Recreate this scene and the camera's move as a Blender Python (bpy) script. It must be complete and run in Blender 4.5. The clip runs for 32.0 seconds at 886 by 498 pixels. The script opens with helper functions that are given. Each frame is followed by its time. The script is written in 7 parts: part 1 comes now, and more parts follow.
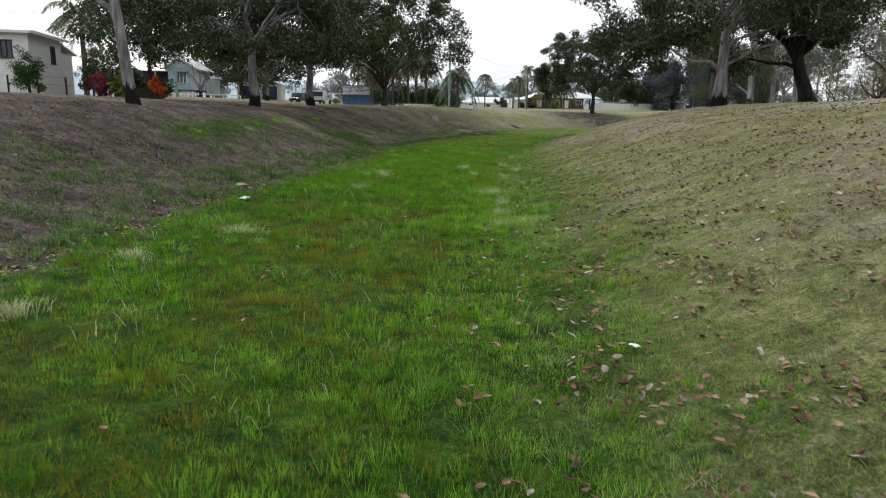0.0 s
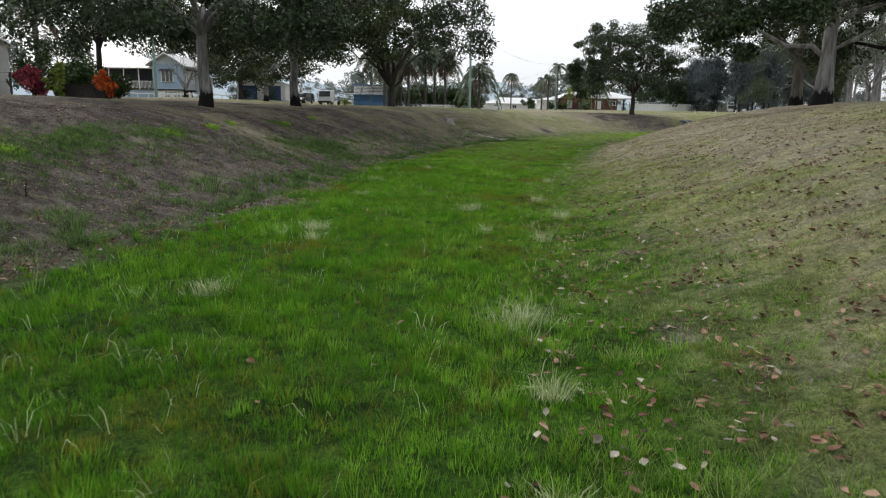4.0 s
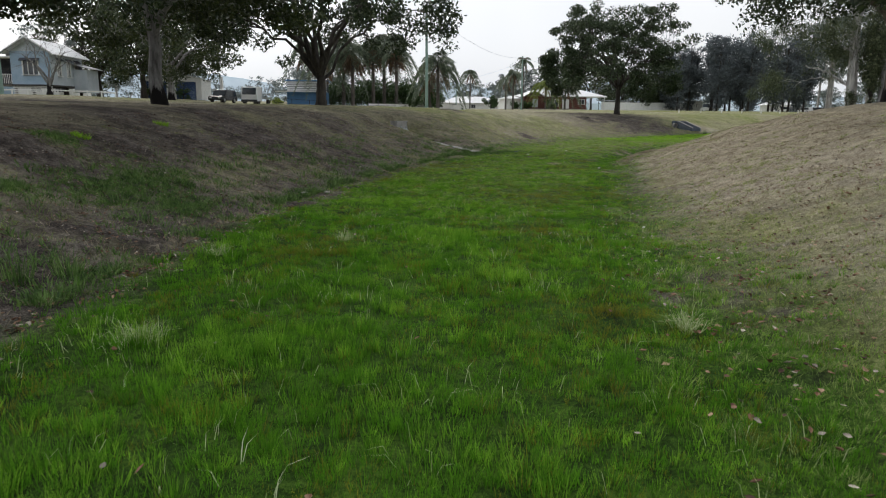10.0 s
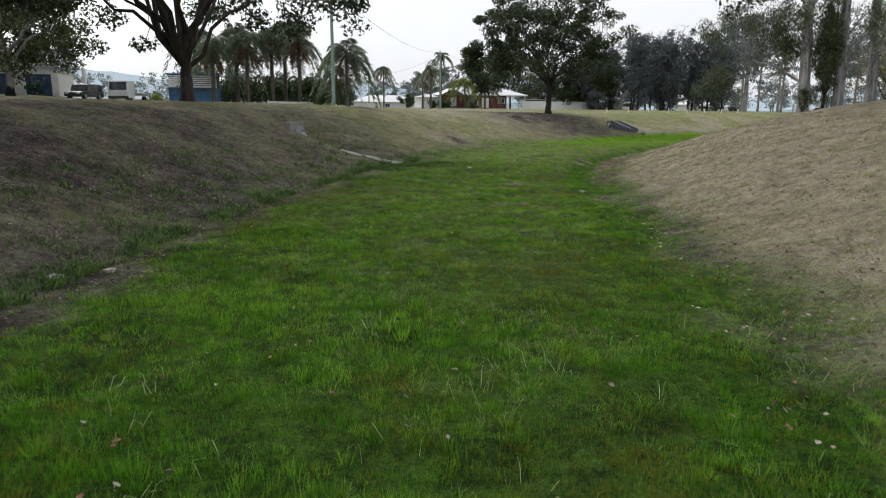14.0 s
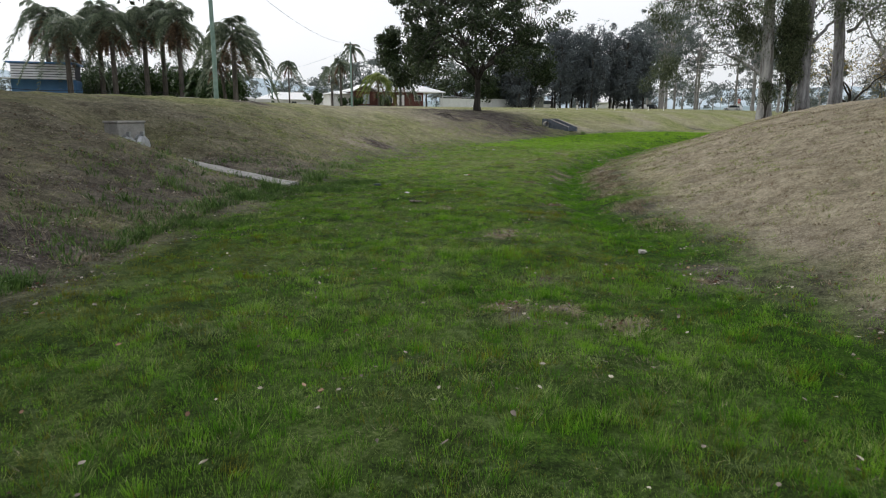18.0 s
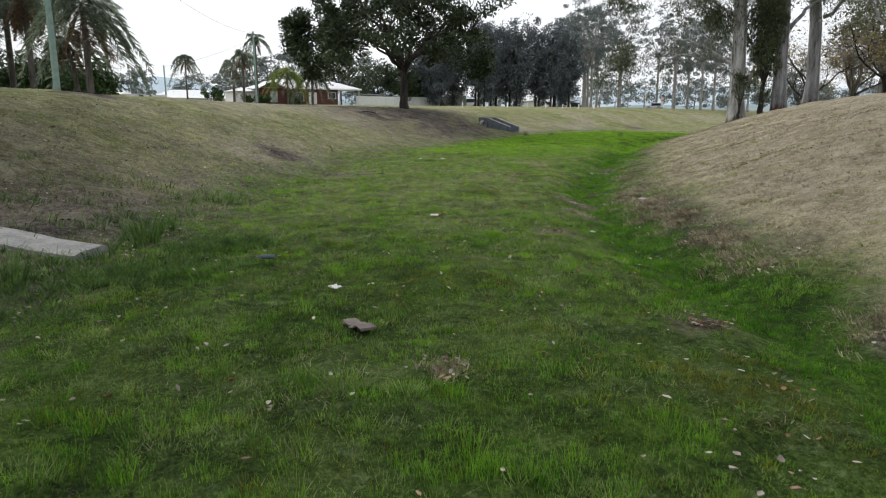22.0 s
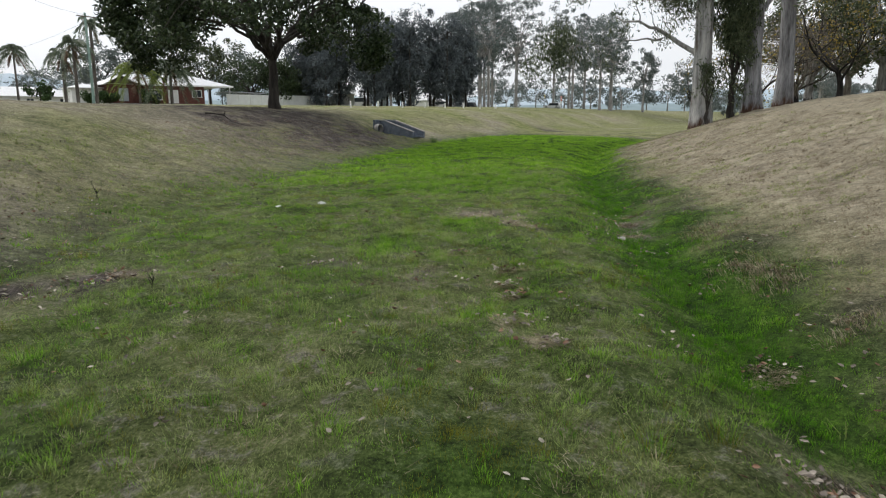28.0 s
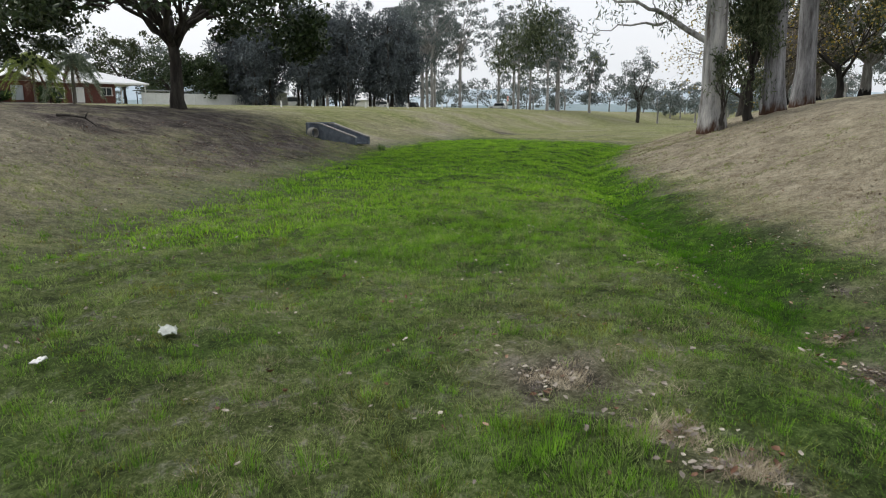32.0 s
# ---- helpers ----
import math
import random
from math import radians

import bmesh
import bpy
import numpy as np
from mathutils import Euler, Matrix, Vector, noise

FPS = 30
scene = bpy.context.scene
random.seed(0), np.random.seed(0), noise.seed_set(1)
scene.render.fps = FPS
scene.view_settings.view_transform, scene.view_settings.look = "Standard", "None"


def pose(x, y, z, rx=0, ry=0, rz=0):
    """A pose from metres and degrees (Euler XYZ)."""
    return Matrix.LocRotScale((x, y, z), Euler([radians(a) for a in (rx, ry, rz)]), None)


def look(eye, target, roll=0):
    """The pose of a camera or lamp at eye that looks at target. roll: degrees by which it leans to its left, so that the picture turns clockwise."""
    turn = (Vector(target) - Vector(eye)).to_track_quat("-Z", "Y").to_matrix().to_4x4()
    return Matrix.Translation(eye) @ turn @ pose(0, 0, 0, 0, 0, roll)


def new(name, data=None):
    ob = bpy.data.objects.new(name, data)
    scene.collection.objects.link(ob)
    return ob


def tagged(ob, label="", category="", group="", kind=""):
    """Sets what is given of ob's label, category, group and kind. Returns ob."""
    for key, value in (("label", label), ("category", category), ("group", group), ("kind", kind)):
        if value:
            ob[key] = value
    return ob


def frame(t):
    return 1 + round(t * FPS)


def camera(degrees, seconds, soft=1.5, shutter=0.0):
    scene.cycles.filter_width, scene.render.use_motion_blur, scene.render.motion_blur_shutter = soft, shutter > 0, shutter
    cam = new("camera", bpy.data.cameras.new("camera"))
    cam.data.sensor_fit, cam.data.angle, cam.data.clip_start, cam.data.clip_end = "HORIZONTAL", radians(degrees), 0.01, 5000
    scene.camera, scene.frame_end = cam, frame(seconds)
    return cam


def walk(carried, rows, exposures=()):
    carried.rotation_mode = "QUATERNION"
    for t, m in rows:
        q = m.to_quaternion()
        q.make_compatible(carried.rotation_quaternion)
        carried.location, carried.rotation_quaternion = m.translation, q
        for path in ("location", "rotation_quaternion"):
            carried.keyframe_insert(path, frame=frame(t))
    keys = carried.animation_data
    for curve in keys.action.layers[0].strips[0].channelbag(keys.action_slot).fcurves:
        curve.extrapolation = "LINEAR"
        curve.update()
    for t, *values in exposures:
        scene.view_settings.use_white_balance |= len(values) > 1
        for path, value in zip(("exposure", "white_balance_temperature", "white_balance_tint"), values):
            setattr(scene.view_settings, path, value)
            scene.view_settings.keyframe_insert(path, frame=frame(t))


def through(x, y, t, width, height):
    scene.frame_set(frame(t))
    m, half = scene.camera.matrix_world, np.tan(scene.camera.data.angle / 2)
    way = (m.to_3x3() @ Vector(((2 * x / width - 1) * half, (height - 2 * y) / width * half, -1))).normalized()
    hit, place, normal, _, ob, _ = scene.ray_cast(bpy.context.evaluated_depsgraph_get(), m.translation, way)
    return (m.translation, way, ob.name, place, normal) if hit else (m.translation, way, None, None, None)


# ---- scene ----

# Camera: a small drone that glides along a grassed drain, about 2.4 m over its bed.
# seconds, x, y, z, yaw to the left of +y, pitch, roll
PATH = [
    (0, 0.01, -0.00, 2.38, -0.24, -11.45, 0.96),
    (0.5, 0.11, 1.60, 2.37, -0.22, -11.44, 0.96),
    (1, 0.21, 3.21, 2.37, -0.19, -11.42, 0.95),
    (1.5, 0.30, 4.80, 2.37, -0.09, -11.41, 0.94),
    (2, 0.40, 6.38, 2.38, 0.17, -11.40, 0.93),
    (2.5, 0.51, 7.93, 2.39, 0.49, -11.39, 0.92),
    (3, 0.62, 9.47, 2.40, 1.11, -11.37, 0.91),
    (3.5, 0.73, 11.00, 2.42, 1.74, -11.36, 0.90),
    (5.5, 1.35, 17.74, 2.44, 2.20, -11.34, 0.74),
    (6, 1.32, 19.30, 2.44, 2.20, -11.34, 0.70),
    (6.5, 1.26, 20.84, 2.44, 2.25, -11.33, 0.66),
    (7, 1.17, 22.34, 2.44, 2.21, -11.33, 0.63),
    (7.5, 1.04, 23.81, 2.44, 2.04, -11.33, 0.60),
    (8, 0.92, 25.24, 2.44, 1.46, -11.32, 0.57),
    (8.5, 0.82, 26.63, 2.46, 0.70, -11.32, 0.54),
    (9, 0.75, 27.98, 2.48, -0.07, -11.31, 0.53),
    (9.5, 0.71, 29.30, 2.50, -0.88, -11.29, 0.51),
    (10, 0.69, 30.62, 2.53, -1.74, -11.28, 0.50),
    (10.5, 0.70, 31.94, 2.55, -2.63, -11.27, 0.49),
    (11, 0.73, 33.27, 2.57, -3.56, -11.25, 0.47),
    (11.5, 0.77, 34.64, 2.58, -4.49, -11.24, 0.45),
    (12, 0.82, 36.04, 2.57, -5.48, -11.23, 0.44),
    (12.5, 0.88, 37.47, 2.57, -6.42, -11.23, 0.44),
    (13, 0.98, 38.90, 2.56, -7.28, -11.23, 0.45),
    (13.5, 1.08, 40.34, 2.54, -8.16, -11.24, 0.46),
    (14, 1.21, 41.78, 2.53, -9.03, -11.25, 0.46),
    (14.5, 1.35, 43.22, 2.51, -9.92, -11.26, 0.46),
    (16.5, 1.98, 48.86, 2.47, -13.45, -11.27, 0.38),
    (17, 2.23, 50.26, 2.45, -14.51, -11.27, 0.36),
    (17.5, 2.50, 51.67, 2.42, -15.53, -11.28, 0.33),
    (18, 2.77, 53.06, 2.39, -16.46, -11.28, 0.30),
    (18.5, 3.04, 54.45, 2.36, -17.35, -11.29, 0.27),
    (19, 3.30, 55.81, 2.34, -18.14, -11.30, 0.23),
    (19.5, 3.56, 57.15, 2.33, -19.00, -11.30, 0.19),
    (20, 3.82, 58.47, 2.31, -19.84, -11.30, 0.16),
    (20.5, 4.08, 59.76, 2.30, -20.73, -11.31, 0.13),
    (21, 4.38, 61.02, 2.29, -21.69, -11.31, 0.11),
    (21.5, 4.73, 62.24, 2.29, -22.69, -11.30, 0.09),
    (22, 5.12, 63.43, 2.29, -23.66, -11.29, 0.06),
    (22.5, 5.54, 64.58, 2.29, -24.65, -11.28, 0.03),
    (23, 5.97, 65.69, 2.28, -25.60, -11.27, -0.01),
    (23.5, 6.40, 66.76, 2.28, -26.50, -11.27, -0.04),
    (24, 6.82, 67.81, 2.29, -27.36, -11.26, -0.07),
    (24.5, 7.24, 68.83, 2.30, -28.22, -11.25, -0.10),
    (25, 7.65, 69.85, 2.31, -29.07, -11.25, -0.12),
    (25.5, 8.08, 70.87, 2.33, -29.94, -11.26, -0.14),
    (27.5, 10.32, 74.87, 2.44, -32.51, -11.29, -0.08),
    (28, 10.84, 75.91, 2.45, -33.08, -11.29, -0.07),
    (28.5, 11.36, 76.93, 2.46, -33.68, -11.30, -0.07),
    (29, 11.88, 77.95, 2.47, -34.29, -11.30, -0.06),
    (29.5, 12.40, 78.94, 2.48, -35.01, -11.30, -0.05),
    (30, 12.94, 79.92, 2.49, -35.71, -11.30, -0.04),
    (30.5, 13.48, 80.87, 2.50, -36.35, -11.28, -0.04),
    (31, 14.03, 81.82, 2.52, -36.98, -11.28, -0.04),
    (31.5, 14.58, 82.77, 2.53, -37.72, -11.27, -0.04),
    (32, 15.12, 83.72, 2.55, -38.33, -11.27, -0.05),
]


def ahead_of(x, y, z, yaw, pitch):
    a, b = radians(yaw), radians(pitch)
    return (x - math.sin(a) * math.cos(b), y + math.cos(a) * math.cos(b), z + math.sin(b))


cam = camera(67.3, 32.0, soft=1.12, shutter=0.15)
walk(cam, [(t, look((x, y, z), ahead_of(x, y, z, yaw, pitch), roll)) for t, x, y, z, yaw, pitch, roll in PATH],
     exposures=[(0.0, -0.08), (5.0, -0.15), (9.0, -0.24), (14.0, -0.2), (19.0, -0.13), (22.5, -0.04), (27.0, -0.12), (32.0, -0.16)])

# World: bright hazy overcast sky with a wide, weak sun.
SUN_EL, SUN_AZ = radians(48), radians(-35)
world = bpy.data.worlds.new("overcast_sky")
scene.world = world
world.use_nodes = True
wn = world.node_tree
wn.nodes.clear()
sky = wn.nodes.new("ShaderNodeTexSky")
sky.sky_type = "NISHITA"
sky.sun_disc = False
sky.sun_elevation = SUN_EL
sky.sun_rotation = SUN_AZ
sky.air_density, sky.dust_density, sky.ozone_density = 1.0, 6.0, 1.0
soften = wn.nodes.new("ShaderNodeHueSaturation")
soften.inputs["Saturation"].default_value = 0.35
wn.links.new(sky.outputs[0], soften.inputs["Color"])
bg_sky = wn.nodes.new("ShaderNodeBackground")
bg_sky.inputs["Strength"].default_value = 0.06
wn.links.new(soften.outputs[0], bg_sky.inputs["Color"])
bg_cloud = wn.nodes.new("ShaderNodeBackground")
bg_cloud.inputs["Strength"].default_value = 1.0
# cloud deck: soft, large, faint mottling
wco = wn.nodes.new("ShaderNodeTexCoord")
wno = wn.nodes.new("ShaderNodeTexNoise")
wno.inputs["Scale"].default_value = 2.2
wno.inputs["Detail"].default_value = 4
wra = wn.nodes.new("ShaderNodeValToRGB")
wra.color_ramp.elements[0].position, wra.color_ramp.elements[0].color = 0.3, (0.80, 0.84, 0.90, 1)
wra.color_ramp.elements[1].position, wra.color_ramp.elements[1].color = 0.7, (0.97, 0.98, 1.0, 1)
wn.links.new(wco.outputs["Generated"], wno.inputs["Vector"])
wn.links.new(wno.outputs[0], wra.inputs[0])
wn.links.new(wra.outputs[0], bg_cloud.inputs["Color"])
wadd = wn.nodes.new("ShaderNodeAddShader")
wout = wn.nodes.new("ShaderNodeOutputWorld")
wn.links.new(bg_sky.outputs[0], wadd.inputs[0])
wn.links.new(bg_cloud.outputs[0], wadd.inputs[1])
wn.links.new(wadd.outputs[0], wout.inputs[0])

sun_data = bpy.data.lights.new("sun", "SUN")
sun_data.energy, sun_data.angle, sun_data.color = 1.0, radians(14), (1.0, 0.96, 0.9)
sun = new("sun", sun_data)
sun.matrix_world = look((0, 0, 60), Vector((0, 0, 60)) - Vector((math.sin(SUN_AZ) * math.cos(SUN_EL), math.cos(SUN_AZ) * math.cos(SUN_EL), math.sin(SUN_EL))))


# ---------------------------------------------------------------- materials
class Nodes:
    """A small wrapper to write node materials briefly."""

    def __init__(self, name, rough=0.8, metal=0.0, spec=0.3):
        self.mat = bpy.data.materials.new(name)
        self.mat.use_nodes = True
        self.nt = self.mat.node_tree
        self.bsdf = self.nt.nodes["Principled BSDF"]
        self.bsdf.inputs["Roughness"].default_value = rough
        self.bsdf.inputs["Metallic"].default_value = metal
        self.bsdf.inputs["Specular IOR Level"].default_value = spec
        self.obco = self.nt.nodes.new("ShaderNodeTexCoord").outputs["Object"]

    def put(self, kind, **given):
        n = self.nt.nodes.new(kind)
        for k, v in given.items():
            sock = n.inputs[int(k[1:])] if k[0] == "i" and k[1:].isdigit() else n.inputs[k.replace("_", " ")]
            if isinstance(v, bpy.types.NodeSocket):
                self.nt.links.new(v, sock)
            else:
                sock.default_value = v
        return n

    def noise(self, scale, detail=4.0, rough=0.55, co=None, distort=0.0):
        return self.put("ShaderNodeTexNoise", Vector=co or self.obco, Scale=scale, Detail=detail, Roughness=rough, Distortion=distort).outputs[0]

    def ramp(self, fac, *stops):
        n = self.put("ShaderNodeValToRGB", Fac=fac)
        els = n.color_ramp.elements
        while len(els) < len(stops):
            els.new(0.5)
        for e, (p, c) in zip(els, stops):
            e.position = p
            e.color = (*c, 1) if len(c) == 3 else c
        return n.outputs[0]

    def mix(self, fac, a, b, blend="MIX"):
        n = self.nt.nodes.new("ShaderNodeMix")
        n.data_type, n.blend_type = "RGBA", blend
        for sock, v in ((n.inputs[0], fac), (n.inputs[6], a), (n.inputs[7], b)):
            if isinstance(v, bpy.types.NodeSocket):
                self.nt.links.new(v, sock)
            else:
                sock.default_value = (*v, 1) if isinstance(v, tuple) and len(v) == 3 else v
        return n.outputs[2]

    def math(self, op, a, b=0.0):
        n = self.nt.nodes.new("ShaderNodeMath")
        n.operation = op
        for sock, v in zip(n.inputs, (a, b)):
            if isinstance(v, bpy.types.NodeSocket):
                self.nt.links.new(v, sock)
            else:
                sock.default_value = v
        return n.outputs[0]

    def stretched(self, sx, sy, sz):
        return self.put("ShaderNodeMapping", Vector=self.obco, Scale=(sx, sy, sz)).outputs[0]

    def color(self, sock):
        self.nt.links.new(sock, self.bsdf.inputs["Base Color"])
        return self

    def rough(self, sock):
        self.nt.links.new(sock, self.bsdf.inputs["Roughness"])
        return self

    def bump(self, height, strength=0.3, distance=0.02):
        n = self.put("ShaderNodeBump", Height=height, Strength=strength, Distance=distance)
        self.nt.links.new(n.outputs[0], self.bsdf.inputs["Normal"])
        return self


def plain(name, a, b, scale=6.0, rough=0.7, metal=0.0, bump=0.15, spec=0.3):
    """A surface between two near colours, with fine and coarse variation."""
    m = Nodes(name, rough, metal, spec)
    coarse, fine = m.noise(scale, 5), m.noise(scale * 9, 3)
    both = m.math("ADD", m.math("MULTIPLY", coarse, 0.65), m.math("MULTIPLY", fine, 0.35))
    m.color(m.ramp(both, (0.35, a), (0.65, b)))
    m.bump(fine, bump, 0.01)
    return m.mat


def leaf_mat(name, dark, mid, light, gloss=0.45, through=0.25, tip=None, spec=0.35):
    """Leaves: each one its own shade, with patches of older growth, some light coming through; tip: a brighter colour
    painted on blade ends for the light they catch.
    """
    m = Nodes(name, gloss, 0.0, spec)
    own = m.put("ShaderNodeNewGeometry").outputs["Random Per Island"]
    patch = m.math("ADD", m.math("MULTIPLY", m.noise(0.45, 3), 0.45), m.math("MULTIPLY", m.noise(4.2, 3, 0.6), 2.1))
    both = m.math("ADD", m.math("MULTIPLY", own, 0.34), m.math("SUBTRACT", patch, 0.95))
    col = m.ramp(both, (0.15, dark), (0.5, mid), (0.85, light))
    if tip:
        tip_light = m.put("ShaderNodeVertexColor")
        tip_light.layer_name = "tip_light"
        col = m.mix(m.math("MULTIPLY", m.put("ShaderNodeSeparateColor", Color=tip_light.outputs[0]).outputs[0], 0.8), col, m.mix(0.3, tip, col))
    m.color(col)
    thin = m.put("ShaderNodeBsdfTranslucent", Color=col)
    mixed = m.put("ShaderNodeMixShader", Fac=through)
    out = m.nt.nodes["Material Output"]
    m.nt.links.new(m.bsdf.outputs[0], mixed.inputs[1])
    m.nt.links.new(thin.outputs[0], mixed.inputs[2])
    m.nt.links.new(mixed.outputs[0], out.inputs[0])
    return m.mat


def bark_mat(name, pale, mid, dark, char_height=0.9, streak=1.0):
    """Bark in long vertical patches; the foot of the trunk is scorched black."""
    m = Nodes(name, 0.9, 0, 0.15)
    sep = m.put("ShaderNodeSeparateXYZ", Vector=m.obco).outputs[2]
    patches = m.noise(1.0, 5, 0.65, m.stretched(3.0 * streak, 3.0 * streak, 0.6))
    fibre = m.noise(1.0, 5, 0.7, m.stretched(22, 22, 2.2))
    col = m.ramp(m.math("ADD", m.math("MULTIPLY", patches, 0.7), m.math("MULTIPLY", fibre, 0.3)), (0.36, dark), (0.48, mid), (0.62, pale))
    edge = m.math("ADD", sep, m.math("MULTIPLY", m.math("SUBTRACT", m.noise(1.0, 4, 0.6, m.stretched(5, 5, 1.2)), 0.5), 1.6))
    if char_height > 0:
        burnt = m.ramp(m.math("DIVIDE", edge, char_height * 1.15), (0.78 if char_height > 0.5 else 0.1, (0, 0, 0)), (1.0, (1, 1, 1)))
        col = m.mix(burnt, (0.012, 0.011, 0.011) if char_height > 0.5 else (0.075, 0.042, 0.028), col)
    m.color(col)
    m.bump(fibre, 0.55, 0.03)
    return m.mat


# grass tip colours: the light on blade ends is painted in
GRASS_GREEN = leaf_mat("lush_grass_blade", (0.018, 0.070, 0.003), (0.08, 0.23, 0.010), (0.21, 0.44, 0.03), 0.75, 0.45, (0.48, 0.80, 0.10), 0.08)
# deep green blades; along the tree-lined stretch they also paint its shade
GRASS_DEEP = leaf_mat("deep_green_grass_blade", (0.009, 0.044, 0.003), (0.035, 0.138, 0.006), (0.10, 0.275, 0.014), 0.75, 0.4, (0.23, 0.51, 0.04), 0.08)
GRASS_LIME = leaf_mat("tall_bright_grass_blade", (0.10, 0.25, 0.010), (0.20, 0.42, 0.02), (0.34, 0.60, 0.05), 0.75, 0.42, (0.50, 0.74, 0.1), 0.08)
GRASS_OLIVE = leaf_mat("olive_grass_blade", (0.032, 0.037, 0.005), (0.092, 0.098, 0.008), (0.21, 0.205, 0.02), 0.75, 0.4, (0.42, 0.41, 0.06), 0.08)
GRASS_PALE = leaf_mat("seeding_grass_blade", (0.26, 0.33, 0.14), (0.42, 0.48, 0.25), (0.58, 0.62, 0.40), 0.7, 0.3)
GRASS_DRY = leaf_mat("dry_grass_blade", (0.13, 0.10, 0.065), (0.30, 0.25, 0.17), (0.50, 0.44, 0.32), 0.8, 0.15)
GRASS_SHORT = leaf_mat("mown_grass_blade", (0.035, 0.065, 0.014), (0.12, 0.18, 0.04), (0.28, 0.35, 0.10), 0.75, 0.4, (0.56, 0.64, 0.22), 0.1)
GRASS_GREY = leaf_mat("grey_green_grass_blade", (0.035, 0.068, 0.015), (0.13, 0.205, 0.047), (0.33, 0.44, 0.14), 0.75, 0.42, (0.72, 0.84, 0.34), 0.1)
WEED = leaf_mat("weed_leaf", (0.035, 0.08, 0.016), (0.085, 0.165, 0.034), (0.18, 0.29, 0.08), 0.6, 0.3)
LITTER = leaf_mat("fallen_leaf", (0.045, 0.022, 0.014), (0.16, 0.082, 0.048), (0.37, 0.245, 0.165), 0.75, 0.1)
LITTER_PALE = leaf_mat("bleached_fallen_leaf", (0.10, 0.085, 0.07), (0.25, 0.215, 0.18), (0.54, 0.49, 0.41), 0.75, 0.1)
LEAF_FIG = leaf_mat("dark_broad_leaf", (0.014, 0.028, 0.011), (0.032, 0.055, 0.020), (0.085, 0.115, 0.045), 0.38, 0.18)
LEAF_FIG_OLIVE = leaf_mat("olive_broad_leaf", (0.016, 0.028, 0.008), (0.036, 0.055, 0.014), (0.085, 0.10, 0.03), 0.42, 0.2)
LEAF_GUM = leaf_mat("gum_leaf", (0.030, 0.048, 0.022), (0.078, 0.104, 0.050), (0.20, 0.225, 0.125), 0.5, 0.36)
# far gum and sheoak leaves: distance haze put into their pale blue-grey colour
LEAF_FAR_HAZED = leaf_mat("hazed_far_leaf", (0.075, 0.098, 0.098), (0.14, 0.168, 0.162), (0.24, 0.272, 0.255), 0.6, 0.2)
LEAF_SHEOAK_HAZED = leaf_mat("hazed_sheoak_needles", (0.052, 0.066, 0.074), (0.095, 0.115, 0.126), (0.155, 0.18, 0.19), 0.7, 0.1)
TWIG = leaf_mat("brown_twigs", (0.10, 0.08, 0.066), (0.19, 0.15, 0.125), (0.28, 0.225, 0.18), 0.3, 0.1)
LEAF_YELLOW = leaf_mat("yellowing_leaf", (0.10, 0.09, 0.02), (0.28, 0.21, 0.035), (0.48, 0.36, 0.06), 0.5, 0.3)
LEAF_RED = leaf_mat("red_bougainvillea", (0.12, 0.02, 0.03), (0.33, 0.05, 0.08), (0.5, 0.12, 0.14), 0.6, 0.25)
LEAF_ORANGE = leaf_mat("orange_blossom", (0.35, 0.06, 0.015), (0.65, 0.14, 0.03), (0.8, 0.28, 0.06), 0.6, 0.25)
LEAF_LIME = leaf_mat("lime_shrub_leaf", (0.10, 0.16, 0.02), (0.22, 0.30, 0.05), (0.36, 0.42, 0.1), 0.5, 0.3)
LEAF_HEDGE = leaf_mat("hedge_leaf", (0.016, 0.04, 0.010), (0.035, 0.075, 0.018), (0.07, 0.12, 0.03), 0.5, 0.2)
PALM_GREEN = leaf_mat("palm_leaflet", (0.07, 0.10, 0.07), (0.15, 0.19, 0.13), (0.30, 0.34, 0.24), 0.4, 0.35)
PALM_LIME = leaf_mat("yellow_green_palm_leaflet", (0.10, 0.15, 0.03), (0.2, 0.26, 0.06), (0.32, 0.36, 0.12), 0.4, 0.25)
PALM_DEAD = leaf_mat("dead_palm_frond", (0.09, 0.06, 0.04), (0.17, 0.12, 0.085), (0.30, 0.2, 0.12), 0.85, 0.1)
BARK_PALE = bark_mat("pale_grey_bark", (0.32, 0.315, 0.31), (0.18, 0.175, 0.17), (0.075, 0.07, 0.066), 0.85)
BARK_DARK = bark_mat("dark_rough_bark", (0.09, 0.08, 0.07), (0.05, 0.045, 0.04), (0.02, 0.018, 0.017), 0.0)
BARK_BLACK = bark_mat("blackened_bark", (0.045, 0.04, 0.037), (0.022, 0.02, 0.019), (0.010, 0.009, 0.009), 0.0)
BARK_BROWN = bark_mat("grey_brown_bark", (0.22, 0.20, 0.18), (0.13, 0.115, 0.10), (0.06, 0.052, 0.046), 0.8)
BARK_GUM = bark_mat("smooth_gum_bark", (0.50, 0.49, 0.47), (0.30, 0.30, 0.30), (0.11, 0.09, 0.078), 0.35, 1.2)
BARK_STREAKY = bark_mat("streaked_gum_bark", (0.36, 0.36, 0.37), (0.19, 0.19, 0.20), (0.07, 0.06, 0.055), 0.35, 1.6)
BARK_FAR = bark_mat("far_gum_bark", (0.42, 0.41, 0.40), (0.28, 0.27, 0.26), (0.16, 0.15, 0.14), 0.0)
BARK_PALM = bark_mat("palm_trunk", (0.16, 0.145, 0.13), (0.10, 0.09, 0.08), (0.05, 0.045, 0.04), 0.0)
CONCRETE = plain("weathered_concrete", (0.20, 0.20, 0.19), (0.42, 0.41, 0.39), 3.0, 0.9, 0, 0.4)
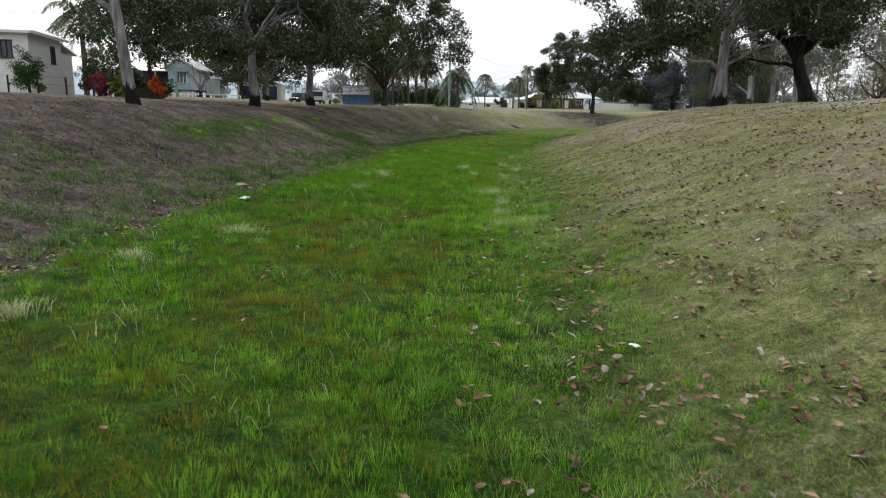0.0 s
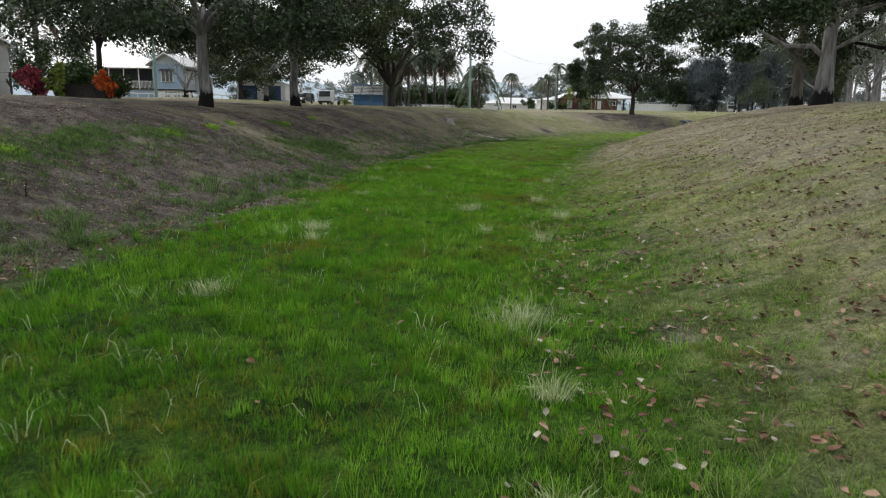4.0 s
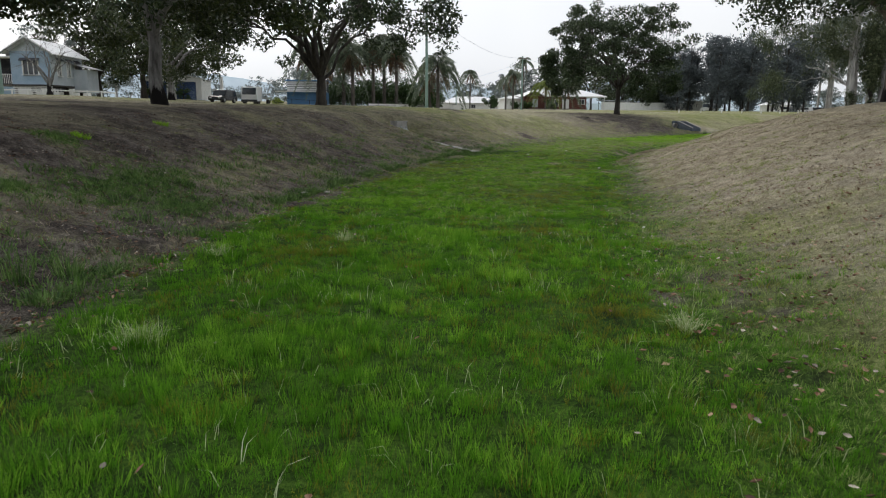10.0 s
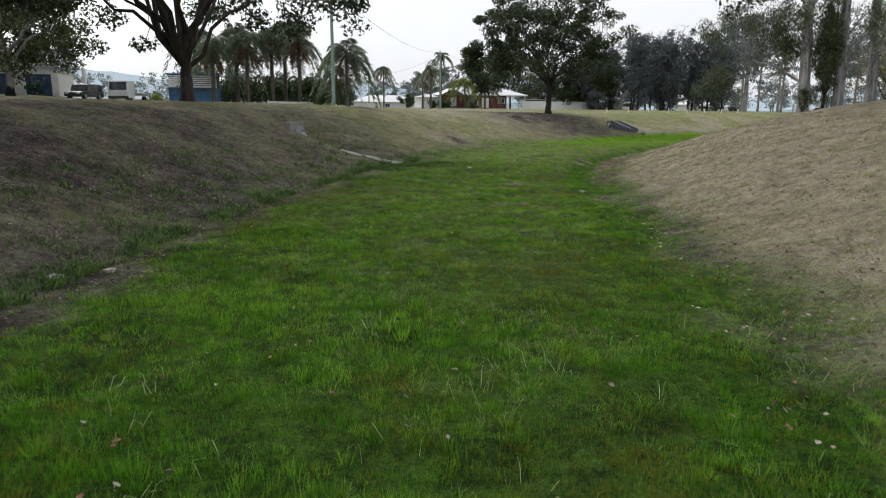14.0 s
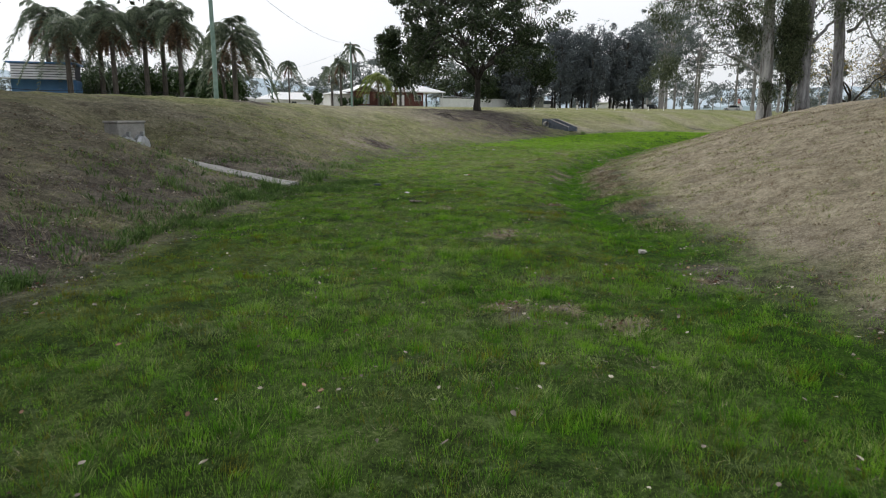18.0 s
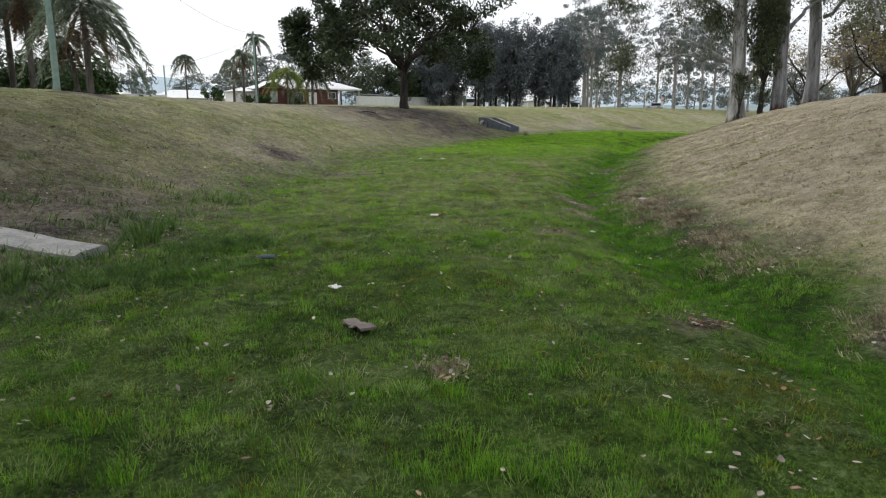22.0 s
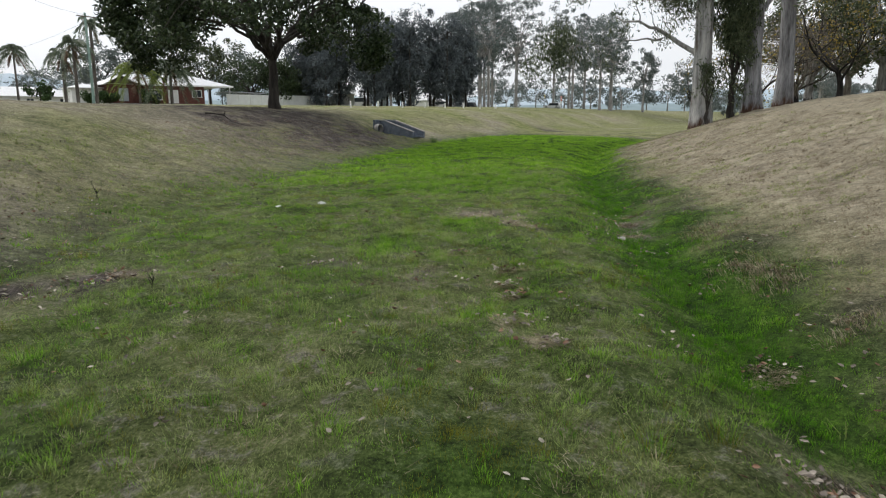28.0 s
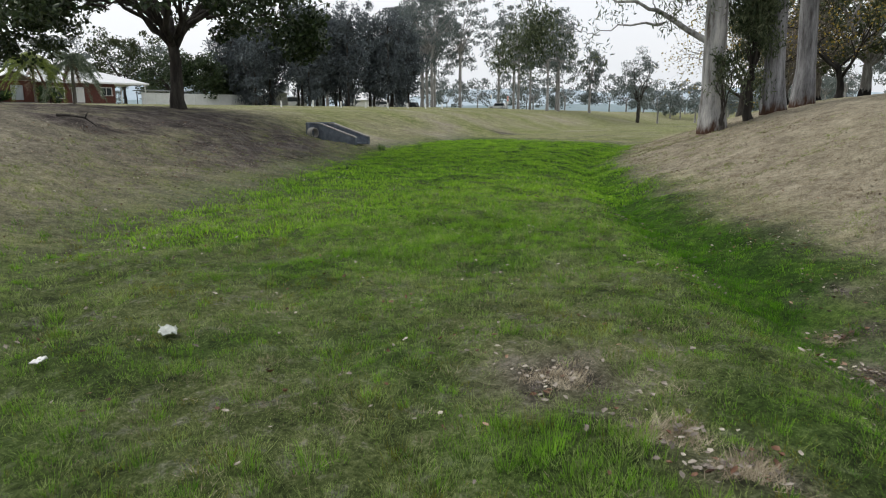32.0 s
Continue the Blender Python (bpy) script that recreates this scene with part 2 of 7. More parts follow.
CONCRETE_BLUE = plain("blue_grey_concrete", (0.07, 0.085, 0.11), (0.19, 0.22, 0.265), 3.0, 0.85, 0, 0.4)
STEEL_GALV = plain("galvanised_steel", (0.35, 0.37, 0.39), (0.55, 0.57, 0.59), 8.0, 0.45, 0.8, 0.05)
PIPE_DARK = plain("pipe_shadow_dark", (0.02, 0.02, 0.02), (0.05, 0.05, 0.05), 4.0, 0.95)
CLOUDY_PLASTIC = plain("cloudy_plastic", (0.34, 0.37, 0.34), (0.52, 0.55, 0.50), 9.0, 0.35)
WHITE_PAINT = plain("white_paint", (0.66, 0.66, 0.65), (0.80, 0.80, 0.79), 2.0, 0.6)
CREAM_PAINT = plain("cream_fence_sheet", (0.64, 0.65, 0.63), (0.75, 0.76, 0.74), 1.5, 0.55)
BLUE_BOARD = plain("pale_blue_weatherboard", (0.25, 0.35, 0.45), (0.34, 0.44, 0.54), 1.5, 0.65)
GREY_BOARD = plain("pale_grey_weatherboard", (0.38, 0.43, 0.47), (0.50, 0.54, 0.57), 1.5, 0.65)
ROOF_TIN = plain("pale_tin_roof", (0.60, 0.61, 0.62), (0.76, 0.77, 0.78), 2.0, 0.4, 0.25, 0.03)
ROOF_GREY = plain("grey_tin_roof", (0.30, 0.31, 0.33), (0.42, 0.43, 0.44), 2.0, 0.5, 0.2, 0.03)
ROLLER_BLUE = plain("blue_roller_door", (0.018, 0.045, 0.12), (0.03, 0.07, 0.17), 2.0, 0.5)
SHEET_BLUE = plain("blue_steel_sheet", (0.07, 0.18, 0.38), (0.10, 0.24, 0.46), 2.0, 0.5)
GLASS_DARK = plain("dark_window_glass", (0.02, 0.025, 0.03), (0.05, 0.06, 0.07), 1.0, 0.08, 0.0, 0.0, 0.6)
# dark sheet and joints; on the verandah wall it paints the shade
SHADE_DARK = plain("dark_board_and_shade", (0.04, 0.045, 0.06), (0.08, 0.085, 0.10), 2.0, 0.8)
BRICK_RED = plain("red_brick", (0.09, 0.038, 0.03), (0.17, 0.07, 0.055), 5.0, 0.9)
TIMBER_GREY = plain("weathered_timber", (0.10, 0.085, 0.07), (0.22, 0.19, 0.16), 5.0, 0.9)
TIMBER_DARK = plain("dark_fence_paling", (0.03, 0.028, 0.026), (0.07, 0.062, 0.055), 5.0, 0.9)
POLE_GREEN = plain("green_treated_pole", (0.16, 0.25, 0.22), (0.28, 0.38, 0.34), 3.0, 0.85)
METAL_BLACK = plain("black_metal", (0.02, 0.02, 0.022), (0.04, 0.04, 0.045), 4.0, 0.5)
TYRE = plain("tyre_rubber", (0.015, 0.015, 0.015), (0.03, 0.03, 0.03), 6.0, 0.9)
CAR_DARK = plain("dark_grey_car_paint", (0.03, 0.032, 0.036), (0.05, 0.052, 0.058), 1.0, 0.25, 0.3, 0.0, 0.5)
CAR_WHITE = plain("white_car_paint", (0.62, 0.63, 0.64), (0.72, 0.73, 0.74), 1.0, 0.25, 0.0, 0.0, 0.5)
SIGN_RED = plain("red_sign_face", (0.45, 0.05, 0.04), (0.55, 0.08, 0.06), 1.0, 0.5)
SIGN_YELLOW = plain("yellow_sign_face", (0.7, 0.55, 0.12), (0.75, 0.6, 0.2), 1.0, 0.5)
ROCK = plain("pale_rock", (0.30, 0.28, 0.26), (0.50, 0.48, 0.45), 5.0, 0.9, 0, 0.5)
# backdrop ridges: the haze in front of them is mixed into the colours
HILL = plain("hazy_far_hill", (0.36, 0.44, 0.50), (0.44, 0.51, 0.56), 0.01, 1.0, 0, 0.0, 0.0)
HILL_NEAR = plain("hazed_wooded_hill", (0.20, 0.26, 0.28), (0.28, 0.34, 0.35), 0.03, 1.0, 0, 0.0, 0.0)


# ---------------------------------------------------------------- mesh helpers
def mesh_of(name, verts, faces, mat, smooth=False):
    """One mesh from arrays; faces are rows of equal length, or a list of such arrays."""
    me = bpy.data.meshes.new(name)
    blocks = faces if isinstance(faces, list) else [faces]
    verts = np.asarray(verts, np.float32)
    loops = np.concatenate([np.asarray(f, np.int32).ravel() for f in blocks])
    sizes = np.concatenate([np.full(len(f), np.asarray(f).shape[1], np.int32) for f in blocks if len(f)])
    me.vertices.add(len(verts))
    me.vertices.foreach_set("co", verts.ravel())
    me.loops.add(len(loops))
    me.loops.foreach_set("vertex_index", loops)
    me.polygons.add(len(sizes))
    me.polygons.foreach_set("loop_start", np.concatenate([[0], np.cumsum(sizes)[:-1]]).astype(np.int32))
    me.polygons.foreach_set("loop_total", sizes)
    if smooth:
        me.polygons.foreach_set("use_smooth", np.ones(len(sizes), bool))
    me.update(calc_edges=True)
    me.materials.append(mat)
    return me


def part(name, data, material=None, parent=None, label="", at=None):
    """Links a bmesh or a mesh as one object, under a thing or a part."""
    if isinstance(data, bmesh.types.BMesh):
        me = bpy.data.meshes.new(name)
        data.to_mesh(me)
        data.free()
    else:
        me = data
    if material is not None and not me.materials:
        me.materials.append(material)
    ob = new(name, me)
    if at is not None:
        ob.matrix_basis = at
    ob.parent = parent
    if label:
        tagged(ob, label)
    return ob


def thing(name, at, label, category, group="", kind=""):
    ob = new(name)
    ob.empty_display_size = 0.2
    ob.matrix_basis = at
    return tagged(ob, label, category, group, kind)


def box(sx, sy, sz, at=(0, 0, 0), bevel=0.0, bm=None, turn=None):
    """A box whose base centre is at the given place."""
    own = bm or bmesh.new()
    m = Matrix.Translation(Vector(at) + Vector((0, 0, sz / 2))) @ (turn or Matrix()) @ Matrix.Diagonal((sx, sy, sz, 1))
    made = bmesh.ops.create_cube(own, size=1.0, matrix=m)
    if bevel > 0:
        edges = list({e for v in made["verts"] for e in v.link_edges})
        bmesh.ops.bevel(own, geom=edges, offset=bevel, segments=1, affect="EDGES")
    return own


def prism(points, depth, at=Matrix(), bm=None):
    """A flat outline in x and z, drawn out along y and centred on it."""
    own = bm or bmesh.new()
    front = [own.verts.new(at @ Vector((x, -depth / 2, z))) for x, z in points]
    back = [own.verts.new(at @ Vector((x, depth / 2, z))) for x, z in points]
    n = len(points)
    own.faces.new(front)
    own.faces.new(back[::-1])
    for i in range(n):
        own.faces.new((front[(i + 1) % n], front[i], back[i], back[(i + 1) % n]))
    bmesh.ops.recalc_face_normals(own, faces=own.faces)
    return own


def tubes(chains, sides=8):
    """Vertices and quads of round, tapered tubes along chains of (points, radii)."""
    vs, fs, base = [], [], 0
    ang = np.linspace(0, 2 * np.pi, sides, endpoint=False)
    for pts, rad in chains:
        pts, rad = np.asarray(pts, float), np.asarray(rad, float)
        way = np.gradient(pts, axis=0)
        way /= np.linalg.norm(way, axis=1)[:, None] + 1e-9
        side = np.cross(way, (0.31, 0.95, 0.05))
        side /= np.linalg.norm(side, axis=1)[:, None] + 1e-9
        other = np.cross(way, side)
        ring = pts[:, None] + rad[:, None, None] * (np.cos(ang)[None, :, None] * side[:, None] + np.sin(ang)[None, :, None] * other[:, None])
        vs.append(ring.reshape(-1, 3))
        n = len(pts)
        i, j = np.meshgrid(np.arange(n - 1), np.arange(sides), indexing="ij")
        a = base + i * sides + j
        b = base + i * sides + (j + 1) % sides
        fs.append(np.stack([a, b, b + sides, a + sides], -1).reshape(-1, 4))
        base += n * sides
    return np.concatenate(vs), np.concatenate(fs)


def leaves(rng, centres, length, width, droop=0.3, fold=0.25, spread=1.0):
    """Folded, pointed leaves of four triangles' worth: one mid rib and two halves."""
    n = len(centres)
    way = rng.normal(size=(n, 3))
    way[:, 2] = way[:, 2] * spread - droop
    way /= np.linalg.norm(way, axis=1)[:, None]
    side = np.cross(way, rng.normal(size=(n, 3)))
    side /= np.linalg.norm(side, axis=1)[:, None] + 1e-9
    up = np.cross(side, way)
    ln = length * rng.uniform(0.65, 1.3, (n, 1))
    wd = width * rng.uniform(0.7, 1.3, (n, 1))
    tip, foot = centres + way * ln / 2, centres - way * ln / 2
    left, right = centres + side * wd / 2 + up * wd * fold, centres - side * wd / 2 + up * wd * fold
    v = np.stack([foot, right, tip, left], 1).reshape(-1, 3)
    k = np.arange(n)[:, None] * 4
    return v, np.concatenate([k + [0, 1, 2], k + [0, 2, 3]])


# ---------------------------------------------------------------- ground
def smooth_line(points, rounds=3):
    p = np.array(points, float)
    for _ in range(rounds):
        a, b = p[:-1], p[1:]
        p = np.concatenate([p[:1], np.stack([0.75 * a + 0.25 * b, 0.25 * a + 0.75 * b], 1).reshape(-1, 2), p[-1:]])
    return p


# The two feet of the drain's banks, and its bed's level along the way.
TOE_L = smooth_line([(-7, -200), (-7, -20), (-6.6, 10), (-6.6, 20), (-5.4, 29), (-4.5, 38), (-4.2, 48), (-2.2, 57), (0.6, 66), (4.0, 74), (7.4, 80),
                     (11, 87.5), (16, 95), (23, 103), (30, 110), (38, 119), (48, 127), (70, 140), (105, 160), (200, 206), (420, 300)], 2)
TOE_R = smooth_line([(0, -200), (0.2, -20), (0.8, 7), (2.2, 18), (3.2, 30), (4.6, 40), (7.0, 51), (10.6, 64), (13.2, 71), (16.5, 77.5), (20.5, 82.5),
                     (26.2, 89), (32, 95.4), (39.6, 102.9), (50.5, 110.3), (64.5, 117.8), (91, 133), (200, 186), (420, 280)], 2)


def offside(line, x, y):
    """Signed distance to a line, positive to its left."""
    best = np.full(x.shape, 1e9)
    sign = np.ones(x.shape)
    for (ax, ay), (bx, by) in zip(line[:-1], line[1:]):
        ex, ey = bx - ax, by - ay
        k = np.clip(((x - ax) * ex + (y - ay) * ey) / (ex * ex + ey * ey), 0, 1)
        dx, dy = x - ax - k * ex, y - ay - k * ey
        d = dx * dx + dy * dy
        closer = d < best
        best = np.where(closer, d, best)
        sign = np.where(closer, np.sign(ex * dy - ey * dx), sign)
    return np.sqrt(best) * np.where(sign == 0, 1, sign)


def wave(x, y, scale, seed):
    """Cheap smooth noise from turned sines, about -1 to 1."""
    r = np.random.RandomState(seed)
    out = 0
    for k in range(5):
        a, f, p = r.uniform(0, 6.28), r.uniform(0.6, 1.9) / scale, r.uniform(0, 6.28)
        out = out + np.sin((x * np.cos(a) + y * np.sin(a)) * f * 6.28 + p + 1.3 * np.sin((x * np.sin(a * 1.7) + y * np.cos(a * 1.7)) * f * 4.1 + p * 2))
    return out / 3.2


def bed_level(x, y):
    s = y * 0.85 + x * 0.5
    return np.interp(s, [-50, 0, 20, 42, 62, 75, 92, 120, 200], [0.05, 0.0, -0.02, -0.12, 0.22, 0.33, 0.43, 0.52, 0.6])


LEFT_RUN, LEFT_RISE = [0, 0.5, 2, 4, 6, 7.6, 9.5, 12, 20, 50, 5000], [0, 0.12, 0.5, 1.2, 1.95, 2.45, 2.75, 2.95, 3.1, 3.2, 3.2]
RIGHT_RUN, RIGHT_RISE = [0, 1, 3, 5, 7.5, 10, 12.5, 15, 19, 26, 60, 5000], [0, 0.16, 0.75, 1.45, 2.2, 2.75, 3.1, 3.35, 3.55, 3.7, 3.8, 3.8]


def height(x, y, fine=True):
    x, y = np.asarray(x, float), np.asarray(y, float)
    dl, dr = offside(TOE_L, x, y), -offside(TOE_R, x, y)
    wob = 0.35 * wave(x, y, 9, 3)
    z = bed_level(x, y)
    z = z + np.interp(dl + wob * np.clip(dl / 3, 0, 1), LEFT_RUN, LEFT_RISE) * (1 - 0.13 * np.clip((y - 92) / 20, 0, 1)) + np.interp(dr + wob * np.clip(dr / 3, 0, 1), RIGHT_RUN, RIGHT_RISE)
    # the land climbs gently behind the left bank, westwards and then northwards
    z = z + np.clip((dl - 8) / 12, 0, 1) * (np.interp(y, [30, 55, 95, 118], [0, 0.35, 0.7, 1.25]) * np.clip((-x - 15) / 16, 0, 1) + 0.9 * np.clip((y - 135) / 50, 0, 1))
    # swale below the pipe outlet, and the hollow round the culvert
    k = np.clip(((x + 0.7) * 4.9 + (y - 77.4) * -2.7) / (4.9 ** 2 + 2.7 ** 2), 0, 1)
    off = np.hypot(x + 0.7 - 4.9 * k, y - 77.4 + 2.7 * k)
    z = z + np.minimum(1.1 - 0.95 * k - z, 0) * np.exp(-(off / (1.7 - 0.6 * k)) ** 2)
    z = z + np.minimum(0.95 - z, 0) * np.exp(-(np.hypot(x - 36.2, y - 120.4) / 2.3) ** 2)
    far = np.hypot(x - 10, y - 60)
    z = np.where(far > 260, z + np.clip((4.5 - z), -1, 4) * np.clip((far - 260) / 150, 0, 1), z)
    inside = (dl < 0) & (dr < 0)
    # shallow wet groove along the right foot in the later stretch
    groove = np.exp(-((dr + 1.0) / 0.8) ** 2) * np.clip((y - 60) / 12, 0, 1) * np.clip((125 - y) / 20, 0, 1)
    z = z - 0.34 * groove
    if fine:
        z = z + 0.045 * wave(x, y, 2.6, 5) + 0.02 * wave(x, y, 0.9, 6) + np.where(inside, 0.03 * wave(x, y, 1.5, 8), 0)
    return z


def gz(x, y):
    return float(height(np.array([x]), np.array([y]))[0])


def stretch_axis(fine_a, fine_b, step, far_a, far_b):
    mid = np.arange(fine_a, fine_b + 1e-6, step)
    out, s, p = [], step, fine_b
    while p < far_b:
        s *= 1.16
        p += s
        out.append(p)
    low, s, p = [], step, fine_a
    while p > far_a:
        s *= 1.16
        p -= s
        low.append(p)
    return np.concatenate([low[::-1], mid, out])


gx, gy = stretch_axis(-18, 58, 0.36, -3000, 3000), stretch_axis(0, 128, 0.36, -2000, 4000)
GX, GY = np.meshgrid(gx, gy)
GZ = height(GX, GY)
nx, ny = len(gx), len(gy)
ii, jj = np.meshgrid(np.arange(ny - 1), np.arange(nx - 1), indexing="ij")
first = (ii * nx + jj).ravel()
DL, DR = offside(TOE_L, GX, GY), -offside(TOE_R, GX, GY)


def edge_mask(d, soft):
    return np.clip(0.5 - d / soft, 0, 1)


def lush_at(x, y, dl, dr):
    """How much a place belongs to the wet green bed."""
    n = wave(x, y, 3.5, 21) + 0.5 * wave(x, y, 1.1, 22)
    right_push = np.interp(y, [0, 15, 30, 50], [1.1, 1.5, 1.5, 0.5])
    left_soft = np.interp(y, [0, 60, 75, 95], [0.9, 0.9, 1.8, 3.2])
    left_push = np.interp(y, [0, 72, 82], [0, 0, 1.5])
    wet = edge_mask(dl + 0.35 * n + 0.2 + left_soft * 0.25 - left_push, left_soft) * edge_mask(dr - right_push + 0.55 * n, np.interp(y, [10, 40, 70], [2.6, 2.4, 1.4]))
    return wet * np.clip((62 - x) / 8, 0, 1)


def yellow_at(x, y, dl):
    """Mown yellow-green turf on the far left shoulder."""
    return np.clip((y + 0.3 * x - 68) / 12, 0, 1) * np.clip(np.maximum((dl - 1.4) / 4, (x - 54) / 8), 0, 1) * np.clip(0.62 + 0.5 * wave(x, y, 9, 31), 0, 1) * (1 - 0.75 * np.clip((y - 96) / 8, 0, 1) * np.clip((34 - x) / 5, 0, 1))


# patches of the bed: x, y, radius
RUST_SPOTS = [(-2.0, 10.7, 1.04), (-2.0, 7.4, 1.2), (-0.9, 9.2, 0.95), (-0.4, 11.6, 0.8), (-3.2, 4.6, 1.5), (-4.4, 6.4, 1.0), (-0.5, 15.7, 0.63), (-1.6, 17.3, 0.43), (-3.0, 15.9, 0.46), (-2.4, 13.6, 1.15), (-1.4, 14.6, 0.7), (-3.8, 17.2, 0.8), (2.7, 32.6, 0.92), (2.6, 27.5, 0.59), (1.5, 24.5, 0.54),
              (-2.5, 24.6, 0.65), (1.9, 33.0, 0.78), (-3.3, 34.9, 0.64), (3.0, 39.2, 0.65), (-1.8, 43.6, 0.83), (4.7, 52.4, 1.33), (3.1, 46.1, 0.81), (-1.6, 44.5, 0.74), (1.9, 64.4, 1.20), (-0.4, 61.8, 1.25),
              (-1.1, 57.8, 0.91), (6.7, 54.4, 0.52), (1.7, 63.7, 1.06), (8.4, 62.6, 0.82), (2.0, 61.4, 0.58), (9.4, 67.1, 0.90), (8.1, 71.1, 0.73), (11.2, 70.1, 0.55), (13.2, 79.4, 0.44), (18.0, 82.2, 0.36), (17.6, 91.9, 0.37), (18.8, 91.2, 0.29)]
TALL_SPOTS = [(-4.1, 21.9, 1.14), (-0.9, 7.2, 0.39), (1.3, 14.5, 0.88), (1.5, 19.8, 0.54), (1.5, 16.3, 0.50), (2.4, 16.2, 0.31), (1.3, 15.0, 0.31), (-2.3, 35.0, 0.83), (3.3, 32.1, 0.34), (-2.5, 30.4, 0.61), (-3.1, 26.1, 0.58),
              (3.3, 29.3, 0.53), (-3.1, 43.9, 1.12), (-1.1, 37.5, 0.77), (-2.3, 33.8, 0.54), (-2.8, 38.3, 0.48), (-0.2, 51.0, 0.92), (1.9, 41.2, 0.50), (0.9, 45.2, 0.83), (0.0, 56.7, 0.77), (1.9, 49.5, 0.56), (6.7, 66.7, 0.33),
              (8.0, 66.5, 0.29), (7.7, 72.2, 0.36), (8.9, 69.9, 0.24), (16.0, 85.6, 0.57), (23.8, 93.2, 2.35), (18.2, 86.1, 0.50), (20.9, 92.3, 1.08), (18.4, 86.7, 0.25)]
SEED_SPOTS = [(-3.9, 12.9, 0.52), (1.0, 30.2, 0.45), (-2.3, 26.6, 0.45), (1.6, 20.4, 0.61), (-2.6, 21.4, 0.42), (-4.9, 10.5, 0.40), (-4.9, 7.4, 0.31), (1.9, 14.4, 0.50), (1.7, 18.2, 0.27), (1.5, 16.3, 0.28), (3.0, 32.5, 0.30),
              (1.3, 14.3, 0.18), (1.3, 26.7, 0.19), (-2.1, 25.5, 0.25), (2.4, 25.8, 0.21), (3.2, 28.8, 0.30), (-2.9, 26.0, 0.21), (4.0, 38.6, 0.24), (-2.6, 38.1, 0.37), (-2.4, 33.3, 0.34), (-1.0, 44.7, 0.2), (-3.2, 43.1, 0.2)]
# bare patches: x, y, radius
BARE_SPOTS = [(3.4, 19.7, 0.25), (2.7, 15.2, 0.18), (3.5, 14.8, 0.16), (-4.9, 31.1, 1.0), (-5.5, 30.2, 0.9), (3.6, 24.0, 0.24), (4.7, 33.7, 0.2), (5.4, 38.9, 0.24), (5.3, 39.8, 0.28), (5.4, 41.1, 0.3), (-4.0, 48.8, 0.6), (4.4, 40.1, 0.21),
              (-3.3, 50.8, 0.6), (-2.6, 53.3, 0.5), (9.0, 60.8, 0.3), (8.3, 54.9, 0.25), (9.4, 61.5, 0.32), (5.7, 60.1, 0.22), (7.0, 61.6, 0.2), (7.2, 64.3, 0.22), (7.6, 64.9, 0.25), (2.9, 72.7, 0.6), (11.7, 67.2, 0.3), (10.3, 68.4, 0.22)]
BARE_SPOTS += [(15.1, 77.6, 0.4), (14.0, 75.9, 0.33), (11.7, 73.3, 0.25), (9.7, 88.9, 0.8), (10.7, 85.2, 0.5), (11.8, 85.5, 0.45), (17.1, 78.0, 0.4), (15.8, 75.4, 0.4), (14.7, 84.7, 0.28), (19.2, 87.3, 0.45), (21.2, 84.8, 0.3),
               (22.2, 85.8, 0.38), (19.0, 85.5, 0.3), (15.2, 83.3, 0.22), (23.1, 86.6, 0.25), (24.4, 87.0, 0.34), (19.4, 109, 1.4), (3.2, 92.4, 1.2), (68.0, 139.0, 1.5), (-0.6, 76.4, 1.2), (1.8, 76.6, 0.7), (3.4, 75.8, 0.6), (-9.3, 29.0, 1.0)]


# heaps of dead straw in the later bed: x, y, radius
HEAPS = [(5.73, 60.4, 0.25), (6.3, 60.0, 0.25), (6.8, 59.4, 0.28), (15.1, 81.0, 0.25), (14.9, 80.3, 0.2), (15.7, 81.8, 0.16), (16.7, 79.2, 0.3), (16.5, 84.2, 0.3), (16.5, 82.9, 0.22), (16.0, 82.3, 0.2), (7.2, 68.2, 0.2), (14.8, 77.8, 0.32),
         (11.7, 73.5, 0.22), (14.0, 75.9, 0.3), (15.1, 77.5, 0.3), (7.2, 64.4, 0.22), (7.6, 64.9, 0.22), (9.0, 60.8, 0.2), (19.0, 86.1, 0.3), (18.9, 85.5, 0.25), (21.2, 84.8, 0.28), (22.2, 85.8, 0.3), (23.1, 86.6, 0.28), (19.2, 87.3, 0.3), (12.0, 85.5, 0.25), (10.3, 68.4, 0.2)]


def blobs(x, y, spots, spread=1.0):
    """How near a place is to any of the spots, 1 to 0, with ragged edges."""
    wx, wy = x + 0.22 * wave(x, y, 0.9, 47), y + 0.22 * wave(x, y, 0.9, 53)
    out = np.zeros(np.shape(x))
    for px, py, r in spots:
        near = np.abs(wx - px) + np.abs(wy - py) < 4.5 * r * spread
        out[near] = np.maximum(out[near], np.exp(-((wx[near] - px) ** 2 + (wy[near] - py) ** 2) / (r * spread) ** 2))
    return out


def worn_at(x, y, dl, dr):
    """Where the bed's turf is short, dry and open."""
    return np.interp(y + 0.45 * x, [46, 58, 75, 86, 107, 118], [0, 0.28, 0.28, 0.85, 0.7, 0.0]) * np.clip((-dl + 0.5) / 1.5, 0, 1) * np.clip((-dr - 1.0) / 1.2, 0, 1) * np.clip(0.8 + 0.5 * wave(x, y, 3.4, 25), 0.15, 1) * (1 - 0.8 * blobs(x, y, TALL_SPOTS, 1.1))


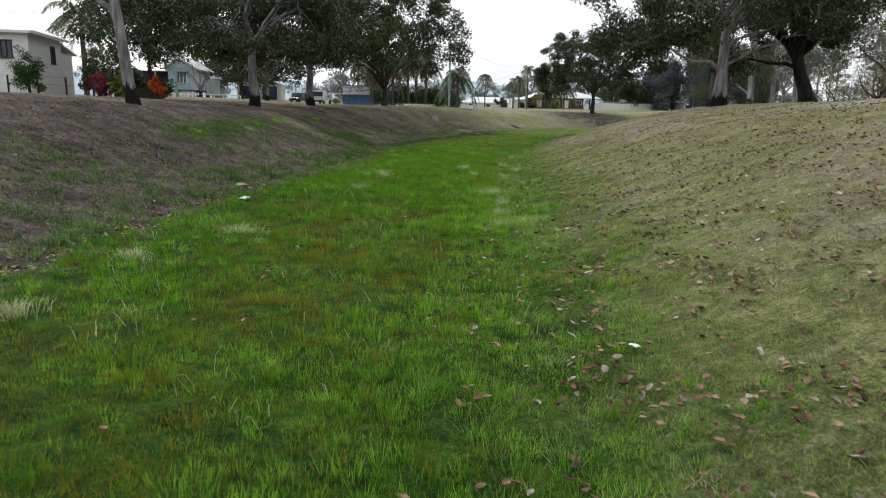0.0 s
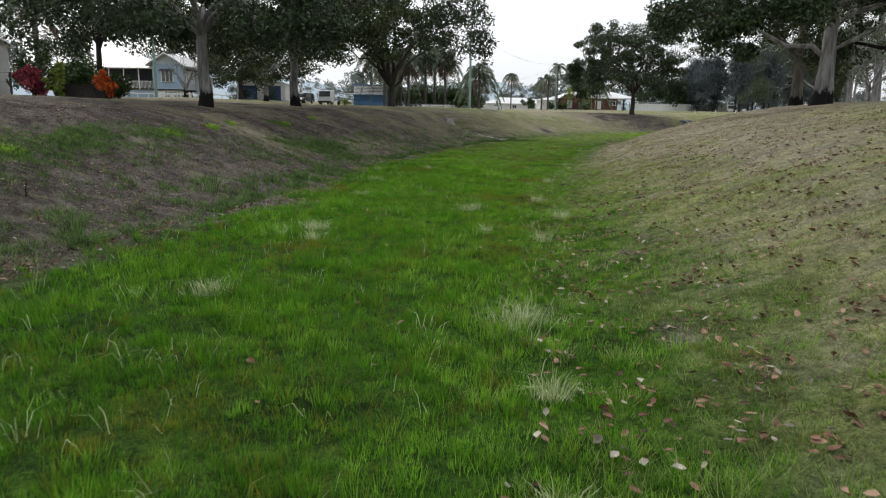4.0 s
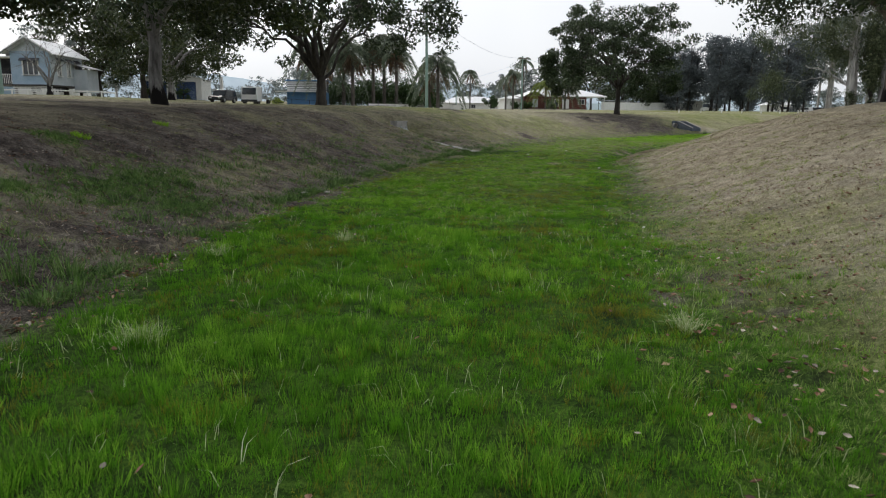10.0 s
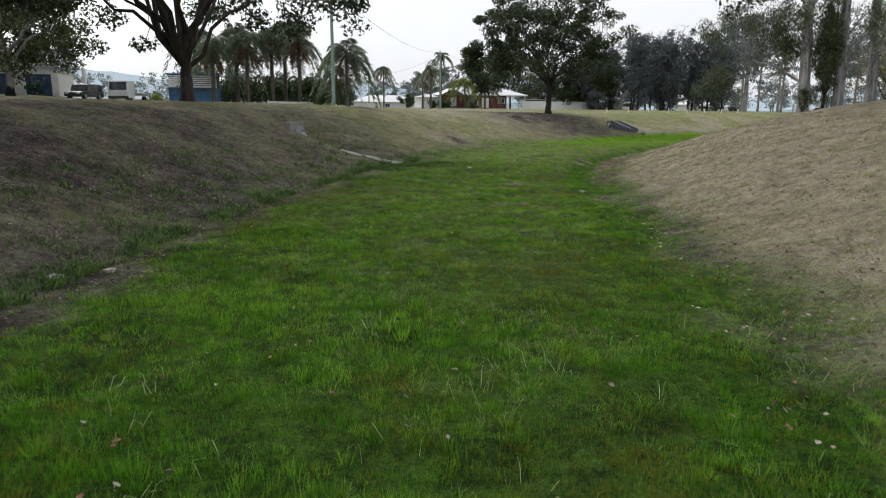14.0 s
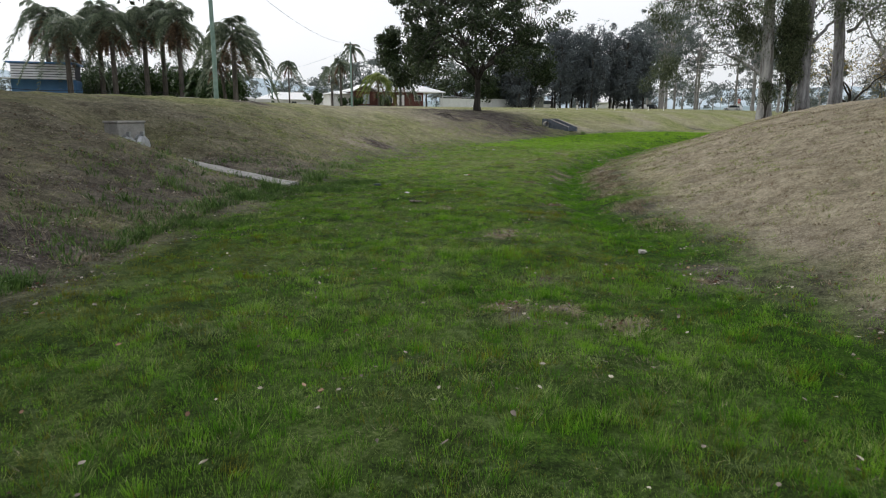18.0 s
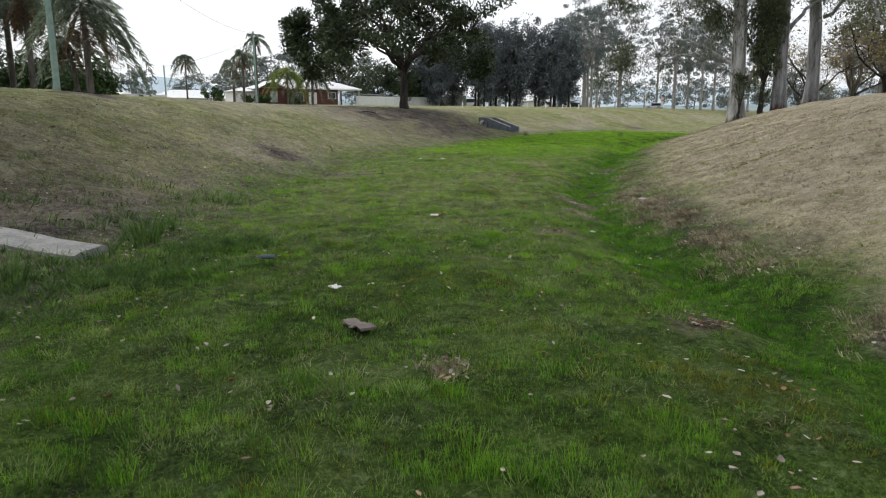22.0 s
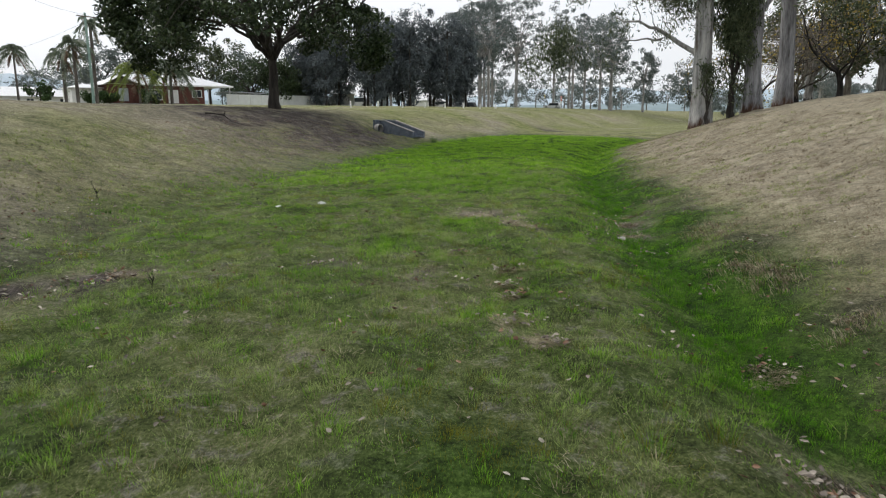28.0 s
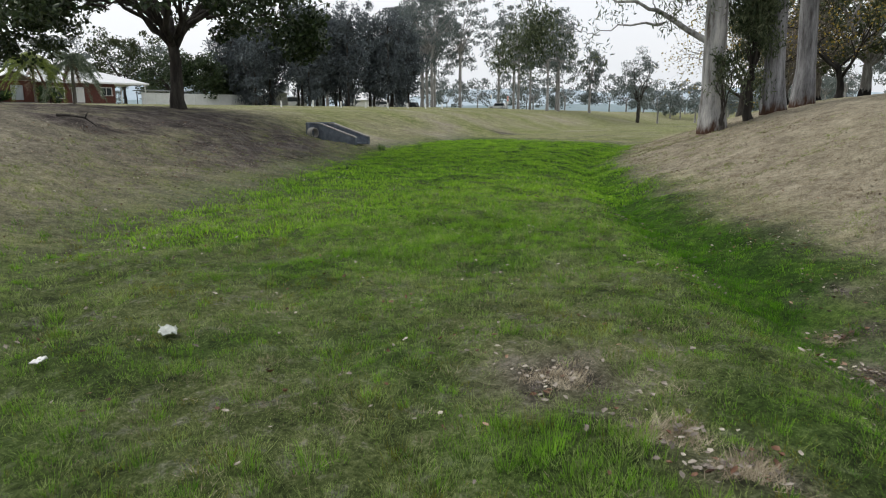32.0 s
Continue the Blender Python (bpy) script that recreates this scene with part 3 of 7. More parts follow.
def litter_at(x, y, dl, dr):
    """Bare, leaf-strewn soil on the shaded near bank and under the trees; its dark tone also paints in the trees'
    shade.
    """
    left = np.clip((dl + 1.1) / 0.6, 0, 1) * np.clip((99 - y) / 34, 0, 1) * np.clip(0.86 + 0.5 * wave(x, y, 7, 41) + 0.3 * wave(x, y, 1.6, 47) - 0.05 * np.clip(dl - 6, 0, 6) + 0.45 * np.clip((46 - y) / 16, 0, 1), 0, 1)
    bend = np.clip(dl / 1.5, 0, 1) * np.clip(1 - np.hypot(x - 25, y - 115) / 18, 0, 1) * 1.5 * np.clip(0.8 + 0.5 * wave(x, y, 3, 48), 0, 1)
    scour = np.clip(1.3 - np.abs(dr - 0.2 + 0.3 * wave(x, y, 2.5, 43)) / 0.7, 0, 1) * np.clip((y - 44) / 12, 0, 1) * np.clip((100 - y) / 12, 0, 1) * np.clip(0.75 + wave(x, y, 3.0, 44), 0.1, 1)
    cut = np.clip(1 - np.abs(dl - 0.5) / 0.6, 0, 1) * np.clip((70 - y) / 10, 0, 1)
    spots = np.clip(wave(x, y, 1.9, 45) * 1.8 - 0.85, 0, 1) * np.clip((y - 56) / 10, 0, 1) * (dl < 0) * (dr < 0)
    return np.clip(np.maximum.reduce([left, bend, scour, cut, 0.6 * spots, np.clip(1.6 * blobs(x, y, BARE_SPOTS, 1.15), 0, 1)]), 0, 1)


mask = np.ones((nx * ny, 4), np.float32)
mask[:, 1] = litter_at(GX, GY, DL, DR).ravel()
mask[:, 0] = lush_at(GX, GY, DL, DR).ravel() * (1 - np.clip(1.5 * blobs(GX, GY, BARE_SPOTS, 1.1), 0, 1)).ravel()
mask[:, 2] = np.maximum(yellow_at(GX, GY, DL), np.clip((48 - GY) / 14, 0, 1) * np.clip((6.5 - DR) / 4.5, 0.08, 1) * np.clip((DR + 1) / 1.5, 0, 1) * np.clip(0.72 + 0.45 * wave(GX, GY, 3.2, 49) + 0.3 * wave(GX, GY, 1.3, 50), 0, 1)).ravel()
# how dry the turf is: straw on the later right bank, greener near the start
mask[:, 3] = np.clip(np.clip((GY - 38) / 18, 0, 1) * np.clip(DR / 2.5, 0, 1) + 0.35 * np.clip(DL / 3, 0, 1) + worn_at(GX, GY, DL, DR), 0, 0.9).ravel()


def ground_mat():
    m = Nodes("drain_turf", 0.95, 0, 0.1)
    att = m.put("ShaderNodeVertexColor")
    att.layer_name = "cover"
    sep = m.put("ShaderNodeSeparateColor", Color=att.outputs[0])
    lush, bare, yellow = sep.outputs[0], sep.outputs[1], sep.outputs[2]
    big, mid, small = m.noise(0.16, 4), m.noise(1.1, 6, 0.65), m.noise(11, 6, 0.75)
    lump = m.noise(3.6, 4, 0.6)
    grit = m.noise(38, 4, 0.8)
    tiny = m.noise(60, 3, 0.7)
    clump = m.math("ADD", m.math("MULTIPLY", mid, 0.22), m.math("ADD", m.math("MULTIPLY", small, 0.28), m.math("ADD", m.math("MULTIPLY", lump, 0.16), m.math("MULTIPLY", grit, 0.34))))
    straw = m.ramp(clump, (0.40, (0.085, 0.075, 0.058)), (0.49, (0.26, 0.232, 0.185)), (0.59, (0.50, 0.455, 0.375)))
    olive = m.ramp(clump, (0.42, (0.035, 0.042, 0.016)), (0.5, (0.14, 0.155, 0.055)), (0.58, (0.32, 0.31, 0.15)))
    straw = m.mix(m.ramp(m.math("ADD", m.math("MULTIPLY", big, 0.6), m.math("MULTIPLY", mid, 0.4)), (0.40, (0, 0, 0)), (0.56, (0.9, 0.9, 0.9))), straw, olive)
    straw = m.mix(att.outputs[1], straw, m.ramp(clump, (0.40, (0.10, 0.087, 0.068)), (0.49, (0.27, 0.236, 0.17)), (0.59, (0.50, 0.445, 0.34))))
    # brown soil, darkened further to take in tree shade on the left bank
    shady_dirt = m.ramp(clump, (0.42, (0.013, 0.011, 0.010)), (0.49, (0.062, 0.052, 0.046)), (0.58, (0.21, 0.185, 0.165)))
    turf = m.ramp(clump, (0.41, (0.040, 0.054, 0.013)), (0.5, (0.145, 0.168, 0.052)), (0.59, (0.39, 0.37, 0.20)))
    # green bed ground, painted dark for the shade between blades
    wet = m.ramp(clump, (0.43, (0.008, 0.018, 0.003)), (0.5, (0.026, 0.066, 0.006)), (0.58, (0.08, 0.15, 0.018)))
    thatch = m.ramp(clump, (0.41, (0.022, 0.028, 0.012)), (0.47, (0.075, 0.095, 0.030)), (0.53, (0.155, 0.17, 0.075)), (0.60, (0.36, 0.33, 0.22)))
    soil = m.ramp(m.math("ADD", m.math("MULTIPLY", small, 0.55), m.math("MULTIPLY", grit, 0.45)), (0.40, (0.03, 0.026, 0.023)), (0.5, (0.115, 0.102, 0.092)), (0.62, (0.33, 0.30, 0.27)))
    thatch = m.mix(m.ramp(m.math("ADD", m.math("MULTIPLY", lump, 0.6), m.math("MULTIPLY", small, 0.4)), (0.53, (0, 0, 0)), (0.60, (0.85, 0.85, 0.85))), thatch, soil)
    wet = m.mix(att.outputs[1], wet, thatch)
    col = m.mix(yellow, straw, turf)
    col = m.mix(bare, col, shady_dirt)
    col = m.mix(lush, col, wet)
    speck = m.ramp(tiny, (0.62, (0, 0, 0)), (0.70, (0.5, 0.5, 0.5)))
    col = m.mix(m.math("MULTIPLY", speck, m.math("SUBTRACT", 1.0, lush)), col, (0.38, 0.33, 0.26))
    m.color(col)
    m.bump(m.math("ADD", m.math("MULTIPLY", lump, 0.3), m.math("ADD", m.math("MULTIPLY", small, 0.7), m.math("MULTIPLY", tiny, 0.45))), 0.9, 0.08)
    return m.mat


ground_mesh = mesh_of("ground", np.stack([GX.ravel(), GY.ravel(), GZ.ravel()], 1), np.stack([first, first + 1, first + nx + 1, first + nx], 1), ground_mat(), True)
cover = ground_mesh.color_attributes.new("cover", "FLOAT_COLOR", "POINT")
cover.data.foreach_set("color", mask.ravel())
tagged(new("ground", ground_mesh), "grassed drain with a green bed and dry brown banks", "ground", kind="structure")


# ---------------------------------------------------------------- grass
BOX = (gx >= -18.001) & (gx <= 58.001), (gy >= -0.001) & (gy <= 128.001)
X0, Y0, STEP = gx[BOX[0]][0], gy[BOX[1]][0], 0.36
LUSH, BARE = mask[:, 0].reshape(ny, nx), mask[:, 1].reshape(ny, nx)
TABLES = {k: np.ascontiguousarray(a[np.ix_(BOX[1], BOX[0])]) for k, a in (("z", GZ), ("dl", DL), ("dr", DR), ("lush", LUSH), ("bare", BARE))}


def at_ground(key, x, y):
    """A table of the ground, read between its points."""
    a = TABLES[key]
    u, v = np.clip((x - X0) / STEP, 0, a.shape[1] - 1.001), np.clip((y - Y0) / STEP, 0, a.shape[0] - 1.001)
    i, j = u.astype(int), v.astype(int)
    u, v = u - i, v - j
    return (a[j, i] * (1 - u) + a[j, i + 1] * u) * (1 - v) + (a[j + 1, i] * (1 - u) + a[j + 1, i + 1] * u) * v


def blades(rng, x, y, tall, wide, lean=0.45, steps=2, way=None):
    """Bent, tapered blades standing on the ground."""
    n = len(x)
    z = at_ground("z", x, y) - 0.012
    a = rng.uniform(0, 2 * np.pi, n)
    fx, fy = np.cos(a), np.sin(a)
    h = tall * rng.uniform(0.55, 1.25, n)
    w = wide * rng.uniform(0.7, 1.3, n)
    b = rng.uniform(0, 2 * np.pi, n) if way is None else way
    out = h * lean * rng.uniform(0.3, 1.6, n)
    ox, oy = np.cos(b) * out, np.sin(b) * out
    sx, sy = -fy * w / 2, fx * w / 2
    if steps == 1:
        v = np.stack([np.stack([x - sx, y - sy, z], 1), np.stack([x + sx, y + sy, z], 1), np.stack([x + ox, y + oy, z + h], 1)], 1)
        return v.reshape(-1, 3), np.arange(n)[:, None] * 3 + [[0, 1, 2]]
    mx, my, mz = x + ox * 0.3, y + oy * 0.3, z + h * 0.6
    tz = z + h * np.clip(1.05 - 0.35 * out / h, 0.4, 1)
    v = np.stack([np.stack([x - sx, y - sy, z], 1), np.stack([x + sx, y + sy, z], 1), np.stack([mx + sx * 0.8, my + sy * 0.8, mz], 1),
                  np.stack([mx - sx * 0.8, my - sy * 0.8, mz], 1), np.stack([x + ox, y + oy, tz], 1)], 1)
    k = np.arange(n)[:, None] * 5
    return v.reshape(-1, 3), [k + [[0, 1, 2, 3]], k + [[3, 2, 4]]]


def stuff(name, made, mat, label, category):
    v, f = made
    me = mesh_of(name, v, f, mat)
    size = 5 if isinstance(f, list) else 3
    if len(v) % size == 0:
        # 0 at the foot to 1 at the tip, for the painted tip light
        tip_light = np.tile(np.array([0, 0, 0.5, 0.5, 1.0] if size == 5 else [0, 0, 1.0], np.float32), len(v) // size)
        layer = me.color_attributes.new("tip_light", "FLOAT_COLOR", "POINT")
        layer.data.foreach_set("color", np.repeat(tip_light, 4))
    return tagged(new(name, me), label, category, kind="stuff")


def strip(rng, count, a, b, s0, s1):
    """Points along the drain between two offsets from its feet: a left of the left foot, b right of the right foot."""
    y = rng.uniform(s0, s1, count)
    fl, fr = TOE_L[np.argsort(TOE_L[:, 1])], TOE_R[np.argsort(TOE_R[:, 1])]
    k = rng.uniform(0, 1, count)
    lo, hi = np.interp(y, fl[:, 1], fl[:, 0]) - a, np.interp(y, fr[:, 1], fr[:, 0]) + b
    x = lo + (hi - lo) * k
    keep = (x > -17.5) & (x < 57)
    return x[keep], y[keep]


def tufts(rng, x, y, lots, radius):
    """Blade feet in tufts round the given points, and the way each blade leans."""
    n = np.clip(rng.poisson(lots, len(x)), 3, None)
    a = rng.uniform(0, 2 * np.pi, n.sum())
    r = np.repeat(radius * rng.uniform(0.6, 1.5, len(x)), n) * np.sqrt(rng.uniform(0, 1, n.sum()))
    return np.repeat(x, n) + np.cos(a) * r, np.repeat(y, n) + np.sin(a) * r, a + rng.uniform(-0.7, 0.7, n.sum()), n


def midway(y):
    """A line along the open middle of the drain, a little right of centre near its start."""
    fl, fr = TOE_L[np.argsort(TOE_L[:, 1])], TOE_R[np.argsort(TOE_R[:, 1])]
    return (np.interp(y, fl[:, 1], fl[:, 0]) + np.interp(y, fr[:, 1], fr[:, 0])) / 2 + np.interp(y, [0, 25, 45, 60], [3.0, 3.0, 1.2, 0.0])


# the bed: tufts of bright, deep, olive and grey-green grass, shorter and more open farther along
rng = np.random.RandomState(11)
x, y = strip(rng, 255000, 2.4, 3.0, 3.4, 99)
off = np.abs(x - midway(y)) * np.interp(y, [0, 60, 80, 99], [1, 0.92, 0.8, 0.8])
thick = np.clip(1.0 - (off - 2.8) / 4.5, 0.26, 1)
patch = wave(x, y, 0.8, 51)
worn = worn_at(x, y, at_ground("dl", x, y), at_ground("dr", x, y))
tallness = blobs(x, y, TALL_SPOTS, 1.25)
gap = wave(x, y, 0.5, 52) + 0.6 * wave(x, y, 1.7, 53)
want = at_ground("lush", x, y) * np.clip(1.15 - 0.55 * gap - worn * np.clip(1.7 * wave(x, y, 0.42, 54) + 0.3, 0, 1.15), 0.03, 1) * thick * np.interp(y, [0, 45, 60], [0.5, 0.56, 1.0])
keep = rng.uniform(0, 1, len(x)) < want
x, y, patch, worn, tallness, thick = x[keep], y[keep], patch[keep], worn[keep], tallness[keep], thick[keep]
dr = at_ground("dr", x, y)
rust = blobs(x, y, RUST_SPOTS, 1.35)
high = np.interp(y, [0, 20, 43, 50, 60, 72, 97], [0.115, 0.135, 0.12, 0.08, 0.062, 0.046, 0.05]) * (1 + 0.25 * wave(x, y, 2.2, 71)) * rng.uniform(0.6, 1.45, len(x)) * np.clip(0.95 + 0.4 * patch, 0.5, 1.5)
high = high * (1 + np.interp(y, [0, 50, 70], [0.55, 0.6, 1.0]) * tallness) * (1 - 0.25 * rust)
high = high * np.clip(1 - 0.95 * np.clip(worn, 0, 1) * wave(x, y, 0.42, 54), 0.25, 2.0)
high = np.where(dr > -0.8, high * np.clip(0.75 - 0.12 * dr, 0.4, 1), high)
high = high * np.where(y > 52, np.clip(1.05 + 0.8 * wave(x, y, 0.38, 57), 0.35, 2.0), 1.0)
ditch = np.exp(-((dr + 1.05 + 0.3 * wave(x, y, 2.1, 64)) / 0.75) ** 2) * np.clip((y - 58) / 10, 0, 1) > rng.uniform(0.1, 0.9, len(x))
draw = rng.uniform(0, 1, len(x))
olive = (draw < np.clip(0.14 + 0.8 * rust + 0.22 * wave(x, y, 2.6, 62) - 0.4 * tallness, 0.02, 0.92)) & ~ditch
grey = ~olive & ~ditch & (rng.uniform(0, 1, len(x)) < np.clip(0.85 * worn + 0.25 * wave(x, y, 1.2, 65) * (worn > 0.05) + 0.25 * np.clip((dr + 1.2) / 1.5, 0, 1), 0, 0.95))
# deep green share by stretch; its peak also paints in the trees' shade
deep = (rng.uniform(0, 1, len(x)) < np.interp(y, [8, 20, 46, 64, 80], [0.35, 0.78, 0.74, 0.4, 0.1]) + 0.35 * wave(x, y, 1.9, 63) - 0.45 * tallness + 0.25 * np.clip((midway(y) - x) / 3, 0, 1) * (y < 48)) | (ditch & (rng.uniform(0, 1, len(x)) < 0.75))
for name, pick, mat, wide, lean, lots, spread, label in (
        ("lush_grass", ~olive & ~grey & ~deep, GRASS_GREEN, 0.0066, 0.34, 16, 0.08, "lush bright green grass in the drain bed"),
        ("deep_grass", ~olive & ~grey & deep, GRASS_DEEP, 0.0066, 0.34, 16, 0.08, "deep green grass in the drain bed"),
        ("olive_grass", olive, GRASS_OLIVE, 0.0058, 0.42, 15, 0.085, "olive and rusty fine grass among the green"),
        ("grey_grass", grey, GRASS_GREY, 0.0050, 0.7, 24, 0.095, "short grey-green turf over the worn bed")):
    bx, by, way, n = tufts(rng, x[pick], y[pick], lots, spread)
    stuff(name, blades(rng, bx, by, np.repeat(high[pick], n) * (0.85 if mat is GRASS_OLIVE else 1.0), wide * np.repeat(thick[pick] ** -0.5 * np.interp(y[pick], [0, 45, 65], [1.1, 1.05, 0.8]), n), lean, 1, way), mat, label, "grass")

# the bed farther on: fewer, broader blades
y = rng.uniform(95, 127.5, 300000)
x = rng.uniform(5, 57.5, 300000)
keep = rng.uniform(0, 1, len(x)) < np.clip(at_ground("lush", x, y) * 2 - 1, 0, 1)
x, y = x[keep], y[keep]
tint = wave(x, y, 3.2, 74) + 0.5 * wave(x, y, 0.9, 75) + 0.45 * rng.normal(size=len(x))
# lime blades also carry, as colour, the brightness of grass at low angles
for pick, mat, label in ((tint > -0.1, GRASS_LIME, "tall bright green grass farther down the drain"), (tint <= -0.1, GRASS_GREEN, "mixed green grass farther down the drain")):
    bx, by = x[pick], y[pick]
    stuff("far_bed_grass", blades(rng, bx, by, 0.10 * (1 + 0.6 * wave(bx, by, 2.2, 72)), 0.016, 0.7), mat, label, "grass")

# pale tufts of seeding grass, and single arching stems
rng = np.random.RandomState(12)
px, py, pr = np.array(SEED_SPOTS).T
n = np.round(480 * pr ** 1.2 + 45).astype(int)
q, a = np.repeat(pr, n) * np.abs(rng.normal(0, 0.42, n.sum())), rng.uniform(0, 2 * np.pi, n.sum())
bx, by = np.repeat(px, n) + np.cos(a) * q, np.repeat(py, n) + np.sin(a) * q
tx, ty = strip(rng, 420, -0.4, 0.3, 5, 50)
tx, ty, tway, tn = tufts(rng, tx, ty, 5, 0.3)
stuff("seeding_grass", blades(rng, np.concatenate([bx, tx]), np.concatenate([by, ty]), 0.25, 0.0068, 0.95, 2, np.concatenate([a + rng.normal(0, 0.8, len(a)), tway])), GRASS_PALE, "pale tufts of seeding grass in the bed", "grass")

# short dry and green tufts on the banks
rng = np.random.RandomState(13)
x, y = strip(rng, 220000, 7, 10, 3.2, 121)
dl, dr = at_ground("dl", x, y), at_ground("dr", x, y)
near = np.clip(1.25 - np.maximum(dl, dr) / 12, 0, 1) * np.where((dr > -1) & (dr < 5) & (y < 52), 1.0, 0.6) * np.where((dl < 0) & (dr < -0.5), 0.25, 1.0)
want = (1 - at_ground("lush", x, y)) * near * np.clip(0.7 + 0.6 * wave(x, y, 0.7, 81), 0.05, 1) * (1 - 0.9 * at_ground("bare", x, y))
keep = rng.uniform(0, 1, len(x)) < want
x, y, dl, dr = x[keep], y[keep], dl[keep], dr[keep]
green = np.clip(0.72 + 0.2 * np.clip((40 - y) / 15, 0, 1) * (dr < 6) - 0.4 * np.clip((y - 42) / 15, 0, 1) * (dr > 0.6) + 0.5 * wave(x, y, 4, 82) - np.where(y < 46, 0.13 * np.maximum(dr - 1.5, 0), 0.05 * np.maximum(dr, 0)) + 0.4 * yellow_at(x, y, dl) + 0.45 * ((dl < 0) & (dr < 0)), 0.05, 0.95)
is_green = rng.uniform(0, 1, len(x)) < green
for name, pick, mat, high, label in (("mown_grass", is_green, GRASS_SHORT, 0.07, "short patchy green grass on the banks"),
                                     ("dry_grass", ~is_green, GRASS_DRY, 0.06, "short dry straw-coloured grass on the banks")):
    bx, by, way, n = tufts(rng, x[pick], y[pick], 12, 0.10)
    stuff(name, blades(rng, bx, by, np.repeat(high * rng.uniform(0.6, 1.5, len(n)), n), 0.0105, 0.8, 1, way), mat, label, "grass")

# pale dry tufts in the open turf of the later bed
rng = np.random.RandomState(16)
x, y = strip(rng, 60000, 1.5, 0.5, 54, 100)
worn = worn_at(x, y, at_ground("dl", x, y), at_ground("dr", x, y))
keep = rng.uniform(0, 1, len(x)) < worn * np.clip(0.3 + 0.6 * wave(x, y, 1.1, 83) + 0.5 * wave(x, y, 0.42, 54), 0.04, 0.9) * np.clip(1.1 - np.abs(x - midway(y)) / 7, 0.2, 1)
bx, by, way, n = tufts(rng, x[keep], y[keep], 11, 0.10)
stuff("straw_tussocks", blades(rng, bx, by, np.repeat(0.045 * rng.uniform(0.6, 1.5, len(n)), n), 0.006, 1.5, 1, way), GRASS_DRY, "pale dry tufts among the bed grass", "grass")

# straw that hangs over the cut edge beside the wet groove
y = rng.uniform(64, 84, 2600)
fr = TOE_R[np.argsort(TOE_R[:, 1])]
x = np.interp(y, fr[:, 1], fr[:, 0]) + rng.normal(0.1, 0.3, len(y)) + 0.2 * wave(y, y, 2.1, 86)
keep = rng.uniform(0, 1, len(y)) < np.clip(0.45 + 0.9 * wave(y, 0 * y, 2.6, 87), 0, 1) * np.interp(y, [64, 70, 79, 84], [0.2, 1, 1, 0.2])
bx, by, way, n = tufts(rng, x[keep], y[keep], 14, 0.12)
stuff("overhanging_straw", blades(rng, bx, by, 0.11, 0.008, 1.3, 2, rng.normal(2.6, 0.7, len(bx))), GRASS_DRY, "dead straw hanging over the cut edge of the groove", "grass")

# low green weeds in patches on the left bank
rng = np.random.RandomState(17)
px, py = [], []
for cx, cy, rx, ry, n in ((-10.3, 28.0, 0.9, 1.9, 520), (-10.2, 31.5, 0.8, 2.0, 620), (-10.0, 36.4, 0.7, 1.8, 420), (-6.9, 48.2, 1.1, 2.6, 1100), (-5.3, 47.6, 0.6, 1.2, 300), (2.0, 67.6, 0.9, 0.5, 160), (6.0, 74.4, 0.8, 0.6, 420), (-7.8, 44.6, 0.5, 0.5, 160), (-9.6, 50.0, 0.5, 0.5, 140), (-7.4, 22.8, 0.7, 1.2, 150), (-10.0, 18.0, 2.0, 1.6, 200), (3.0, 71.6, 1.1, 0.8, 320), (4.8, 72.9, 1.2, 0.8, 420)):
    px.append(rng.normal(cx, rx * 0.6, n))
    py.append(rng.normal(cy, ry * 0.6, n))
bx, by, way, n = tufts(rng, np.concatenate(px), np.concatenate(py), 12, 0.09)
lx, ly, lway, ln = tufts(rng, np.array([-10.5, -10.1, -9.5, -10.0, -9.9, -10.3, -9.4]), np.array([44.7, 41.6, 51.0, 41.0, 36.8, 28.6, 57.0]), 170, 0.24)
stuff("lime_tufts", blades(rng, lx, ly, 0.16, 0.012, 0.8, 2, lway), GRASS_LIME, "small bright lime tufts on the bank", "weeds")
stuff("weed_patch", blades(rng, bx, by, np.repeat(0.09 * rng.uniform(0.4, 1.7, len(n)), n), 0.018, 0.8, 1, way), WEED, "patches of low green weeds on the bank", "weeds")

# rough dead grass and weeds along the foot of the left bank
rng = np.random.RandomState(14)
y = rng.uniform(3.2, 80, 16000)
x = np.interp(y, TOE_L[np.argsort(TOE_L[:, 1]), 1], TOE_L[np.argsort(TOE_L[:, 1]), 0]) - rng.uniform(-0.1, 1, len(y)) ** 2 * 4.5
w = wave(x, y, 2.4, 92) + 0.3 * rng.normal(size=len(x)) > 0.0
keep = rng.uniform(0, 1, len(x)) < np.clip(0.5 + 0.6 * wave(x, y, 1.3, 91), 0.05, 1) * np.where(w, 0.7, 0.22)
x, y, w = x[keep], y[keep], w[keep]
bx, by, way, n = tufts(rng, x[w], y[w], 12, 0.2)
stuff("bank_weeds", blades(rng, bx, by, np.repeat(0.15 * rng.uniform(0.4, 1.7, len(n)), n), 0.018, 0.9, 2, way), WEED, "low green weeds along the foot of the bank", "weeds")
bx, by, way, n = tufts(rng, x[~w], y[~w], 12, 0.14)
stuff("dead_bank_grass", blades(rng, bx, by, 0.12, 0.010, 1.1, 1, way), GRASS_DRY, "matted dead grass on the cut foot of the bank", "grass")

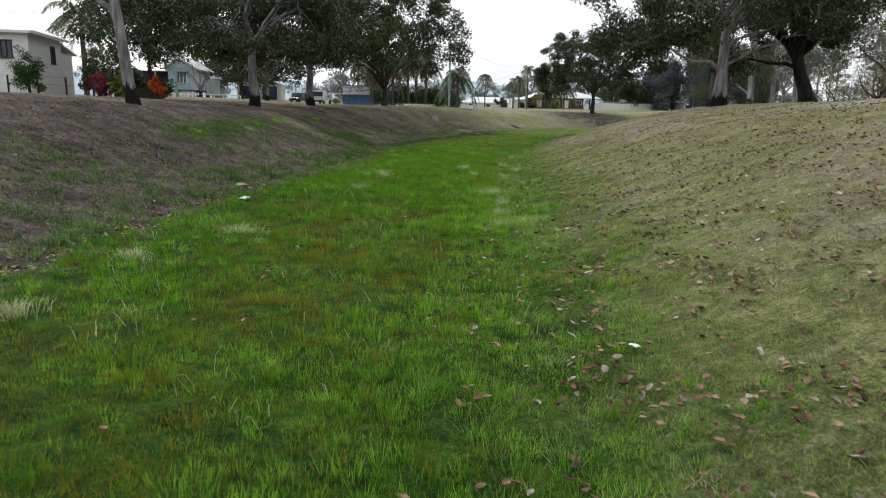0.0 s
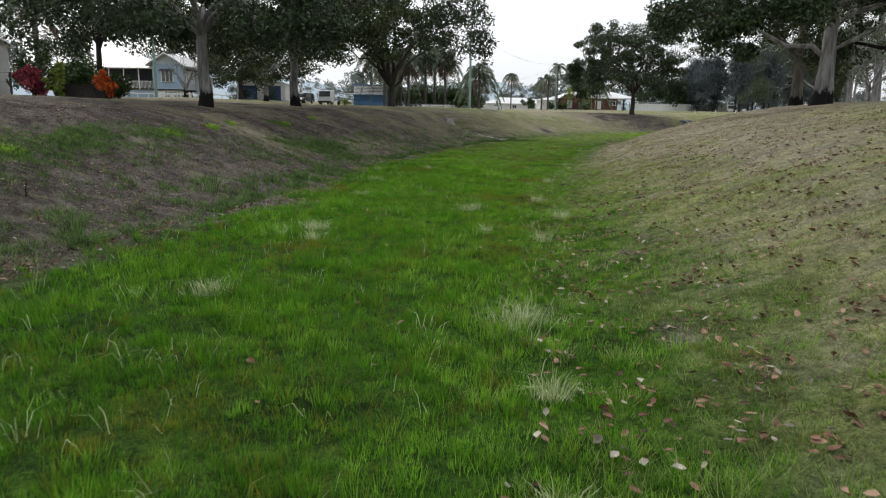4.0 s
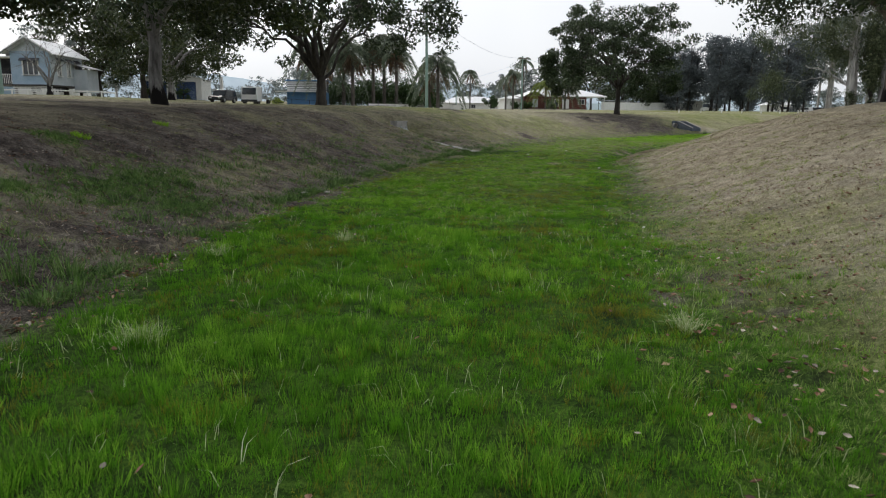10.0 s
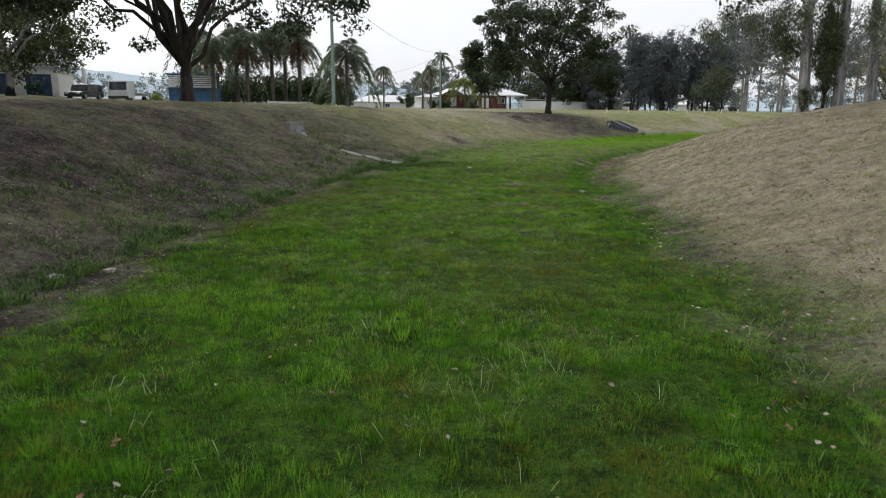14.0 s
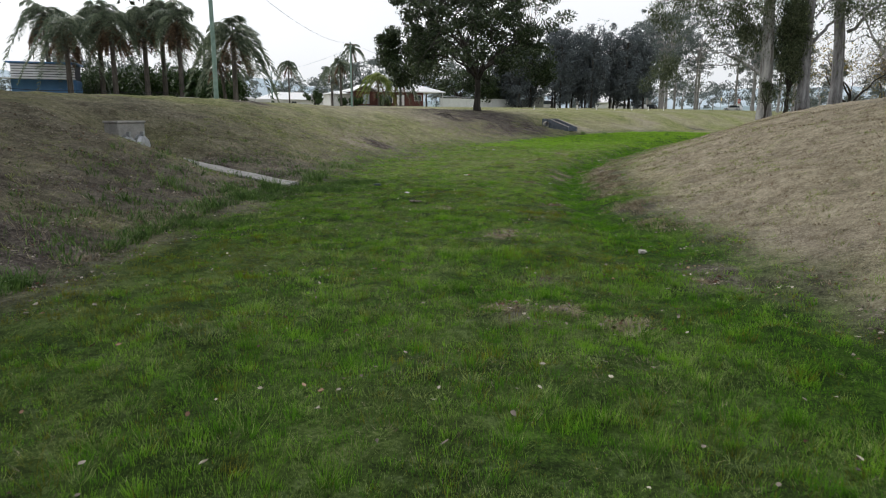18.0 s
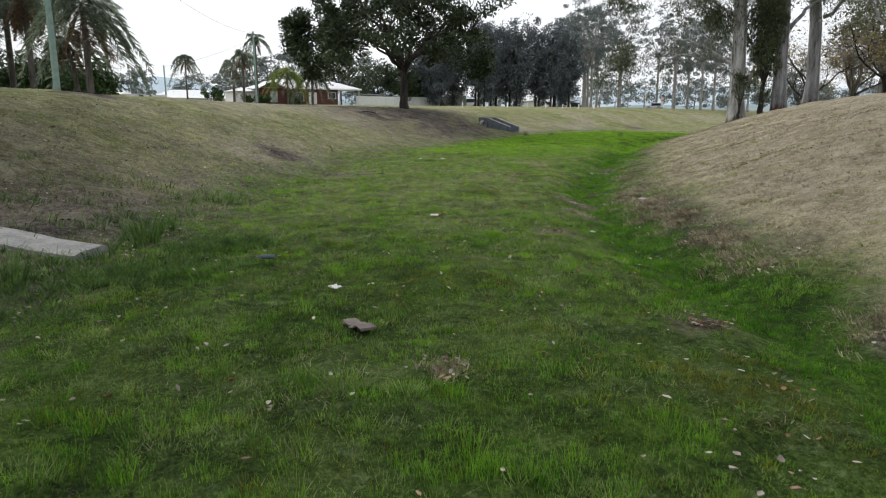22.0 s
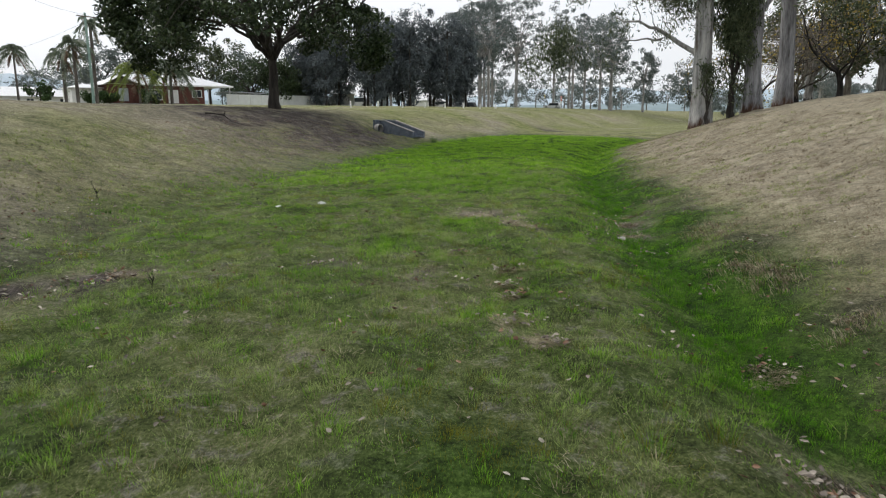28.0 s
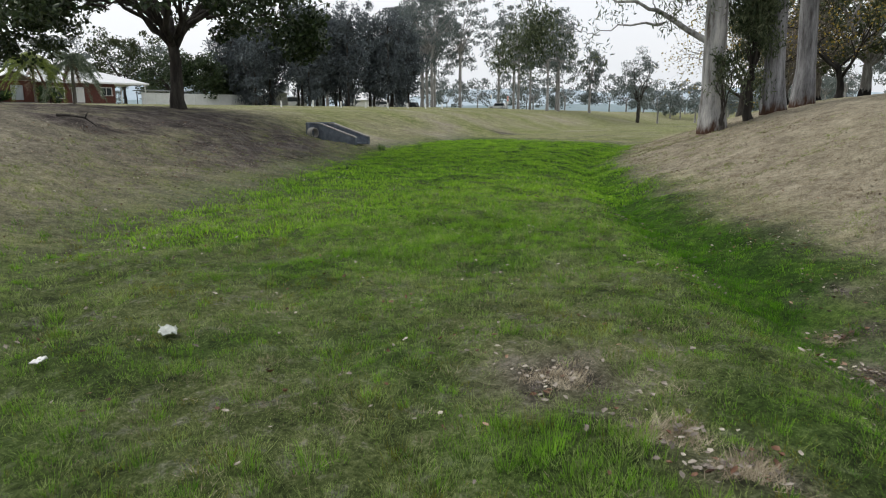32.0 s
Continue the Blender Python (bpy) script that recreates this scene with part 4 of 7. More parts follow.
# fallen leaves
def fallen(rng, centres, length, width):
    """Curled dead leaves lying about flat: four triangles each, round a bent mid rib."""
    n = len(centres)
    a = rng.uniform(0, 2 * np.pi, n)
    way = np.stack([np.cos(a), np.sin(a), rng.normal(0, 0.22, n)], 1)
    side = np.stack([-np.sin(a), np.cos(a), rng.normal(0, 0.25, n)], 1)
    up = np.array([[0, 0, 1.0]])
    ln, wd = length * rng.uniform(0.55, 1.35, (n, 1)), width * rng.uniform(0.6, 1.3, (n, 1))
    curl = wd * rng.uniform(0.0, 0.75, (n, 1))
    v = np.stack([centres - way * ln / 2 + up * curl * 0.5, centres - way * ln * 0.18 - side * wd / 2 + up * curl, centres + way * ln * 0.2 - side * wd * 0.42 + up * curl * 0.9,
                  centres + way * ln / 2 + up * curl * 0.8, centres + way * ln * 0.2 + side * wd * 0.42 + up * curl * 0.9, centres - way * ln * 0.18 + side * wd / 2 + up * curl, centres], 1).reshape(-1, 3)
    k = np.arange(n)[:, None] * 7
    return v, [k + [[6, 0, 1, 2]], k + [[6, 2, 3]], k + [[6, 3, 4]], k + [[6, 4, 5, 0]]]


rng = np.random.RandomState(15)
x, y = strip(rng, 295000, 9, 13, 3.2, 120)
dl, dr = at_ground("dl", x, y), at_ground("dr", x, y)
bare = at_ground("bare", x, y)
p = np.where(dr > -1.2, np.interp(dr, [-1.2, 0.3, 3, 8, 14], [0.04, 0.7, 0.7, 0.42, 0.25]) * np.interp(y, [0, 38, 58], [1.0, 0.8, 0.25]), np.interp(y, [0, 14, 44, 58, 70], [0.02, 0.006, 0.008, 0.055, 0.075]))
p = np.where(dl > 0, 0.85 * bare + 0.08, np.maximum(p, np.where(dr > -1.2, 0.8, 1.0) * bare))
p = p * np.clip(0.42 + 0.75 * wave(x, y, 1.8, 95) + 0.45 * wave(x, y, 0.6, 96), 0.03, 1.6)
keep = rng.uniform(0, 1, len(x)) < p
hx, hy, hr = np.repeat(np.array(HEAPS), 24, axis=0).T
x, y = np.concatenate([x[keep], hx + hr * rng.normal(0, 0.6, len(hx))]), np.concatenate([y[keep], hy + hr * rng.normal(0, 0.5, len(hx))])
dl = at_ground("dl", x, y)
lift = np.where(at_ground("lush", x, y) > 0.5, 0.055, 0.02)
russet = rng.uniform(0, 1, len(x)) < np.interp(y, [40, 58], [0.8, 0.3])
for name, pick, mat, label in (("fallen_leaves", russet, LITTER, "brown and russet fallen leaves on the ground"), ("bleached_leaves", ~russet, LITTER_PALE, "pale bleached fallen leaves on the ground")):
    size = np.where(dl[pick] > 0, 0.062, np.interp(y[pick], [30, 55], [0.085, 0.058]))[:, None]
    lv, lf = fallen(rng, np.stack([x[pick], y[pick], at_ground("z", x[pick], y[pick]) + lift[pick]], 1), size, size * 0.62)
    tagged(new(name, mesh_of(name, lv, lf, mat)), label, "leaves", kind="stuff")

# ---------------------------------------------------------------- trees
def grow(rng, start, way, length, radius, level, spec, chains, tips):
    """One limb and, from it, its own limbs. Chains hold the wood, tips the places of leaf clumps."""
    steps = max(3, int(length / spec["step"][min(level, 2)]))
    pts, rad = [np.array(start, float)], [radius]
    way = np.array(way, float) / np.linalg.norm(way)
    end = radius * (0.62 if level == 0 else 0.32)
    for i in range(steps):
        k = (i + 1) / steps
        way = way + rng.normal(0, spec["crook"][min(level, 2)], 3)
        way[2] += spec["lift"][min(level, 2)] * (1 - k * spec.get("sag", 0.0) * (level > 0))
        way /= np.linalg.norm(way)
        pts.append(pts[-1] + way * length / steps)
        rad.append(radius + (end - radius) * k)
    if level == 0 and spec.get("flare", 0):
        rad[0] *= 1 + spec["flare"]
        mid = pts[0] + (pts[1] - pts[0]) * min(0.9, 0.5 / max(length / steps, 0.01))
        pts.insert(1, mid)
        rad.insert(1, radius * 1.08)
    chains.append((pts, rad))
    if level >= spec["levels"]:
        for q in np.linspace(0.25, 1.0, spec["tip_count"]):
            i = q * (len(pts) - 1)
            a = int(min(i, len(pts) - 2))
            tips.append(pts[a] + (pts[a + 1] - pts[a]) * (i - a))
        return
    count = spec["kids"][level]
    lo = spec["from"][min(level, 2)]
    spin = rng.uniform(0, 6.28)
    for c in range(count):
        q = lo + (1 - lo) * (c + rng.uniform(0.2, 0.9)) / count
        i = q * (len(pts) - 1)
        a = int(min(i, len(pts) - 2))
        p = pts[a] + (pts[a + 1] - pts[a]) * (i - a)
        spin += 2.4 + rng.uniform(-0.5, 0.5)
        axis = np.cross(way, (np.cos(spin), np.sin(spin), 0.3))
        axis /= np.linalg.norm(axis) + 1e-9
        out = np.radians(spec["angle"][min(level, 2)] + rng.uniform(-12, 12))
        w = way if level else np.array((0, 0, 1.0))
        kid = w * np.cos(out) + axis * np.sin(out)
        grow(rng, p, kid, length * spec["ratio"][min(level, 2)] * rng.uniform(0.75, 1.2), rad[min(a, len(rad) - 1)] * spec["thin"] * rng.uniform(0.8, 1.05), level + 1, spec, chains, tips)
    if level:
        tips.append(pts[-1])


BARE = dict(levels=4, kids=[5, 4, 3, 3], step=[0.4, 0.4, 0.3], crook=[0.06, 0.14, 0.2], lift=[0.02, 0.05, 0.02], sag=0.2, angle=[38, 36, 38],
            ratio=[1.3, 0.65, 0.65], thin=0.6, tip_count=2, flare=0.4)
BARE["from"] = [0.6, 0.3, 0.25]


def bare_tree(name, x, y, trunk, radius, label, seed, spec=BARE, bark=BARK_BROWN, leaf=None, per_tip=0, size=(0.2, 0.1), group="park trees", clump=0.9):
    """A tree seen as limbs and fine twigs, with few leaves or none."""
    rng = np.random.RandomState(seed)
    chains, tips = [], []
    grow(rng, (0, 0, -0.1), (0, 0, 1.0), trunk, radius, 0, dict(spec), chains, tips)
    ob = thing(name, Matrix.Translation((x, y, gz(x, y))), label, "tree", group)
    v, f = tubes(chains, 5)
    part("trunk", mesh_of("trunk", v, f, bark, True), parent=ob)
    if per_tip:
        c = np.repeat(np.array(tips), rng.poisson(per_tip, len(tips)), axis=0)
        v, f = leaves(rng, c + rng.normal(0, clump / 2, c.shape), size[0], size[1], 0.4)
        part("crown", mesh_of("crown", v, f, leaf), parent=ob)
    return ob


def curve_to(rng, a, b, rise, steps=6, crook=0.06):
    """A limb's line from a to b that first climbs, then spreads."""
    a, b = np.array(a, float), np.array(b, float)
    k = np.linspace(0, 1, steps + 1)[:, None]
    p = a + (b - a) * k + np.array((0, 0, 1.0)) * rise * np.sin(np.pi * k) * np.linalg.norm(b - a)
    p[1:-1] += rng.normal(0, crook * np.linalg.norm(b - a) / 2, (steps - 1, 3))
    return p


def tree(name, x, y, fork, radius, crown, label, seed, bark=BARK_BROWN, leaf=LEAF_FIG, limbs=8, clumps=80, clump=1.2, per=130, size=(0.30, 0.17), droop=0.35,
         lean=(0, 0), arms=(), group="park trees", sides=9, squash=0.65, stems=1, low=-0.85, hollow=0.45, stand=None):
    """A tree: trunk and limbs as one mesh, and a lumpy crown of single leaves with gaps. crown: centre x, y, z and radii x, y, z over the foot."""
    rng = np.random.RandomState(seed)
    ob = thing(name, Matrix.Translation((x, y, gz(x, y) if stand is None else stand)), label, "tree", group)
    cc, cr = np.array(crown[:3], float), np.array(crown[3:], float)
    chains, ends = [], []
    top = np.array((lean[0] * fork, lean[1] * fork, fork))
    for s in range(stems):
        off = np.array((0, 0, 0.0)) if s == 0 else np.array((*rng.normal(0, radius * 1.2, 2), 0))
        k = np.linspace(0, 1, 8)[:, None]
        line = off + (top - off) * k + np.concatenate([rng.normal(0, 0.05 * radius + 0.02, (8, 2)), np.zeros((8, 1))], 1)
        line[0, 2] = -0.12
        rad = radius * (1 - 0.28 * k[:, 0]) * (1 + 0.32 * np.exp(-k[:, 0] * fork / 0.35))
        chains.append((line, rad))
    # main limbs into the crown
    nodes = [(top, radius * 0.6)]
    for i in range(limbs):
        a = 2.4 * i + rng.uniform(-0.3, 0.3)
        up = rng.uniform(-0.35, 0.8)
        flat = math.sqrt(max(0.05, 1 - up * up))
        goal = cc + cr * np.array((math.cos(a) * flat, math.sin(a) * flat, up)) * rng.uniform(0.6, 0.85)
        start = top * rng.uniform(0.82, 1.0)
        line = curve_to(rng, start, goal, 0.10, 7, 0.05)
        r = radius * rng.uniform(0.34, 0.52)
        chains.append((line, np.linspace(r, r * 0.25, len(line))))
        nodes += [(p, r * (1 - 0.75 * q)) for p, q in zip(line[2:], np.linspace(0.25, 1, len(line) - 2))]
    for goal, r, start, *leafy in arms:
        line = curve_to(rng, start, goal, 0.06, 8, 0.05)
        chains.append((line, np.linspace(r, r * 0.22, len(line))))
        nodes += [(p, r * 0.4) for p in line[4:]]
        ends += [np.array(goal, float) + rng.normal(0, 0.65, 3) - (0, 0, 0.3) for _ in range(leafy[0] if leafy else 6)]
    # clumps: towards the outside of the crown, joined to the nearest limb by a branch
    centres = []
    while len(centres) < clumps:
        d = rng.normal(size=3)
        d /= np.linalg.norm(d)
        if d[2] < low:
            continue
        rr = rng.uniform(hollow, 1.0) ** 0.6 * (1 + 0.2 * math.sin(3 * math.atan2(d[1], d[0]) + seed) + 0.15 * math.sin(5 * d[2] + 2 * seed))
        centres.append(cc + cr * d * rr)
    centres = np.array(centres + ends)
    spots, rads = np.array([n[0] for n in nodes]), np.array([n[1] for n in nodes])
    for c in centres:
        i = int(np.argmin(np.linalg.norm(spots - c, axis=1)))
        line = curve_to(rng, spots[i], c, 0.05, 4, 0.08)
        r = min(0.06, rads[i] * 0.6) + 0.012
        chains.append((line, np.linspace(r, 0.012, len(line))))
    v, f = tubes([c for c in chains if c[1][0] > 0.1], sides)
    v2, f2 = tubes([c for c in chains if c[1][0] <= 0.1] or chains[-1:], 4)
    part("trunk", mesh_of("trunk", np.concatenate([v, v2]), np.concatenate([f, f2 + len(v)]), bark, True), parent=ob)
    per = np.where(np.arange(len(centres)) >= clumps, per * 1.5, per)
    lots = np.clip(rng.poisson(per, len(centres)) * rng.uniform(0.45, 1.5, len(centres)), 8, None).astype(int)
    wide = np.repeat(clump * rng.uniform(0.6, 1.3, len(centres)), lots)[:, None]
    d = rng.normal(size=(lots.sum(), 3))
    d *= (rng.uniform(0.1, 1, (len(d), 1)) ** 0.5) / np.linalg.norm(d, axis=1)[:, None]
    pts = np.repeat(centres, lots, axis=0) + d * wide * (1, 1, squash)
    v, f = leaves(rng, pts, size[0], size[1], droop)
    part("crown", mesh_of("crown", v, f, leaf), parent=ob)
    return ob


# left bank, one after another along the drain
tree("shade_tree", -13.9, 30.6, 6.0, 0.26, (0.5, 0, 10.2, 5.2, 5.2, 4.0), "tall pale-barked tree with a scorched foot on the bank", 3, BARK_PALE, LEAF_FIG, 9, 72, 1.2, 150, (0.26, 0.14),
     lean=(-0.10, 0.0), arms=[((-4.5, 1.0, 8.0), 0.14, (-0.3, 0, 3.0))])
tree("shade_tree", -14.0, 50.7, 4.6, 0.36, (-0.8, 0, 7.0, 9.0, 8.4, 4.9), "spreading shade tree with a pale trunk blackened at the foot", 5, BARK_PALE, LEAF_FIG, 12, 230, 1.35, 175, (0.28, 0.15))
tree("shade_tree", -12.6, 65.4, 6.5, 0.35, (-0.8, 0.5, 7.6, 8.4, 8.0, 4.9), "pale-barked tree that forks, scorched at its foot", 8, BARK_PALE, LEAF_FIG_OLIVE, 10, 185, 1.35, 170, (0.28, 0.15), lean=(-0.04, 0),
     arms=[((4.2, -2.0, 7.5), 0.22, (-0.1, 0, 3.2)), ((6.0, -1.0, 5.2), 0.1, (2.0, -1.0, 5.5))])
tree("shade_tree", -6.9, 81.2, 2.1, 0.37, (0, 0, 8.6, 9.3, 9.3, 6.2), "broad dark shade tree with many rising limbs, black at the foot", 21, BARK_DARK, LEAF_FIG, 13, 210, 1.2, 150, (0.30, 0.16), low=-0.72,
     arms=[((-7.6, -2.0, 5.8), 0.12, (-0.6, 0, 3.4)), ((-6.0, -3.0, 6.6), 0.1, (-0.4, 0, 3.8)), ((-8.6, -1.0, 7.2), 0.08, (-4.0, -1.0, 5.4))])
tree("shade_tree", 27.0, 122.3, 3.6, 0.38, (-0.9, 0, 8.2, 8.7, 9.4, 6.2), "large rounded dark-leaved tree standing alone on the bank", 34, BARK_DARK, LEAF_FIG, 16, 240, 1.15, 150, (0.32, 0.17), low=-0.72, hollow=0.3,
     arms=[((-8.4, 3.4, 5.9), 0.12, (-3.0, 1.0, 5.6)), ((-6.6, 2.6, 6.8), 0.08, (-2.6, 1.0, 6.0)), ((-6.0, 1.6, 5.2), 0.07, (-2.8, 1.0, 5.4)), ((-7.8, 4.6, 8.0), 0.12, (-2.5, 1.2, 6.0)), ((-8.0, 2.5, 4.4), 0.08, (-3.0, 1.0, 5.2)), ((6.0, -4.0, 4.6), 0.1, (1.5, -1.0, 4.8)), ((-9.0, 4.2, 7.0), 0.07, (-5.4, 2.4, 6.4))])
# farther back on the left
tree("yard_tree", -27.4, 64.4, 4.2, 0.24, (0, 0, 8.5, 5.5, 5.5, 4.8), "slim dark-trunked tree beside the flowering hedge", 41, BARK_DARK, LEAF_FIG, 7, 120, 1.4, 150, (0.32, 0.18), group="yard trees")
tree("yard_tree", -28.3, 110, 3.2, 0.36, (0, 0, 7.0, 7.0, 7.0, 4.6), "pale-trunked leafy tree in front of the garage", 43, BARK_PALE, LEAF_FIG_OLIVE, 8, 100, 1.4, 110, (0.38, 0.2), group="yard trees")
tree("yard_tree", -35.0, 119, 3.2, 0.4, (0, 0, 8.0, 6.0, 6.0, 6.5), "dense dark tree between the house and the garage", 44, BARK_DARK, LEAF_FIG, 8, 90, 1.6, 110, (0.42, 0.23), group="yard trees")
tree("yard_tree", -42.0, 122, 3.2, 0.4, (0, 0, 7.0, 5.0, 5.0, 5.5), "dense dark tree behind the verandah house", 47, BARK_DARK, LEAF_FIG_OLIVE, 8, 70, 1.6, 110, (0.42, 0.23), group="yard trees")
tree("yard_tree", -36.5, 74, 1.8, 0.2, (0, 0, 3.4, 2.6, 2.6, 2.4), "dark leafy garden tree by the flowering hedge", 45, BARK_DARK, LEAF_GUM, 7, 34, 0.9, 90, (0.3, 0.12), group="yard trees")
bare_tree("bare_tree", -33.2, 93.5, 1.6, 0.24, "leafless pale tree with upswept limbs in the front yard", 46, {**BARE, "ratio": [1.9, 0.7, 0.66], "angle": [30, 32, 36]}, BARK_PALE, group="yard trees")
# right bank
tree("bank_tree", 22.2, 54.4, 6.5, 0.40, (-1.2, -1.0, 9.8, 10.5, 9.5, 5.6), "big grey-trunked tree with a dark scorched foot on the rise", 51, BARK_PALE, LEAF_FIG, 12, 165, 1.15, 150, (0.28, 0.15), stems=2,
     arms=[((-8.5, 1.0, 5.2), 0.16, (-0.1, 0, 2.6)), ((7.0, -2.0, 5.6), 0.13, (0.1, 0, 3.2)), ((6.5, -3.5, 6.8), 0.1, (0.1, 0, 4.4)), ((8.5, -1.0, 6.6), 0.08, (4.0, -1.2, 5.2)), ((4.5, -4.5, 6.2), 0.07, (0.6, -0.4, 5.0)), ((-7.6, -3.0, 4.4), 0.07, (-4.0, -1.0, 5.5)), ((-5.4, -4.0, 5.4), 0.08, (-2.0, -1.0, 5.6)), ((-8.8, 2.0, 5.6), 0.07, (-6.0, 0.8, 5.0)), ((-3.5, -5.5, 5.2), 0.08, (-1, -1, 5.8))])
tree("bank_tree", 27.2, 68.6, 7.0, 0.46, (-1, -1, 9.2, 8.5, 8.5, 5.6), "grey tree with a blackened trunk on the rise", 52, BARK_BROWN, LEAF_FIG, 9, 170, 1.4, 170, (0.28, 0.15), arms=[((-5.5, -2.0, 7.0), 0.2, (0, 0, 3.8))])
tree("bank_tree", 31.4, 58.4, 4.0, 0.62, (-1.0, 0, 9.0, 8.0, 8.0, 5.0), "leaning black-trunked tree with low crooked limbs", 53, BARK_BLACK, LEAF_FIG, 12, 190, 1.4, 150, (0.28, 0.15), lean=(-0.34, 0.1),
     arms=[((-7.0, 0.5, 3.4), 0.2, (-0.8, 0.2, 2.4))], low=-0.3)
bare_tree("bare_tree", 34.5, 52.5, 2.6, 0.28, "nearly leafless grey tree with fine branching", 54, {**BARE, "ratio": [1.7, 0.7, 0.66]}, BARK_BROWN, group="bank trees")
# the gums at the bend
tree("gum_tree", 46.0, 101.5, 13.0, 0.56, (0.5, 0, 16.0, 5.5, 5.5, 5.5), "tall smooth pale gum with peeling bark at its foot", 61, BARK_GUM, LEAF_GUM, 8, 60, 1.15, 200, (0.3, 0.06), 1.2, lean=(-0.035, 0.025), sides=14, squash=1.1,
     arms=[((-2.8, 4.6, 6.6), 0.17, (0, 0, 3.9), 0), ((-3.1, 5.1, 4.7), 0.075, (-1.35, 2.25, 5.15), 0), ((-3.7, 6.2, 4.9), 0.03, (-2.9, 4.8, 4.75), 1), ((-1.7, 2.9, 7.0), 0.05, (-1.5, 2.5, 5.5), 0),
           ((-2.3, 3.7, 7.6), 0.05, (-2.0, 3.3, 6.1), 1), ((-5.0, 8.0, 4.6), 0.03, (-3.6, 6.0, 4.9), 5), ((-4.5, 7.4, 5.4), 0.03, (-3.4, 5.6, 4.9), 4), ((-2.6, 1.6, 10.5), 0.14, (0.1, 0, 8.5), 6),
           ((-1.0, 1.7, 8.3), 0.08, (0, 0, 7.0), 6), ((-1.5, 2.4, 8.9), 0.07, (-0.8, 1.2, 8.2), 5), ((-0.7, 1.2, 6.9), 0.05, (-0.3, 0.5, 6.6), 3), ((-5.6, 4.2, 10.6), 0.13, (0, 0, 7.6), 6), ((-7.2, 5.0, 9.2), 0.08, (-4.4, 3.4, 10.2), 5),
           ((-3.4, 2.2, 9.6), 0.08, (-2.2, 1.6, 9.9), 4), ((-2.0, -1.0, 10.4), 0.1, (0, 0, 8.0), 5), ((0.8, -1.2, 9.4), 0.08, (0, 0, 7.4), 6)], group="gum trees")
tree("gum_tree", 48.2, 99.7, 13.0, 0.48, (0.8, 0.3, 16.0, 4.5, 4.5, 5.0), "tall leaning gum with mottled grey bark", 62, BARK_STREAKY, LEAF_GUM, 7, 55, 1.3, 120, (0.3, 0.06), 1.2, lean=(-0.02, 0.015), sides=14, squash=1.1,
     arms=[((3.0, -1.5, 8.6), 0.16, (0.3, 0, 5.8)), ((-1.6, 1.2, 8.0), 0.12, (0.4, 0, 6.0)), ((-1.4, 1.2, 9.6), 0.1, (0.3, 0, 7.4)), ((1.6, -1.2, 9.8), 0.1, (0.3, 0, 7.8))], group="gum trees")
tree("gum_tree", 51.9, 99.9, 14.0, 0.48, (0.4, 0, 17.0, 4.5, 4.5, 5.0), "tall straight gum with streaked grey bark", 63, BARK_STREAKY, LEAF_GUM, 7, 50, 1.3, 110, (0.3, 0.06), 1.2, lean=(-0.045, 0.035), sides=14, squash=1.1,
     arms=[((3.5, -2.0, 9.5), 0.16, (0.3, 0, 6.5)), ((2.6, -1.4, 8.0), 0.08, (1.6, -0.9, 7.8)), ((4.6, -2.4, 8.6), 0.07, (2.4, -1.4, 8.6)), ((1.6, 1.4, 9.8), 0.1, (0.2, 0, 7.4))], group="gum trees")
tree("gum_sapling", 47.2, 100.4, 2.2, 0.2, (0.0, 0.0, 6.6, 1.15, 1.15, 6.0), "dense young gum regrowth between the big trunks", 64, BARK_DARK, LEAF_GUM, 9, 110, 0.7, 140, (0.28, 0.07), 1.6, group="gum trees", squash=1.3, low=-0.95, hollow=0.1)
tree("gum_sapling", 45.2, 100.6, 0.8, 0.12, (0.0, 0.0, 2.6, 0.9, 0.9, 1.3), "low leafy regrowth at the foot of the big gum", 164, BARK_DARK, LEAF_GUM, 5, 14, 0.5, 70, (0.24, 0.06), 0.9, group="gum trees", squash=1.0, hollow=0.1)
bare_tree("bare_tree", 69.2, 109.0, 1.8, 0.30, "leafless grey tree with a broad fan of fine brown twigs", 65, {**BARE, "ratio": [2.2, 0.68, 0.65], "kids": [7, 5, 4, 3]}, BARK_BROWN, TWIG, 3, (0.5, 0.02), "far trees", 1.1)
bare_tree("bare_tree", 73.0, 111.5, 2.2, 0.28, "leafless brown tree with dense fine twigs", 165, {**BARE, "ratio": [2.2, 0.7, 0.65], "kids": [7, 5, 4, 3]}, BARK_DARK, TWIG, 3, (0.5, 0.02), "far trees", 1.1)
bare_tree("autumn_tree", 66.4, 104.0, 2.6, 0.28, "half-bare tree with yellowing leaves", 66, {**BARE, "ratio": [2.1, 0.66, 0.6]}, BARK_BLACK, LEAF_YELLOW, 2, (0.2, 0.1), "far trees")
bare_tree("autumn_tree", 63.5, 109.5, 2.2, 0.26, "yellow-leaved tree behind the gums", 67, {**BARE, "ratio": [1.9, 0.66, 0.6]}, BARK_DARK, LEAF_YELLOW, 3, (0.2, 0.11), "far trees")
tree("far_tree", 84, 116, 3.2, 0.5, (0, 0, 8.0, 6.0, 6.0, 6.0), "tall grey-green tree behind the half-bare ones", 168, BARK_PALE, LEAF_GUM, 8, 75, 1.4, 90, (0.45, 0.16), group="far trees")
tree("far_tree", 82, 108, 3.2, 0.5, (0, 0, 7.5, 7.0, 7.0, 5.0), "spreading grey-trunked tree on the far bank", 68, BARK_PALE, LEAF_FIG_OLIVE, 8, 85, 1.5, 90, (0.45, 0.22), group="far trees")
